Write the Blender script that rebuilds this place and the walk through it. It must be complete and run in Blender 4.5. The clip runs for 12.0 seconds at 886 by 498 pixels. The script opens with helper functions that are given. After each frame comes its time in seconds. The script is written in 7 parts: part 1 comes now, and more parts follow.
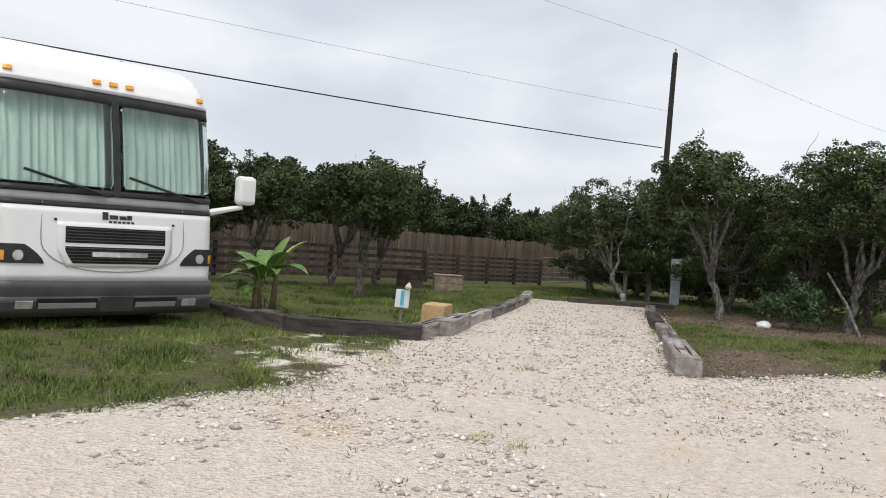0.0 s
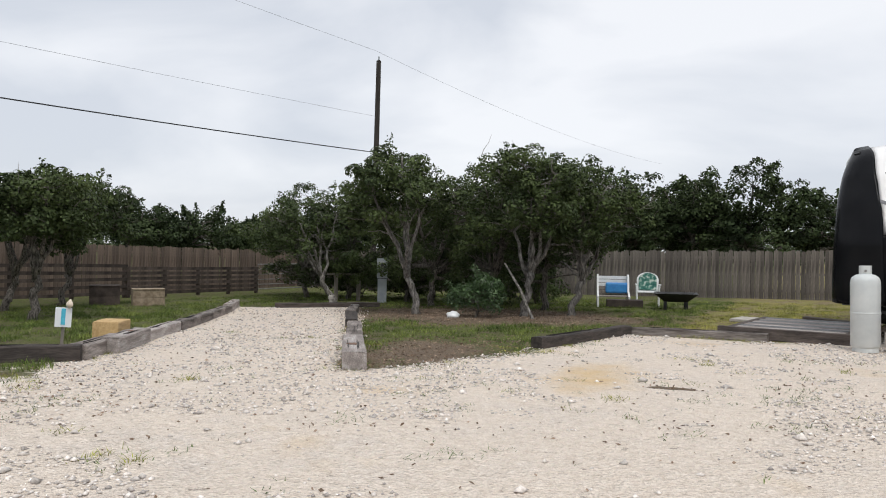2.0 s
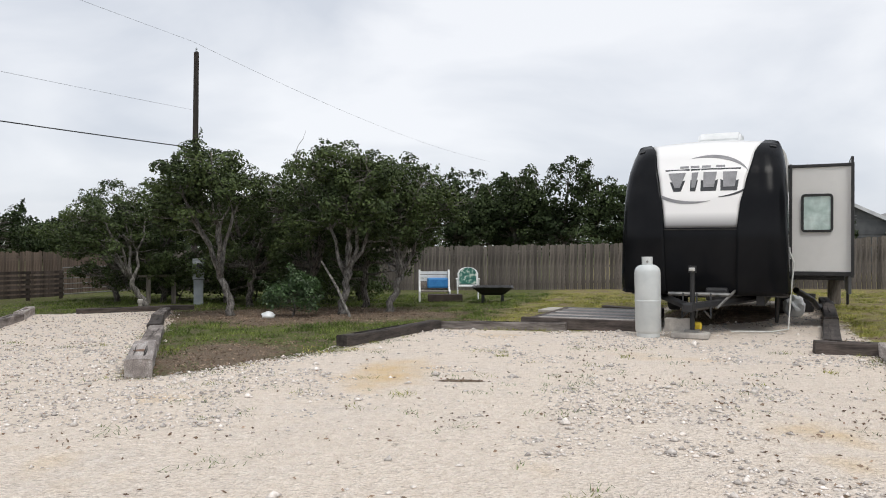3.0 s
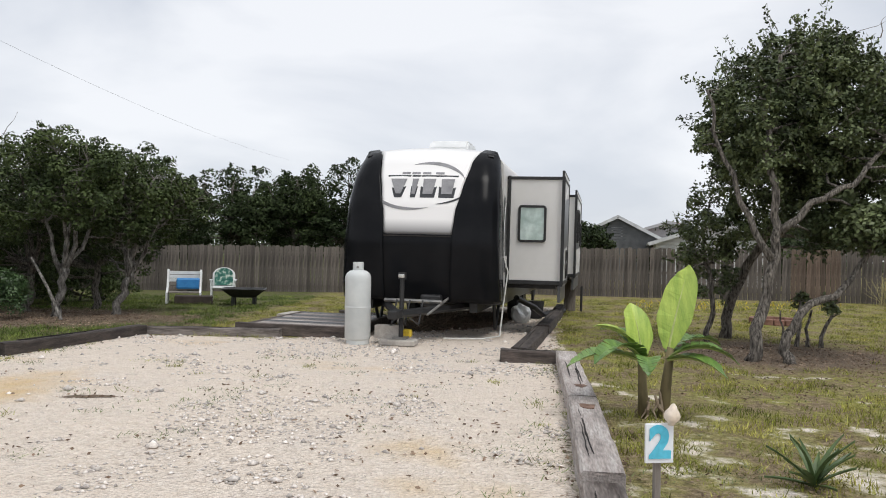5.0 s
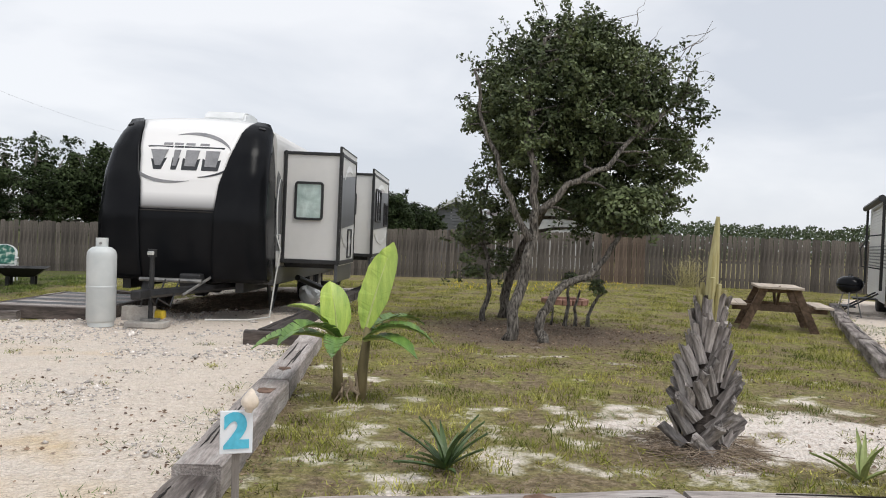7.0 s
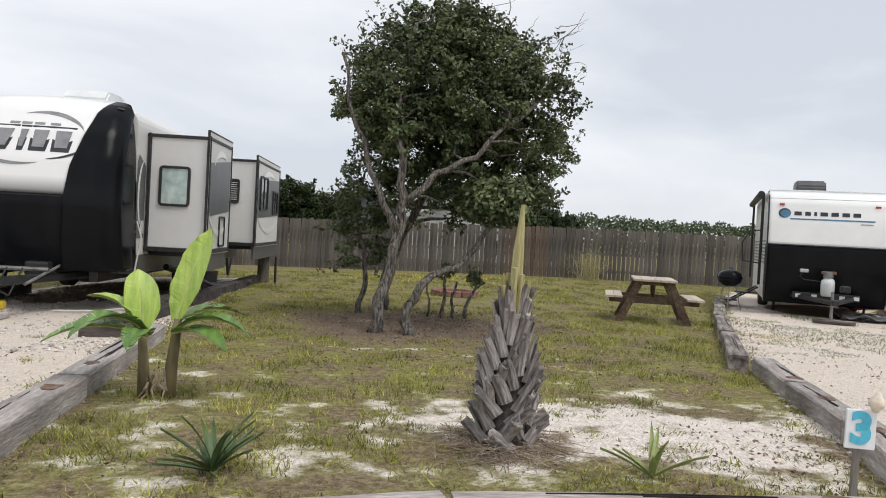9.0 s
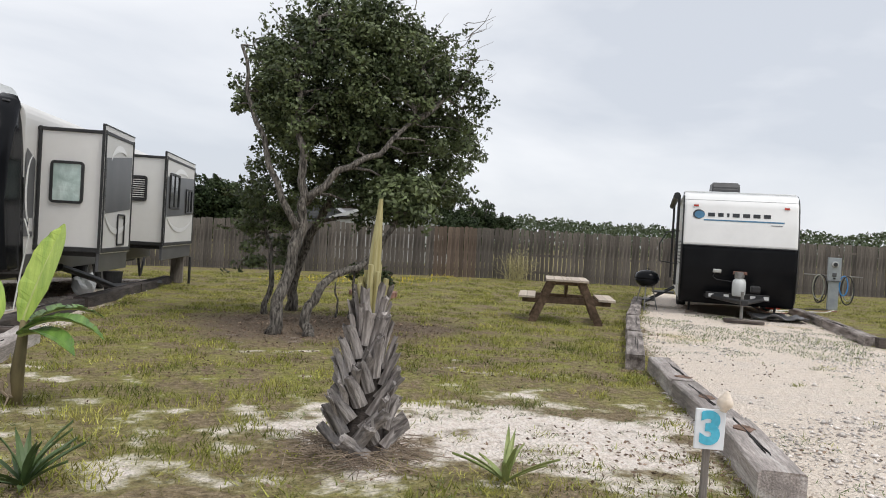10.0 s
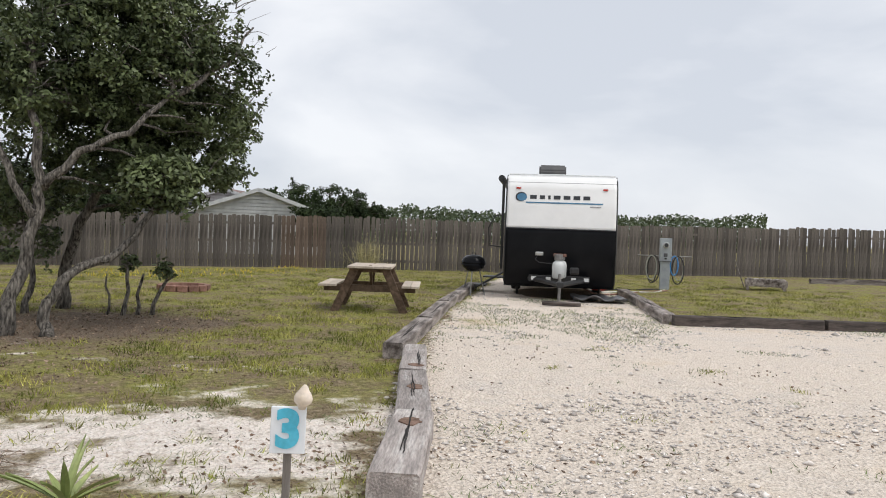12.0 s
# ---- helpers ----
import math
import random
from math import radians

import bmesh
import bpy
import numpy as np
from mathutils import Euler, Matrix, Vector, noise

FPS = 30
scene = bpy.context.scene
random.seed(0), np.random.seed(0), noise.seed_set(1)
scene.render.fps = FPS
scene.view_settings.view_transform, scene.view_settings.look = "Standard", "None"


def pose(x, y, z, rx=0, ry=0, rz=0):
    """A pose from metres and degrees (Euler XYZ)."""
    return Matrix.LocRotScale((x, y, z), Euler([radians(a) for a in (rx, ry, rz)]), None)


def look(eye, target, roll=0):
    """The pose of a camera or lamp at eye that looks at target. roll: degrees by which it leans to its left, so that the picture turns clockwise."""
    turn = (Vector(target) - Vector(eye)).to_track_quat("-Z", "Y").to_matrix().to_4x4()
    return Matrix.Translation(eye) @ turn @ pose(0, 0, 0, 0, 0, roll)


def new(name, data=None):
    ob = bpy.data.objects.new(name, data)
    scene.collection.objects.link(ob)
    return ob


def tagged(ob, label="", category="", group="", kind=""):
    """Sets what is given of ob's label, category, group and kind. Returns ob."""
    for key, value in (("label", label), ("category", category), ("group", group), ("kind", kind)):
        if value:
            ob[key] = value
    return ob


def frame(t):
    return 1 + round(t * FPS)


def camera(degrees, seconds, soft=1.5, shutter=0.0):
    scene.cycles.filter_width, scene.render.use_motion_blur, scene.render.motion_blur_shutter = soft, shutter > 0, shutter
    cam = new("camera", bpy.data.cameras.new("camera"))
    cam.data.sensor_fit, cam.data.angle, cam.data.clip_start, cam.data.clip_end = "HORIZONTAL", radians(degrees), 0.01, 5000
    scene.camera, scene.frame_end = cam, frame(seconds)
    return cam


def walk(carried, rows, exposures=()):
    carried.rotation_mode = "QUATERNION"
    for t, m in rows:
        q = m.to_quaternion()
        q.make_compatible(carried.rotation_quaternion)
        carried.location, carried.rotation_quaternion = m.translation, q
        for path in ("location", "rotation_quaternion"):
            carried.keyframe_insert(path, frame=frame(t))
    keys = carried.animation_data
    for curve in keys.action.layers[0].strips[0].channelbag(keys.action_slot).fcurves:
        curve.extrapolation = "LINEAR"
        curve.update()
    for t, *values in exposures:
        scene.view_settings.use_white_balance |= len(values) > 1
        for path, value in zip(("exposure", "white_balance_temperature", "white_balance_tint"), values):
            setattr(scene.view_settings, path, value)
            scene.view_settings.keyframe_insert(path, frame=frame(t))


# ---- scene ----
cam = camera(59.1, 12.0, soft=1.0)
METRES, EYE, TILT, LEAN, TURN = 7.4, 1.30, 0.43, -0.9, 44.4
ROWS = [
    (0.0, 0.0, 0.0, 0.0, 0.09, -1.71, -2.99),
    (0.5, 0.0321, -0.005, -0.0005, -2.58, -1.18, -2.56),
    (1.0, 0.0564, -0.0116, -0.0004, -6.78, -0.87, -1.86),
    (1.5, 0.0797, -0.0202, -0.001, -12.52, -0.72, -1.0),
    (2.0, 0.0993, -0.0262, -0.0014, -19.21, -0.76, -0.26),
    (2.5, 0.1259, -0.0351, -0.0007, -25.71, -0.88, 0.28),
    (3.0, 0.1604, -0.0457, -0.0005, -31.0, -1.02, 0.56),
    (5.0, 0.3567, -0.1188, 0.0039, -44.63, -0.84, -1.33),
    (5.5, 0.3981, -0.1439, 0.0046, -48.12, -0.55, -1.93),
    (6.0, 0.4414, -0.1697, 0.004, -51.11, -0.65, -2.14),
    (6.5, 0.481, -0.1999, 0.0027, -53.29, -1.19, -2.14),
    (7.0, 0.5149, -0.2269, 0.0018, -54.8, -1.87, -2.24),
    (9.0, 0.6078, -0.3012, 0.0018, -60.09, -2.22, -3.03),
    (9.5, 0.6361, -0.3236, 0.0006, -62.16, -1.99, -3.14),
    (10.0, 0.6679, -0.3515, 0.0002, -64.23, -1.87, -3.27),
    (10.5, 0.7073, -0.3867, -0.0004, -66.23, -1.84, -3.21),
    (11.0, 0.7505, -0.4291, -0.0022, -68.1, -1.85, -2.88),
    (11.5, 0.7917, -0.4734, -0.0037, -69.92, -1.99, -2.47),
    (12.0, 0.8292, -0.5195, -0.0034, -71.84, -2.18, -2.17),
]
walk(cam, [(t, pose(0, 0, EYE, TILT, LEAN, TURN) @ pose(METRES * x, METRES * y, METRES * z, 90 + pitch, roll, yaw)) for t, x, y, z, yaw, pitch, roll in ROWS])

# ---- world and sun ----
world = bpy.data.worlds.new("overcast_sky")
world.use_nodes = True
scene.world = world
wt = world.node_tree
wt.nodes.clear()
w_out = wt.nodes.new("ShaderNodeOutputWorld")
w_bg = wt.nodes.new("ShaderNodeBackground")
w_bg.inputs["Strength"].default_value = 1.12
w_sky = wt.nodes.new("ShaderNodeTexSky")
w_sky.sky_type = 'NISHITA'
w_sky.sun_disc = False
w_sky.sun_elevation, w_sky.sun_rotation = radians(61), radians(146)
w_co = wt.nodes.new("ShaderNodeTexCoord")
w_map = wt.nodes.new("ShaderNodeMapping")
w_map.inputs["Scale"].default_value = (1.0, 1.0, 2.6)
w_n = wt.nodes.new("ShaderNodeTexNoise")
w_n.inputs["Scale"].default_value, w_n.inputs["Detail"].default_value = 2.2, 6.0
w_n.inputs["Roughness"].default_value, w_n.inputs["Distortion"].default_value = 0.48, 0.35
w_ramp = wt.nodes.new("ShaderNodeValToRGB")
w_ramp.color_ramp.elements[0].position, w_ramp.color_ramp.elements[0].color = 0.39, (0.635, 0.67, 0.735, 1)
w_ramp.color_ramp.elements[1].position, w_ramp.color_ramp.elements[1].color = 0.60, (0.865, 0.88, 0.915, 1)
w_scale = wt.nodes.new("ShaderNodeMixRGB")
w_scale.blend_type, w_scale.inputs[0].default_value = 'MULTIPLY', 1.0
w_scale.inputs[2].default_value = (0.09, 0.09, 0.09, 1)
w_mix = wt.nodes.new("ShaderNodeMixRGB")
w_mix.inputs[0].default_value = 0.9
for a, b in ((w_co.outputs["Generated"], w_map.inputs[0]), (w_map.outputs[0], w_n.inputs["Vector"]),
             (w_n.outputs["Fac"], w_ramp.inputs[0]), (w_sky.outputs[0], w_scale.inputs[1]),
             (w_scale.outputs[0], w_mix.inputs[1]), (w_ramp.outputs[0], w_mix.inputs[2]),
             (w_mix.outputs[0], w_bg.inputs[0]), (w_bg.outputs[0], w_out.inputs[0])):
    wt.links.new(a, b)

sun_data = bpy.data.lights.new("sun", 'SUN')
sun_data.energy, sun_data.angle, sun_data.color = 1.8, radians(25), (1.0, 0.97, 0.92)
sun = new("sun", sun_data)
sun.matrix_world = look((0, 0, 20), (-6, 9, 0))

# ---- materials ----
def mat(name, c1, c2=None, rough=0.7, metal=0.0, scale=6.0, detail=6.0, bump=0.0, bump_scale=40.0, stretch=(1, 1, 1),
        island=0.0, obj=0.0, spec=0.5, c3=None, streak=0.0):
    """A procedural surface: two colours over noise, a second fine layer, relief, and variation per piece."""
    m = bpy.data.materials.new(name)
    m.use_nodes = True
    nt = m.node_tree
    p = nt.nodes["Principled BSDF"]
    p.inputs["Roughness"].default_value, p.inputs["Metallic"].default_value = rough, metal
    p.inputs["Specular IOR Level"].default_value = spec
    co = nt.nodes.new("ShaderNodeTexCoord")
    mp = nt.nodes.new("ShaderNodeMapping")
    mp.inputs["Scale"].default_value = stretch
    nt.links.new(co.outputs["Object"], mp.inputs[0])
    n1 = nt.nodes.new("ShaderNodeTexNoise")
    n1.inputs["Scale"].default_value, n1.inputs["Detail"].default_value = scale, detail
    nt.links.new(mp.outputs[0], n1.inputs["Vector"])
    r = nt.nodes.new("ShaderNodeValToRGB")
    r.color_ramp.elements[0].position, r.color_ramp.elements[1].position = 0.34, 0.66
    c2 = c2 or tuple(min(1, c * 1.12) for c in c1)
    r.color_ramp.elements[0].color, r.color_ramp.elements[1].color = (*c1, 1), (*c2, 1)
    if c3:
        e = r.color_ramp.elements.new(0.5)
        e.color = (*c3, 1)
    nt.links.new(n1.outputs["Fac"], r.inputs[0])
    col = r.outputs[0]
    n2 = nt.nodes.new("ShaderNodeTexNoise")
    n2.inputs["Scale"].default_value, n2.inputs["Detail"].default_value = bump_scale, 5.0
    nt.links.new(mp.outputs[0], n2.inputs["Vector"])
    mr = nt.nodes.new("ShaderNodeMapRange")
    mr.inputs[1].default_value, mr.inputs[2].default_value = 0.3, 0.7
    mr.inputs[3].default_value, mr.inputs[4].default_value = 0.88 - streak, 1.08 + streak
    nt.links.new(n2.outputs["Fac"], mr.inputs[0])
    value = mr.outputs[0]
    for amount, node, out in ((island, "ShaderNodeNewGeometry", "Random Per Island"), (obj, "ShaderNodeObjectInfo", "Random")):
        if amount:
            g = nt.nodes.new(node)
            k = nt.nodes.new("ShaderNodeMapRange")
            k.inputs[3].default_value, k.inputs[4].default_value = 1 - amount, 1 + amount
            nt.links.new(g.outputs[out], k.inputs[0])
            x = nt.nodes.new("ShaderNodeMath")
            x.operation = 'MULTIPLY'
            nt.links.new(value, x.inputs[0])
            nt.links.new(k.outputs[0], x.inputs[1])
            value = x.outputs[0]
    hsv = nt.nodes.new("ShaderNodeHueSaturation")
    nt.links.new(col, hsv.inputs["Color"])
    nt.links.new(value, hsv.inputs["Value"])
    nt.links.new(hsv.outputs[0], p.inputs["Base Color"])
    if bump:
        b = nt.nodes.new("ShaderNodeBump")
        b.inputs["Strength"].default_value, b.inputs["Distance"].default_value = min(bump, 1.0), 0.01 * max(1.0, bump)
        nt.links.new(n2.outputs["Fac"], b.inputs["Height"])
        nt.links.new(b.outputs[0], p.inputs["Normal"])
    return m

M = {}
M["white_paint"] = mat("white_gelcoat", (0.83, 0.83, 0.82), (0.89, 0.89, 0.88), 0.28, scale=1.2, bump=0.02, bump_scale=8, streak=-0.085)
M["panel"] = mat("pale_fibreglass_panel", (0.68, 0.67, 0.65), (0.73, 0.72, 0.70), 0.42, scale=1.0, bump=0.03, bump_scale=9, streak=-0.085)
M["black_cap"] = mat("black_gelcoat", (0.007, 0.0075, 0.009), (0.012, 0.0125, 0.014), 0.2, spec=0.09, scale=1.6, bump=0.03, bump_scale=12, streak=-0.085)
M["black_plastic"] = mat("black_plastic", (0.012, 0.012, 0.013), (0.025, 0.025, 0.026), 0.5, scale=8, bump=0.1)
M["grey_paint"] = mat("grey_paint", (0.055, 0.055, 0.058), (0.085, 0.083, 0.082), 0.45, scale=3, bump=0.05, streak=-0.085)
M["light_grey_paint"] = mat("mid_grey_paint", (0.27, 0.27, 0.28), (0.36, 0.35, 0.35), 0.4, scale=4, bump=0.05, streak=-0.085)
M["slate"] = mat("slate_graphic", (0.075, 0.078, 0.085), (0.11, 0.11, 0.115), 0.35, scale=2)
M["steel"] = mat("weathered_steel", (0.20, 0.20, 0.20), (0.36, 0.35, 0.33), 0.45, 0.7, scale=9, bump=0.1)
M["galv"] = mat("grey_enamel_steel", (0.30, 0.33, 0.36), (0.40, 0.43, 0.45), 0.5, 0.2, scale=5, bump=0.05, streak=-0.085)
M["tank"] = mat("white_tank_paint", (0.52, 0.55, 0.55), (0.64, 0.66, 0.65), 0.42, scale=3, bump=0.05, bump_scale=20, streak=-0.085)
M["rubber"] = mat("tyre_rubber", (0.014, 0.014, 0.014), (0.03, 0.03, 0.03), 0.85, scale=10, bump=0.2)
M["chrome"] = mat("chrome", (0.6, 0.6, 0.6), (0.75, 0.75, 0.75), 0.15, 1.0, scale=4)
M["amber"] = mat("amber_lens", (0.75, 0.30, 0.03), (0.85, 0.40, 0.05), 0.25, scale=20)
M["red"] = mat("red_lens", (0.35, 0.03, 0.02), (0.5, 0.05, 0.03), 0.25, scale=20)
M["curtain"] = mat("pale_green_curtain", (0.34, 0.45, 0.41), (0.50, 0.60, 0.555), 0.9, scale=5, bump=0.1, bump_scale=60, stretch=(1, 1, .2))
M["blind"] = mat("silver_foil_blind", (0.40, 0.52, 0.48), (0.62, 0.72, 0.68), 0.3, 0.3, scale=5, bump=0.9, bump_scale=9)
M["fence"] = mat("weathered_grey_wood", (0.06, 0.051, 0.045), (0.18, 0.157, 0.138), 0.9, scale=3.5, bump=0.6, bump_scale=30, stretch=(3, 3, 0.35), obj=0.32, streak=0.12)
M["fence_brown"] = mat("weathered_brown_wood", (0.09, 0.062, 0.046), (0.185, 0.14, 0.11), 0.9, scale=3.5, bump=0.6, bump_scale=30, stretch=(3, 3, 0.35), obj=0.3, streak=0.12)
M["rail"] = mat("dark_brown_rail_wood", (0.035, 0.026, 0.022), (0.085, 0.065, 0.055), 0.9, scale=4, bump=0.4, bump_scale=30, obj=0.3)
M["tie_dark"] = mat("tarred_timber", (0.035, 0.028, 0.025), (0.105, 0.085, 0.075), 0.9, scale=5, bump=0.8, bump_scale=26, stretch=(0.5, 3, 3), obj=0.3, streak=0.15)
M["tie_grey"] = mat("bleached_timber", (0.24, 0.215, 0.20), (0.46, 0.43, 0.41), 0.95, scale=4, bump=0.8, bump_scale=26, stretch=(0.4, 3, 3), obj=0.2, streak=0.2, c3=(0.33, 0.29, 0.27))
M["tie_mix"] = mat("worn_timber", (0.06, 0.046, 0.04), (0.35, 0.31, 0.285), 0.95, scale=3.5, bump=0.8, bump_scale=26, stretch=(0.4, 3, 3), obj=0.25, streak=0.2)
M["new_wood"] = mat("yellow_lumber", (0.46, 0.30, 0.13), (0.60, 0.42, 0.21), 0.8, scale=6, bump=0.3, bump_scale=30, stretch=(0.5, 4, 4))
M["table_wood"] = mat("brown_table_wood", (0.075, 0.048, 0.03), (0.16, 0.105, 0.07), 0.85, scale=5, bump=0.5, bump_scale=30, stretch=(0.6, 3, 3), obj=0.15)
M["table_top"] = mat("bleached_table_boards", (0.42, 0.35, 0.28), (0.58, 0.50, 0.42), 0.85, scale=5, bump=0.5, bump_scale=30, stretch=(3, 0.6, 3), obj=0.12)
M["bark"] = mat("oak_bark", (0.035, 0.030, 0.026), (0.25, 0.225, 0.195), 0.95, scale=20, bump=4.0, bump_scale=34, stretch=(1.8, 1.8, 0.45), streak=0.3)
M["bark_pale"] = mat("lichen_bark", (0.06, 0.054, 0.048), (0.30, 0.28, 0.255), 0.95, scale=14, bump=3.0, bump_scale=34, stretch=(1.6, 1.6, 0.5), streak=0.3)
M["twig"] = mat("bare_grey_twigs", (0.13, 0.115, 0.105), (0.24, 0.22, 0.2), 0.95, scale=12, bump=0.4)
M["leaf"] = mat("oak_leaves", (0.046, 0.064, 0.026), (0.128, 0.158, 0.068), 0.5, scale=1.3, island=0.5, spec=0.28)
M["leaf_dark"] = mat("dark_thicket_leaves", (0.028, 0.043, 0.016), (0.088, 0.118, 0.042), 0.6, scale=1.0, island=0.5, spec=0.16)
M["leaf_far"] = mat("far_leaves", (0.022, 0.035, 0.014), (0.056, 0.078, 0.030), 0.65, scale=0.5, island=0.45, spec=0.14)
# lighter than the nearer leaves: distance haze is mixed into this colour
M["leaf_hazy"] = mat("haze_paled_leaves", (0.055, 0.078, 0.042), (0.10, 0.125, 0.065), 0.7, scale=0.2, island=0.2, spec=0.2)
M["leaf_shrub"] = mat("shrub_leaves", (0.022, 0.048, 0.014), (0.055, 0.105, 0.030), 0.5, scale=3, island=0.4)
M["banana"] = mat("young_banana_leaf", (0.23, 0.35, 0.05), (0.42, 0.53, 0.10), 0.45, scale=3, stretch=(8, 1, 1), bump=0.2, bump_scale=25)
M["banana_dark"] = mat("old_banana_leaf", (0.07, 0.15, 0.03), (0.17, 0.29, 0.06), 0.4, scale=3, stretch=(8, 1, 1), bump=0.2, bump_scale=25)
M["banana_rib"] = mat("banana_midrib", (0.30, 0.36, 0.10), (0.42, 0.46, 0.18), 0.5, scale=8)
M["banana_stem"] = mat("banana_stem", (0.09, 0.075, 0.035), (0.25, 0.20, 0.10), 0.8, scale=9, stretch=(1, 1, .25), bump=0.4)
M["dry_leaf"] = mat("dry_husk", (0.20, 0.15, 0.10), (0.36, 0.29, 0.21), 0.9, scale=8, bump=0.3)
M["palm_boot"] = mat("grey_palm_boots", (0.085, 0.072, 0.066), (0.40, 0.365, 0.345), 0.95, scale=11, bump=2.0, bump_scale=34, stretch=(1.6, 1.6, .3), obj=0.3, streak=0.3)
M["palm_spear"] = mat("yellow_palm_spear", (0.30, 0.26, 0.10), (0.46, 0.42, 0.22), 0.7, scale=9, stretch=(6, 6, .3), bump=0.3)
M["yucca"] = mat("yucca_blades", (0.045, 0.085, 0.028), (0.12, 0.18, 0.06), 0.5, scale=4, island=0.3)
M["yucca_pale"] = mat("pale_yucca_blades", (0.20, 0.26, 0.08), (0.38, 0.42, 0.16), 0.5, scale=4, island=0.2)
M["sign_white"] = mat("white_sign_board", (0.72, 0.74, 0.76), (0.80, 0.82, 0.84), 0.6, scale=9, bump=0.05, streak=-0.085)
M["turquoise"] = mat("turquoise_paint", (0.06, 0.42, 0.58), (0.10, 0.50, 0.66), 0.6, scale=12)
M["shell"] = mat("pale_seashell", (0.62, 0.52, 0.40), (0.78, 0.68, 0.58), 0.6, scale=14, bump=0.3)
M["stake"] = mat("grey_wood_stake", (0.17, 0.15, 0.13), (0.28, 0.25, 0.22), 0.9, scale=8, bump=0.4, stretch=(3, 3, .4))
M["brick"] = mat("red_paver", (0.20, 0.10, 0.075), (0.32, 0.18, 0.14), 0.9, scale=9, bump=0.5, obj=0.2)
M["concrete"] = mat("concrete_block", (0.36, 0.33, 0.30), (0.50, 0.47, 0.43), 0.95, scale=8, bump=0.6)
M["blue"] = mat("blue_plastic", (0.03, 0.20, 0.52), (0.05, 0.28, 0.62), 0.5, scale=5)
M["yellow"] = mat("yellow_plastic", (0.60, 0.42, 0.02), (0.72, 0.52, 0.04), 0.5, scale=5)
M["floral"] = mat("green_leaf_print_cloth", (0.015, 0.09, 0.075), (0.50, 0.56, 0.50), 0.9, scale=9, detail=1.5, c3=(0.05, 0.17, 0.13))
M["white_plastic"] = mat("white_plastic", (0.66, 0.68, 0.68), (0.78, 0.79, 0.79), 0.45, scale=4, streak=-0.085)
M["hose"] = mat("pale_hose", (0.55, 0.55, 0.52), (0.68, 0.68, 0.64), 0.5, scale=12)
M["old_hose"] = mat("faded_hose", (0.26, 0.27, 0.23), (0.38, 0.38, 0.33), 0.6, scale=12)
M["rot"] = mat("rotten_wood", (0.10, 0.055, 0.035), (0.24, 0.15, 0.11), 0.95, scale=14, bump=0.8)
M["crack"] = mat("dark_split", (0.012, 0.010, 0.009), (0.03, 0.026, 0.023), 0.95)
M["house_grey"] = mat("grey_siding", (0.10, 0.105, 0.11), (0.15, 0.155, 0.16), 0.8, scale=2)
M["house_white"] = mat("white_siding", (0.46, 0.47, 0.48), (0.60, 0.61, 0.61), 0.7, scale=2)
M["shingle"] = mat("brown_shingles", (0.16, 0.11, 0.095), (0.25, 0.18, 0.16), 0.9, scale=4, bump=0.5)
M["tin"] = mat("metal_roofing", (0.40, 0.42, 0.43), (0.54, 0.55, 0.55), 0.4, 0.4, scale=3)
M["pole"] = mat("creosote_pole", (0.020, 0.016, 0.014), (0.05, 0.042, 0.036), 0.9, scale=6, bump=0.5, stretch=(3, 3, .3))
M["wire"] = mat("black_cable", (0.010, 0.010, 0.011), (0.02, 0.02, 0.02), 0.6)
M["thin_wire"] = mat("bare_aluminium_wire", (0.30, 0.31, 0.33), (0.40, 0.41, 0.43), 0.5, 0.3)
M["stone"] = mat("crushed_stone", (0.48, 0.43, 0.39), (0.80, 0.74, 0.69), 0.95, scale=30, island=0.4, bump=0.3)
M["litter"] = mat("leaf_litter", (0.11, 0.07, 0.046), (0.36, 0.265, 0.19), 0.95, scale=3, island=0.4)
M["grass"] = mat("mown_grass", (0.105, 0.125, 0.026), (0.46, 0.425, 0.125), 0.75, c3=(0.25, 0.26, 0.055), scale=1.3, island=0.55, spec=0.15, bump_scale=9, streak=0.25)
# denser green grass, its colour also darkened for tree shade
M["lush_shade_grass"] = mat("lush_shaded_grass", (0.055, 0.09, 0.022), (0.22, 0.26, 0.07), 0.75, c3=(0.12, 0.165, 0.04), scale=1.1, island=0.55, spec=0.15, bump_scale=9, streak=0.25)
M["weed"] = mat("weeds", (0.085, 0.125, 0.035), (0.20, 0.24, 0.08), 0.7, scale=2, island=0.35)
M["flower"] = mat("yellow_flowers", (0.65, 0.50, 0.03), (0.78, 0.62, 0.05), 0.7, scale=4)
M["fibre"] = mat("dry_palm_fibre", (0.20, 0.15, 0.11), (0.34, 0.27, 0.20), 0.95, scale=8, island=0.3)
M["logo_blue"] = mat("blue_decal", (0.05, 0.16, 0.28), (0.08, 0.22, 0.36), 0.4)
M["decal_dark"] = mat("dark_decal", (0.020, 0.022, 0.026), (0.03, 0.032, 0.036), 0.4)
M["decal_grey"] = mat("grey_decal", (0.20, 0.20, 0.21), (0.28, 0.28, 0.29), 0.4)
M["lamp_glass"] = mat("clear_lamp", (0.50, 0.50, 0.48), (0.70, 0.70, 0.68), 0.12, 0.4, scale=12)

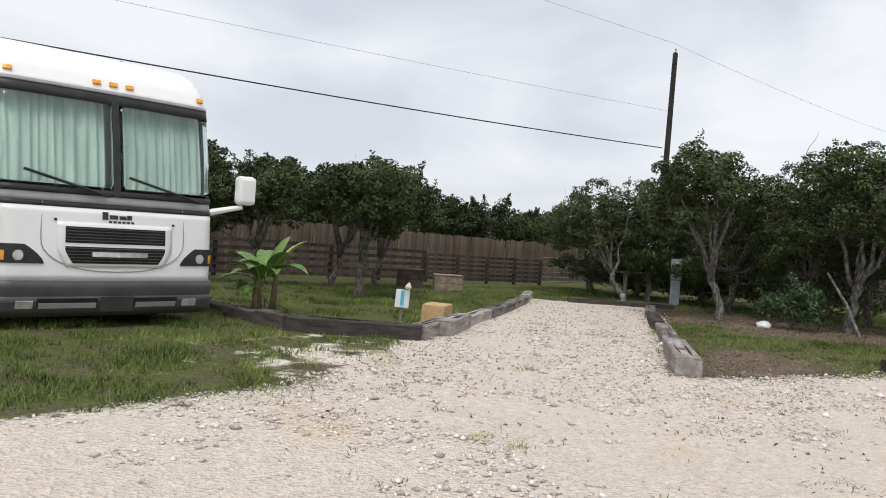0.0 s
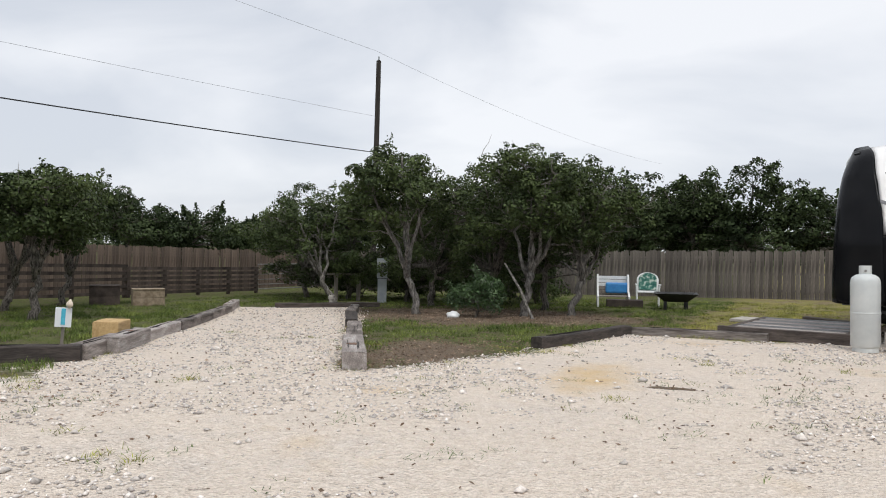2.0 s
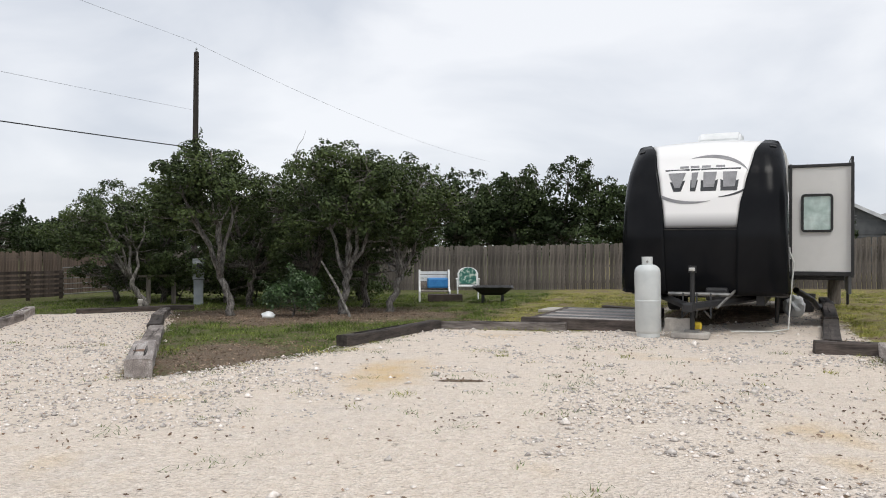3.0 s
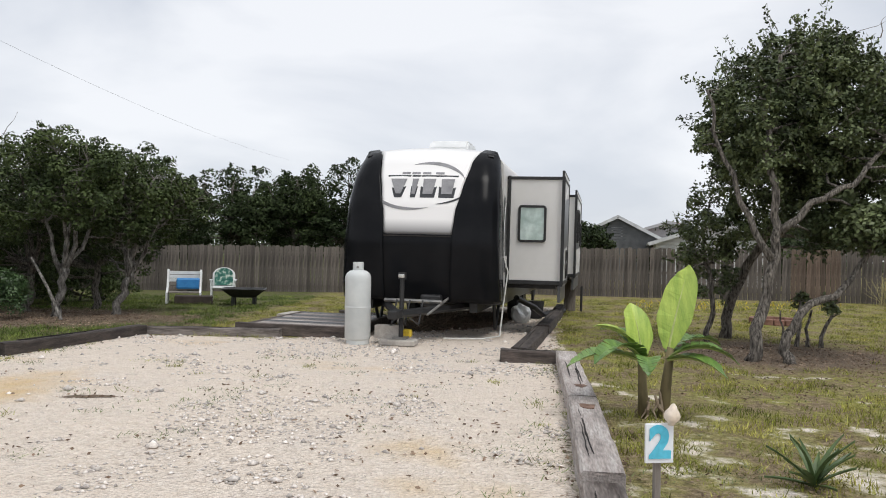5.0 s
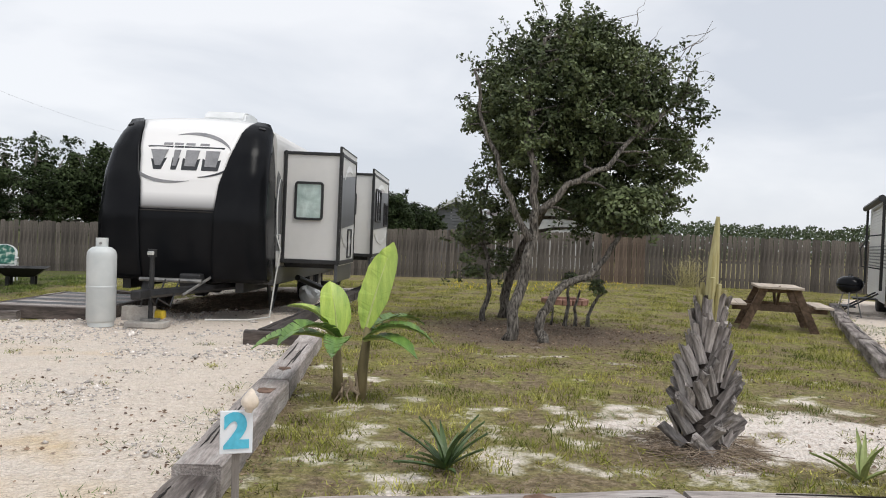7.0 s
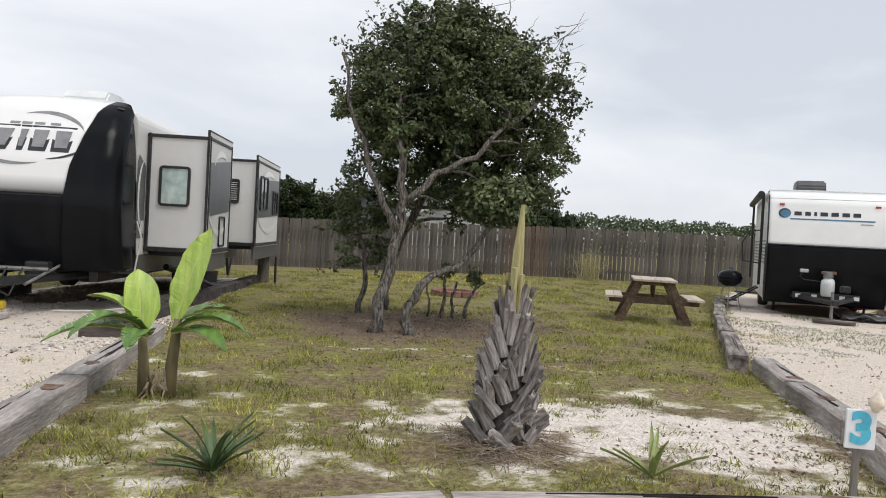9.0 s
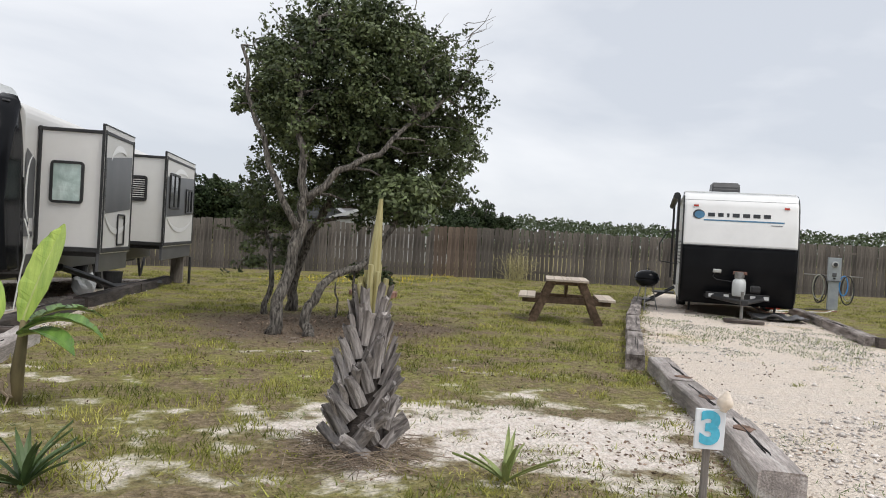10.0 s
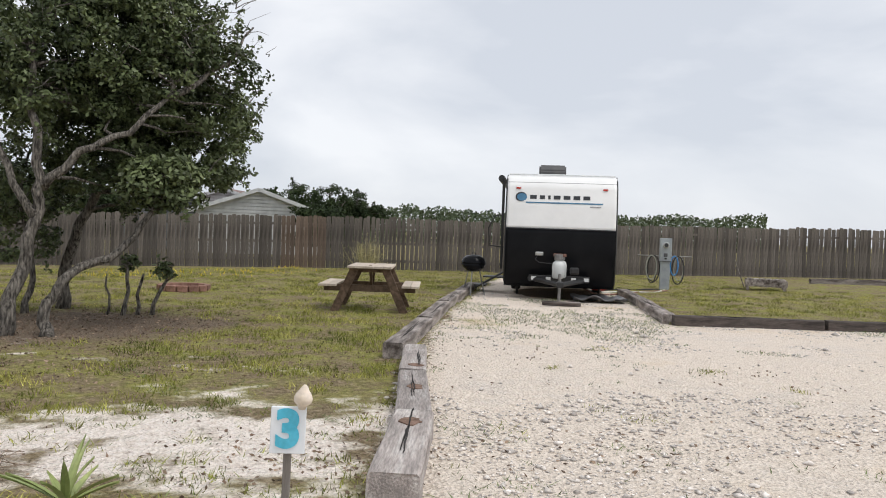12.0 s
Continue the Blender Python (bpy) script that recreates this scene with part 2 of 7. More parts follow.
glass = bpy.data.materials.new("window_glass")
glass.use_nodes = True
gp = glass.node_tree.nodes["Principled BSDF"]
gp.inputs["Base Color"].default_value = (0.86, 0.93, 0.90, 1)
gp.inputs["Roughness"].default_value, gp.inputs["Transmission Weight"].default_value, gp.inputs["IOR"].default_value = 0.02, 1.0, 1.45
M["glass"] = glass
M["dark_glass"] = mat("tinted_glass", (0.02, 0.022, 0.024), (0.03, 0.032, 0.034), 0.06, scale=2, spec=0.8)

# ---- the lie of the land ----
def land(x, y):
    """Height of the ground: level by the road, falling away towards the far thicket."""
    d = 0.7 * (y - x) - 8.5
    s = (d + np.sqrt(d * d + 4)) / 2
    return np.maximum(-0.6, -0.025 * (s - 0.12)) + 0.015 * np.clip(x - 22, 0, 20)

def ground_at(x, y):
    return float(land(np.float64(x), np.float64(y)))

# ---- mesh helpers ----
def finish(bm, name, material, smooth=False):
    me = bpy.data.meshes.new(name)
    bmesh.ops.recalc_face_normals(bm, faces=bm.faces)
    bm.to_mesh(me)
    bm.free()
    for m in (material if isinstance(material, (list, tuple)) else [material]):
        me.materials.append(m)
    if smooth:
        me.polygons.foreach_set("use_smooth", [True] * len(me.polygons))
    return me

def part(name, bm, material, parent, label="", smooth=False, m=None):
    ob = new(name, finish(bm, name, material, smooth))
    ob.parent = parent
    if m is not None:
        ob.matrix_basis = m
    return tagged(ob, label)

def thing(name, m, label, category, group="", kind=""):
    ob = new(name)
    ob.matrix_basis = m
    ob.empty_display_size = 0.2
    return tagged(ob, label, category, group, kind)

def solo(name, bm, material, m, label, category, group="", kind="", smooth=False):
    ob = new(name, finish(bm, name, material, smooth))
    ob.matrix_basis = m
    return tagged(ob, label, category, group, kind)

def box(bm, cx, cy, cz, sx, sy, sz, bevel=0.0, m=None):
    r = bmesh.ops.create_cube(bm, size=1)
    vs = r["verts"]
    bmesh.ops.scale(bm, vec=(sx, sy, sz), verts=vs)
    if bevel:
        es = list({e for v in vs for e in v.link_edges})
        b = bmesh.ops.bevel(bm, geom=es, offset=bevel, segments=2, affect='EDGES', profile=0.5)
        vs = list({v for f in b["faces"] for v in f.verts} | {v for v in vs if v.is_valid})
    bmesh.ops.translate(bm, vec=(cx, cy, cz), verts=vs)
    if m is not None:
        bmesh.ops.transform(bm, matrix=m, verts=vs)
    return vs

def boxes(*specs, bevel=0.0):
    bm = bmesh.new()
    for s in specs:
        box(bm, *s, bevel=bevel)
    return bm

def tube(bm, pts, radii, seg=8, cap=True):
    """A tapered tube through points."""
    pts = [Vector(p) for p in pts]
    if not isinstance(radii, (list, tuple)):
        radii = [radii] * len(pts)
    rings = []
    side = None
    for i, p in enumerate(pts):
        d = (pts[min(i + 1, len(pts) - 1)] - pts[max(i - 1, 0)]).normalized()
        if side is None:
            side = d.orthogonal().normalized()
        else:
            side = (side - d * side.dot(d)).normalized()
        up = d.cross(side)
        rings.append([bm.verts.new(p + (side * math.cos(a) + up * math.sin(a)) * radii[i]) for a in [2 * math.pi * k / seg for k in range(seg)]])
    for a, b in zip(rings, rings[1:]):
        for k in range(seg):
            bm.faces.new((a[k], a[(k + 1) % seg], b[(k + 1) % seg], b[k]))
    if cap:
        bm.faces.new(rings[0][::-1])
        bm.faces.new(rings[-1])
    return bm

def tubes(*specs, seg=8):
    bm = bmesh.new()
    for pts, r in specs:
        tube(bm, pts, r, seg)
    return bm

def lathe(profile, seg=24):
    """A turned solid from (radius, height) pairs."""
    bm = bmesh.new()
    rings = []
    for r, z in profile:
        rings.append([bm.verts.new((max(r, 0.001) * math.cos(2 * math.pi * k / seg), max(r, 0.001) * math.sin(2 * math.pi * k / seg), z)) for k in range(seg)])
    for a, b in zip(rings, rings[1:]):
        for k in range(seg):
            bm.faces.new((a[k], a[(k + 1) % seg], b[(k + 1) % seg], b[k]))
    bm.faces.new(rings[0][::-1])
    bm.faces.new(rings[-1])
    return bm

def slab(P, s0, s1, z0, z1, ns, nz, off, thick, half=None):
    """A curved plate on the surface P(s, z) -> point; half(z) may give the plate's own s limits."""
    bm = bmesh.new()
    def point(s, z, o):
        p, a, b = Vector(P(s, z)), Vector(P(s + 0.004, z)), Vector(P(s, z + 0.004))
        n = (a - p).cross(b - p)
        return p + (n.normalized() if n.length > 1e-9 else Vector((0, -1, 0))) * o
    grid = [[], []]
    for j in range(nz + 1):
        z = z0 + (z1 - z0) * j / nz
        lo, hi = half(z) if half else (s0, s1)
        for layer, o in ((0, off), (1, off - thick)):
            grid[layer].append([bm.verts.new(point(lo + (hi - lo) * i / ns, z, o)) for i in range(ns + 1)])
    for layer in (0, 1):
        for j in range(nz):
            for i in range(ns):
                f = [grid[layer][j][i], grid[layer][j][i + 1], grid[layer][j + 1][i + 1], grid[layer][j + 1][i]]
                bm.faces.new(f if layer == 0 else f[::-1])
    edge = [(0, i) for i in range(ns)] + [(j, ns) for j in range(nz)] + [(nz, i) for i in range(ns, 0, -1)] + [(j, 0) for j in range(nz, 0, -1)]
    for (a, b), (c, d) in zip(edge, edge[1:] + edge[:1]):
        bm.faces.new((grid[0][a][b], grid[1][a][b], grid[1][c][d], grid[0][c][d]))
    return bm

def nose(W, r, yc, profile, bulge=0.06, narrow=((0, 1), (9, 1))):
    """The wrapped front of a vehicle: s from -1 to 1 goes round the front, z goes up; profile gives how far back it leans."""
    zs, ys = zip(*profile)
    nz, nk = zip(*narrow)
    def P(s, z):
        y0 = float(np.interp(z, zs, ys))
        k = max(0.02, min(r, yc - y0 - 0.01))
        a, sg = abs(s), (1 if s >= 0 else -1)
        if a <= 0.65:
            x, y = (W - r) * a / 0.65, y0
            y += bulge * (x / W) ** 2
        elif a <= 0.85:
            t = (a - 0.65) / 0.2 * math.pi / 2
            x, y = W - r + r * math.sin(t), y0 + k * (1 - math.cos(t)) + bulge * ((W - r) / W) ** 2 * (1 - (a - .65) / .2)
        else:
            x, y = W, y0 + k + (yc - y0 - k) * (a - 0.85) / 0.15
        return (sg * x * float(np.interp(z, nz, nk)), y, z)
    return P

def quads(name, v, f, material, smooth=False):
    """A mesh from arrays of vertices and four-cornered (or three-cornered) faces."""
    me = bpy.data.meshes.new(name)
    n, k = f.shape
    me.vertices.add(len(v))
    me.vertices.foreach_set("co", np.ascontiguousarray(v, dtype=np.float32).ravel())
    me.loops.add(n * k)
    me.loops.foreach_set("vertex_index", np.ascontiguousarray(f, dtype=np.int32).ravel())
    me.polygons.add(n)
    me.polygons.foreach_set("loop_start", np.arange(0, n * k, k, dtype=np.int32))
    if smooth:
        me.polygons.foreach_set("use_smooth", np.ones(n, dtype=bool))
    me.update(calc_edges=True)
    me.validate()
    me.materials.append(material)
    return me

def fan(rng, centres, length, width, tilt=1.0):
    """Rhombic leaves at the given centres, turned at random: vertices and faces."""
    n = len(centres)
    a = rng.normal(size=(n, 3))
    a[:, 2] *= tilt
    a /= np.linalg.norm(a, axis=1)[:, None] + 1e-9
    b = np.cross(a, rng.normal(size=(n, 3)))
    b /= np.linalg.norm(b, axis=1)[:, None] + 1e-9
    L = (length * rng.uniform(0.6, 1.3, n))[:, None]
    Wd = (width * rng.uniform(0.6, 1.3, n))[:, None]
    v = np.stack([centres - a * L / 2, centres + b * Wd / 2 + a * L * .08, centres + a * L / 2, centres - b * Wd / 2 + a * L * .08], 1).reshape(-1, 3)
    return v, np.arange(4 * n).reshape(-1, 4)

def turned_leaves(rng, centres, normals, length, width):
    """Rhombic leaves at the given centres that face the given ways: vertices and faces."""
    n = len(centres)
    k = normals / (np.linalg.norm(normals, axis=1)[:, None] + 1e-9)
    a = np.cross(k, rng.normal(size=(n, 3)))
    a /= np.linalg.norm(a, axis=1)[:, None] + 1e-9
    b = np.cross(k, a)
    L = (length * rng.uniform(0.6, 1.3, n))[:, None]
    Wd = (width * rng.uniform(0.7, 1.3, n))[:, None]
    v = np.stack([centres - a * L / 2, centres + b * Wd / 2 + a * L * .08, centres + a * L / 2, centres - b * Wd / 2 + a * L * .08], 1).reshape(-1, 3)
    return v, np.arange(4 * n).reshape(-1, 4)

def field_noise(x, y, scale, seed=0):
    """Smooth value noise over arrays."""
    rng = np.random.default_rng(seed)
    g = rng.random((256, 256))
    u, w = x * scale + 1000.3, y * scale + 1000.7
    i, j = np.floor(u).astype(int), np.floor(w).astype(int)
    fx, fy = u - i, w - j
    fx, fy = fx * fx * (3 - 2 * fx), fy * fy * (3 - 2 * fy)
    i0, i1, j0, j1 = i % 256, (i + 1) % 256, j % 256, (j + 1) % 256
    return (g[i0, j0] * (1 - fx) + g[i1, j0] * fx) * (1 - fy) + (g[i0, j1] * (1 - fx) + g[i1, j1] * fx) * fy

def fbm(x, y, scale, seed=0):
    return 0.5 * field_noise(x, y, scale, seed) + 0.3 * field_noise(x, y, scale * 2.3, seed + 1) + 0.2 * field_noise(x, y, scale * 5.1, seed + 2)

# ---- plan: outlines of the gravelled areas ----
ROAD = [(-5.3, -60), (-5.0, 1.5), (-5.2, 3.6), (-6.3, 5.9), (-6.6, 6.3), (-3.7, 7.6), (-2.5, 10.3), (0.0, 11.5), (3.8, 9.0), (3.42, 5.1), (8.75, 4.9), (12.0, 7.5), (16.2, 10.8), (19.5, 9.0), (26, 5.5), (60, -8), (60, -60)]
DRIVE_ONE = [(-3.7, 7.3), (-3.0, 5.2), (-5.0, 4.4), (-6.7, 6.2), (-12.9, 16.3), (-11.7, 16.7), (-10.1, 18.1), (-9.2, 16.9)]
DRIVE_TWO = [(-2.7, 10.2), (-2.1, 13.2), (0.4, 13.0), (1.2, 16.0), (2.6, 22.0), (5.6, 22.0), (4.0, 10.7), (3.5, 6.0), (-1.5, 6.5)]
DRIVE_THREE = [(8.7, 5.1), (10.3, 8.4), (12.2, 11.6), (16.0, 17.0), (20.0, 22.5), (22.0, 20.0), (19.3, 15.9), (16.1, 10.9), (15.0, 6.0), (9.5, 3.0)]

def inside(poly, x, y):
    """Signed distance to a polygon over arrays, positive inside."""
    x, y = np.asarray(x, float), np.asarray(y, float)
    best = np.full(x.shape, 1e9)
    odd = np.zeros(x.shape, bool)
    for (ax, ay), (bx, by) in zip(poly, poly[1:] + poly[:1]):
        dx, dy = bx - ax, by - ay
        t = np.clip(((x - ax) * dx + (y - ay) * dy) / (dx * dx + dy * dy), 0, 1)
        best = np.minimum(best, np.hypot(x - ax - t * dx, y - ay - t * dy))
        cross = ((ay > y) != (by > y)) & (x < (bx - ax) * (y - ay) / ((by - ay) if by != ay else 1e-9) + ax)
        odd ^= cross
    return np.where(odd, best, -best)

def soil_and_shade(x, y):
    """Dark unswept soil with painted shade where the two trailers are parked, and one patch on the drive."""
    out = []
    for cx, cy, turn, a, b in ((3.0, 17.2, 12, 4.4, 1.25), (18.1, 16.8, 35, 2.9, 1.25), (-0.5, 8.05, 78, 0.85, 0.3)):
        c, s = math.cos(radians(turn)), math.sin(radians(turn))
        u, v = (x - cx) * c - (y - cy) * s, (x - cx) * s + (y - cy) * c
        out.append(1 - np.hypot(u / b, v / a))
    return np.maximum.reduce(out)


def gravel_mask(x, y):
    d = np.maximum.reduce([inside(p, x, y) for p in (ROAD, DRIVE_ONE, DRIVE_TWO, DRIVE_THREE)])
    # gravel gives way to the dark soil and painted shade under the trailers
    return d - 4.0 * np.clip(soil_and_shade(x, y), 0, 1)

def sand_mask(x, y):
    """Bare pale sand at the front of the lawn between the second and third drive."""
    a = 0.68 - np.hypot((x - 7.8) / 2.8, (y - 6.6) / 1.7)
    b = 1 - np.hypot((x - 4.6) / 1.5, (y - 5.8) / 0.8)
    c = 1 - np.hypot((x + 5.9) / 1.6, (y - 4.9) / 1.3)
    return np.maximum.reduce([a, b * 0.05, c * 0.4 - 0.05])

def litter_shade_mask(x, y):
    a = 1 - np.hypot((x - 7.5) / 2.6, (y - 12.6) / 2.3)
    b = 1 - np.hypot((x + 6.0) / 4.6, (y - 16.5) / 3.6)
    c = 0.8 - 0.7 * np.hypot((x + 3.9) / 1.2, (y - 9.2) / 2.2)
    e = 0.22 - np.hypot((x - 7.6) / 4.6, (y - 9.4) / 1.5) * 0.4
    # the last term browns the ground under the trailers: soil plus painted shade
    return np.maximum.reduce([a, b, c, e, soil_and_shade(x, y) * 3])

def lush_shade_mask(x, y):
    """Where the lawn is denser and green, with tree shade put into its colour: round the first drive."""
    return np.clip((-1.5 - x) / 1.5, -1, 1)

def stain_mask(x, y):
    """Rusty yellow caliche by the second drive."""
    return np.maximum(1 - np.hypot((x + 1.35) / 0.7, (y - 8.4) / 1.6), 0.6 - np.hypot((x - 2.4) / 0.9, (y - 6.6) / 1.2))

# ---- ground ----
def ground_material():
    m = bpy.data.materials.new("ground_surface")
    m.use_nodes = True
    nt = m.node_tree
    p = nt.nodes["Principled BSDF"]
    p.inputs["Roughness"].default_value, p.inputs["Specular IOR Level"].default_value = 0.95, 0.2
    co = nt.nodes.new("ShaderNodeTexCoord")
    def tex(scale, detail=6, rough=0.6, kind="ShaderNodeTexNoise"):
        n = nt.nodes.new(kind)
        n.inputs["Scale"].default_value = scale
        if kind == "ShaderNodeTexNoise":
            n.inputs["Detail"].default_value, n.inputs["Roughness"].default_value = detail, rough
        nt.links.new(co.outputs["Object"], n.inputs["Vector"])
        return n
    def ramp(src, *stops):
        r = nt.nodes.new("ShaderNodeValToRGB")
        el = r.color_ramp.elements
        while len(el) < len(stops):
            el.new(0.5)
        for e, (pos, c) in zip(el, stops):
            e.position, e.color = pos, (*c, 1)
        nt.links.new(src, r.inputs[0])
        return r.outputs[0]
    def mix(f, a, b, mode='MIX'):
        n = nt.nodes.new("ShaderNodeMixRGB")
        n.blend_type = mode
        if isinstance(f, float):
            n.inputs[0].default_value = f
        else:
            nt.links.new(f, n.inputs[0])
        nt.links.new(a, n.inputs[1])
        nt.links.new(b, n.inputs[2])
        return n.outputs[0]
    def edge(attr, noise_out, amount, lo, hi):
        a = nt.nodes.new("ShaderNodeAttribute")
        a.attribute_name = attr
        s = nt.nodes.new("ShaderNodeMath")
        s.operation = 'MULTIPLY_ADD'
        nt.links.new(noise_out, s.inputs[0])
        s.inputs[1].default_value = amount
        nt.links.new(a.outputs["Fac"], s.inputs[2])
        k = nt.nodes.new("ShaderNodeMapRange")
        k.interpolation_type = 'SMOOTHSTEP'
        k.inputs[1].default_value, k.inputs[2].default_value = lo, hi
        nt.links.new(s.outputs[0], k.inputs[0])
        return k.outputs[0]
    big, mid, fine, grit = tex(0.35, 4), tex(2.2, 6), tex(14, 8, 0.7), tex(70, 4, 0.7)
    pebble = tex(38, kind="ShaderNodeTexVoronoi")
    pebble2 = tex(17, kind="ShaderNodeTexVoronoi")
    # crushed stone: pale grey and pinkish, with tan caliche showing through
    stone = ramp(pebble.outputs["Color"], (0.12, (0.36, 0.31, 0.28)), (0.5, (0.70, 0.635, 0.585)), (0.88, (0.88, 0.83, 0.79)))
    caliche = ramp(fine.outputs["Fac"], (0.3, (0.70, 0.59, 0.49)), (0.7, (0.91, 0.81, 0.71)))
    gravel = mix(ramp(mid.outputs["Fac"], (0.36, (0.45, 0.45, 0.45)), (0.56, (0.95, 0.95, 0.95))), stone, caliche)
    gravel = mix(ramp(big.outputs["Fac"], (0.32, (0.1, 0.1, 0.1)), (0.52, (0.88, 0.88, 0.88))), gravel, caliche)
    yellow = nt.nodes.new("ShaderNodeRGB")
    yellow.outputs[0].default_value = (0.72, 0.52, 0.28, 1)
    spots = tex(0.55, 3)
    gravel = mix(ramp(spots.outputs["Fac"], (0.60, (0, 0, 0)), (0.72, (0.45, 0.45, 0.45))), gravel, yellow.outputs[0])
    gravel = mix(edge("stain", mid.outputs["Fac"], 1.4, 0.75, 1.9), gravel, yellow.outputs[0])
    dark = nt.nodes.new("ShaderNodeRGB")
    dark.outputs[0].default_value = (0.16, 0.13, 0.10, 1)
    debris = tex(5.5, 9, 0.75)
    gravel = mix(ramp(debris.outputs["Fac"], (0.60, (0, 0, 0)), (0.68, (0.7, 0.7, 0.7))), gravel, dark.outputs[0])
    soil = ramp(fine.outputs["Fac"], (0.3, (0.09, 0.068, 0.042)), (0.5, (0.24, 0.185, 0.11)), (0.72, (0.43, 0.345, 0.235)))
    lawn = mix(ramp(mid.outputs["Fac"], (0.42, (0, 0, 0)), (0.62, (0.9, 0.9, 0.9))), soil, ramp(fine.outputs["Fac"], (0.3, (0.15, 0.17, 0.034)), (0.7, (0.40, 0.38, 0.10))))
    # greener turf by the first drive, tree shade included in the colours
    lush_shade = mix(ramp(mid.outputs["Fac"], (0.36, (0, 0, 0)), (0.55, (0.9, 0.9, 0.9))), ramp(fine.outputs["Fac"], (0.3, (0.07, 0.06, 0.035)), (0.7, (0.19, 0.16, 0.10))), ramp(fine.outputs["Fac"], (0.3, (0.06, 0.085, 0.02)), (0.7, (0.16, 0.18, 0.05))))
    lawn = mix(edge("lush_shade", mid.outputs["Fac"], 0.8, 0.2, 0.9), lawn, lush_shade)
    sand = ramp(fine.outputs["Fac"], (0.32, (0.68, 0.57, 0.485)), (0.52, (0.90, 0.81, 0.735)), (0.8, (0.94, 0.88, 0.82)))
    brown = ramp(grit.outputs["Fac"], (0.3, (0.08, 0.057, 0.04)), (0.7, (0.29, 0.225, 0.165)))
    # brown covers leaf litter, soil, and the shade painted under the trailers
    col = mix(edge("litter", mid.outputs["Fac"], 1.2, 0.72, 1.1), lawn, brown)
    col = mix(edge("sand", mid.outputs["Fac"], 2.2, 1.1, 1.45), col, sand)
    col = mix(edge("gravel", fine.outputs["Fac"], 1.1, 0.45, 0.75), col, gravel)
    col = mix(0.35, col, mix(1.0, col, ramp(grit.outputs["Fac"], (0.3, (0.55, 0.55, 0.55)), (0.7, (1.25, 1.25, 1.25))), 'MULTIPLY'))
    nt.links.new(col, p.inputs["Base Color"])
    h = nt.nodes.new("ShaderNodeMath")
    h.operation = 'ADD'
    nt.links.new(pebble.outputs["Distance"], h.inputs[0])
    nt.links.new(fine.outputs["Fac"], h.inputs[1])
    b = nt.nodes.new("ShaderNodeBump")
    b.inputs["Strength"].default_value, b.inputs["Distance"].default_value = 0.9, 0.035
    nt.links.new(h.outputs[0], b.inputs["Height"])
    nt.links.new(b.outputs[0], p.inputs["Normal"])
    return m


def axis(lo, hi, step, far):
    a = list(np.arange(lo, hi + 1e-6, step))
    out, d = [], step
    x = hi
    while x < far:
        d *= 1.35
        x += d
        out.append(x)
    back, d, x = [], step, lo
    while x > -far:
        d *= 1.35
        x -= d
        back.append(x)
    return np.array(back[::-1] + a + out)


gx, gy = axis(-16, 28, 0.16, 1500), axis(-2, 26, 0.16, 1500)
GX, GY = np.meshgrid(gx, gy)
near = np.exp(-np.maximum(0, np.hypot(GX - 5, GY - 8) - 25) / 8)
GZ = land(GX, GY) + near * (0.035 * (fbm(GX, GY, 0.8, 3) - 0.5) + 0.012 * (fbm(GX, GY, 4.0, 8) - 0.5))
nx, ny = len(gx), len(gy)
idx = np.arange(nx * ny).reshape(ny, nx)
faces = np.stack([idx[:-1, :-1], idx[:-1, 1:], idx[1:, 1:], idx[1:, :-1]], -1).reshape(-1, 4)
g_me = quads("ground", np.stack([GX, GY, GZ], -1).reshape(-1, 3), faces, ground_material(), True)
wob = (fbm(GX, GY, 0.9, 21) - 0.5) * 0.9
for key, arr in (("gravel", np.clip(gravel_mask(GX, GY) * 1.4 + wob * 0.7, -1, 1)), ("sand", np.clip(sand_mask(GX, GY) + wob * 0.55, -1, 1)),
                 ("litter", np.clip(litter_shade_mask(GX, GY) + wob * 0.6, -1, 1)), ("lush_shade", lush_shade_mask(GX, GY)), ("stain", np.clip(stain_mask(GX, GY), -1, 1))):
    at = g_me.attributes.new(key, 'FLOAT', 'POINT')
    at.data.foreach_set("value", np.ascontiguousarray(arr, dtype=np.float32).ravel())
tagged(new("ground", g_me), "pale gravel drives, bare sand and patchy mown lawn", "ground", kind="structure")


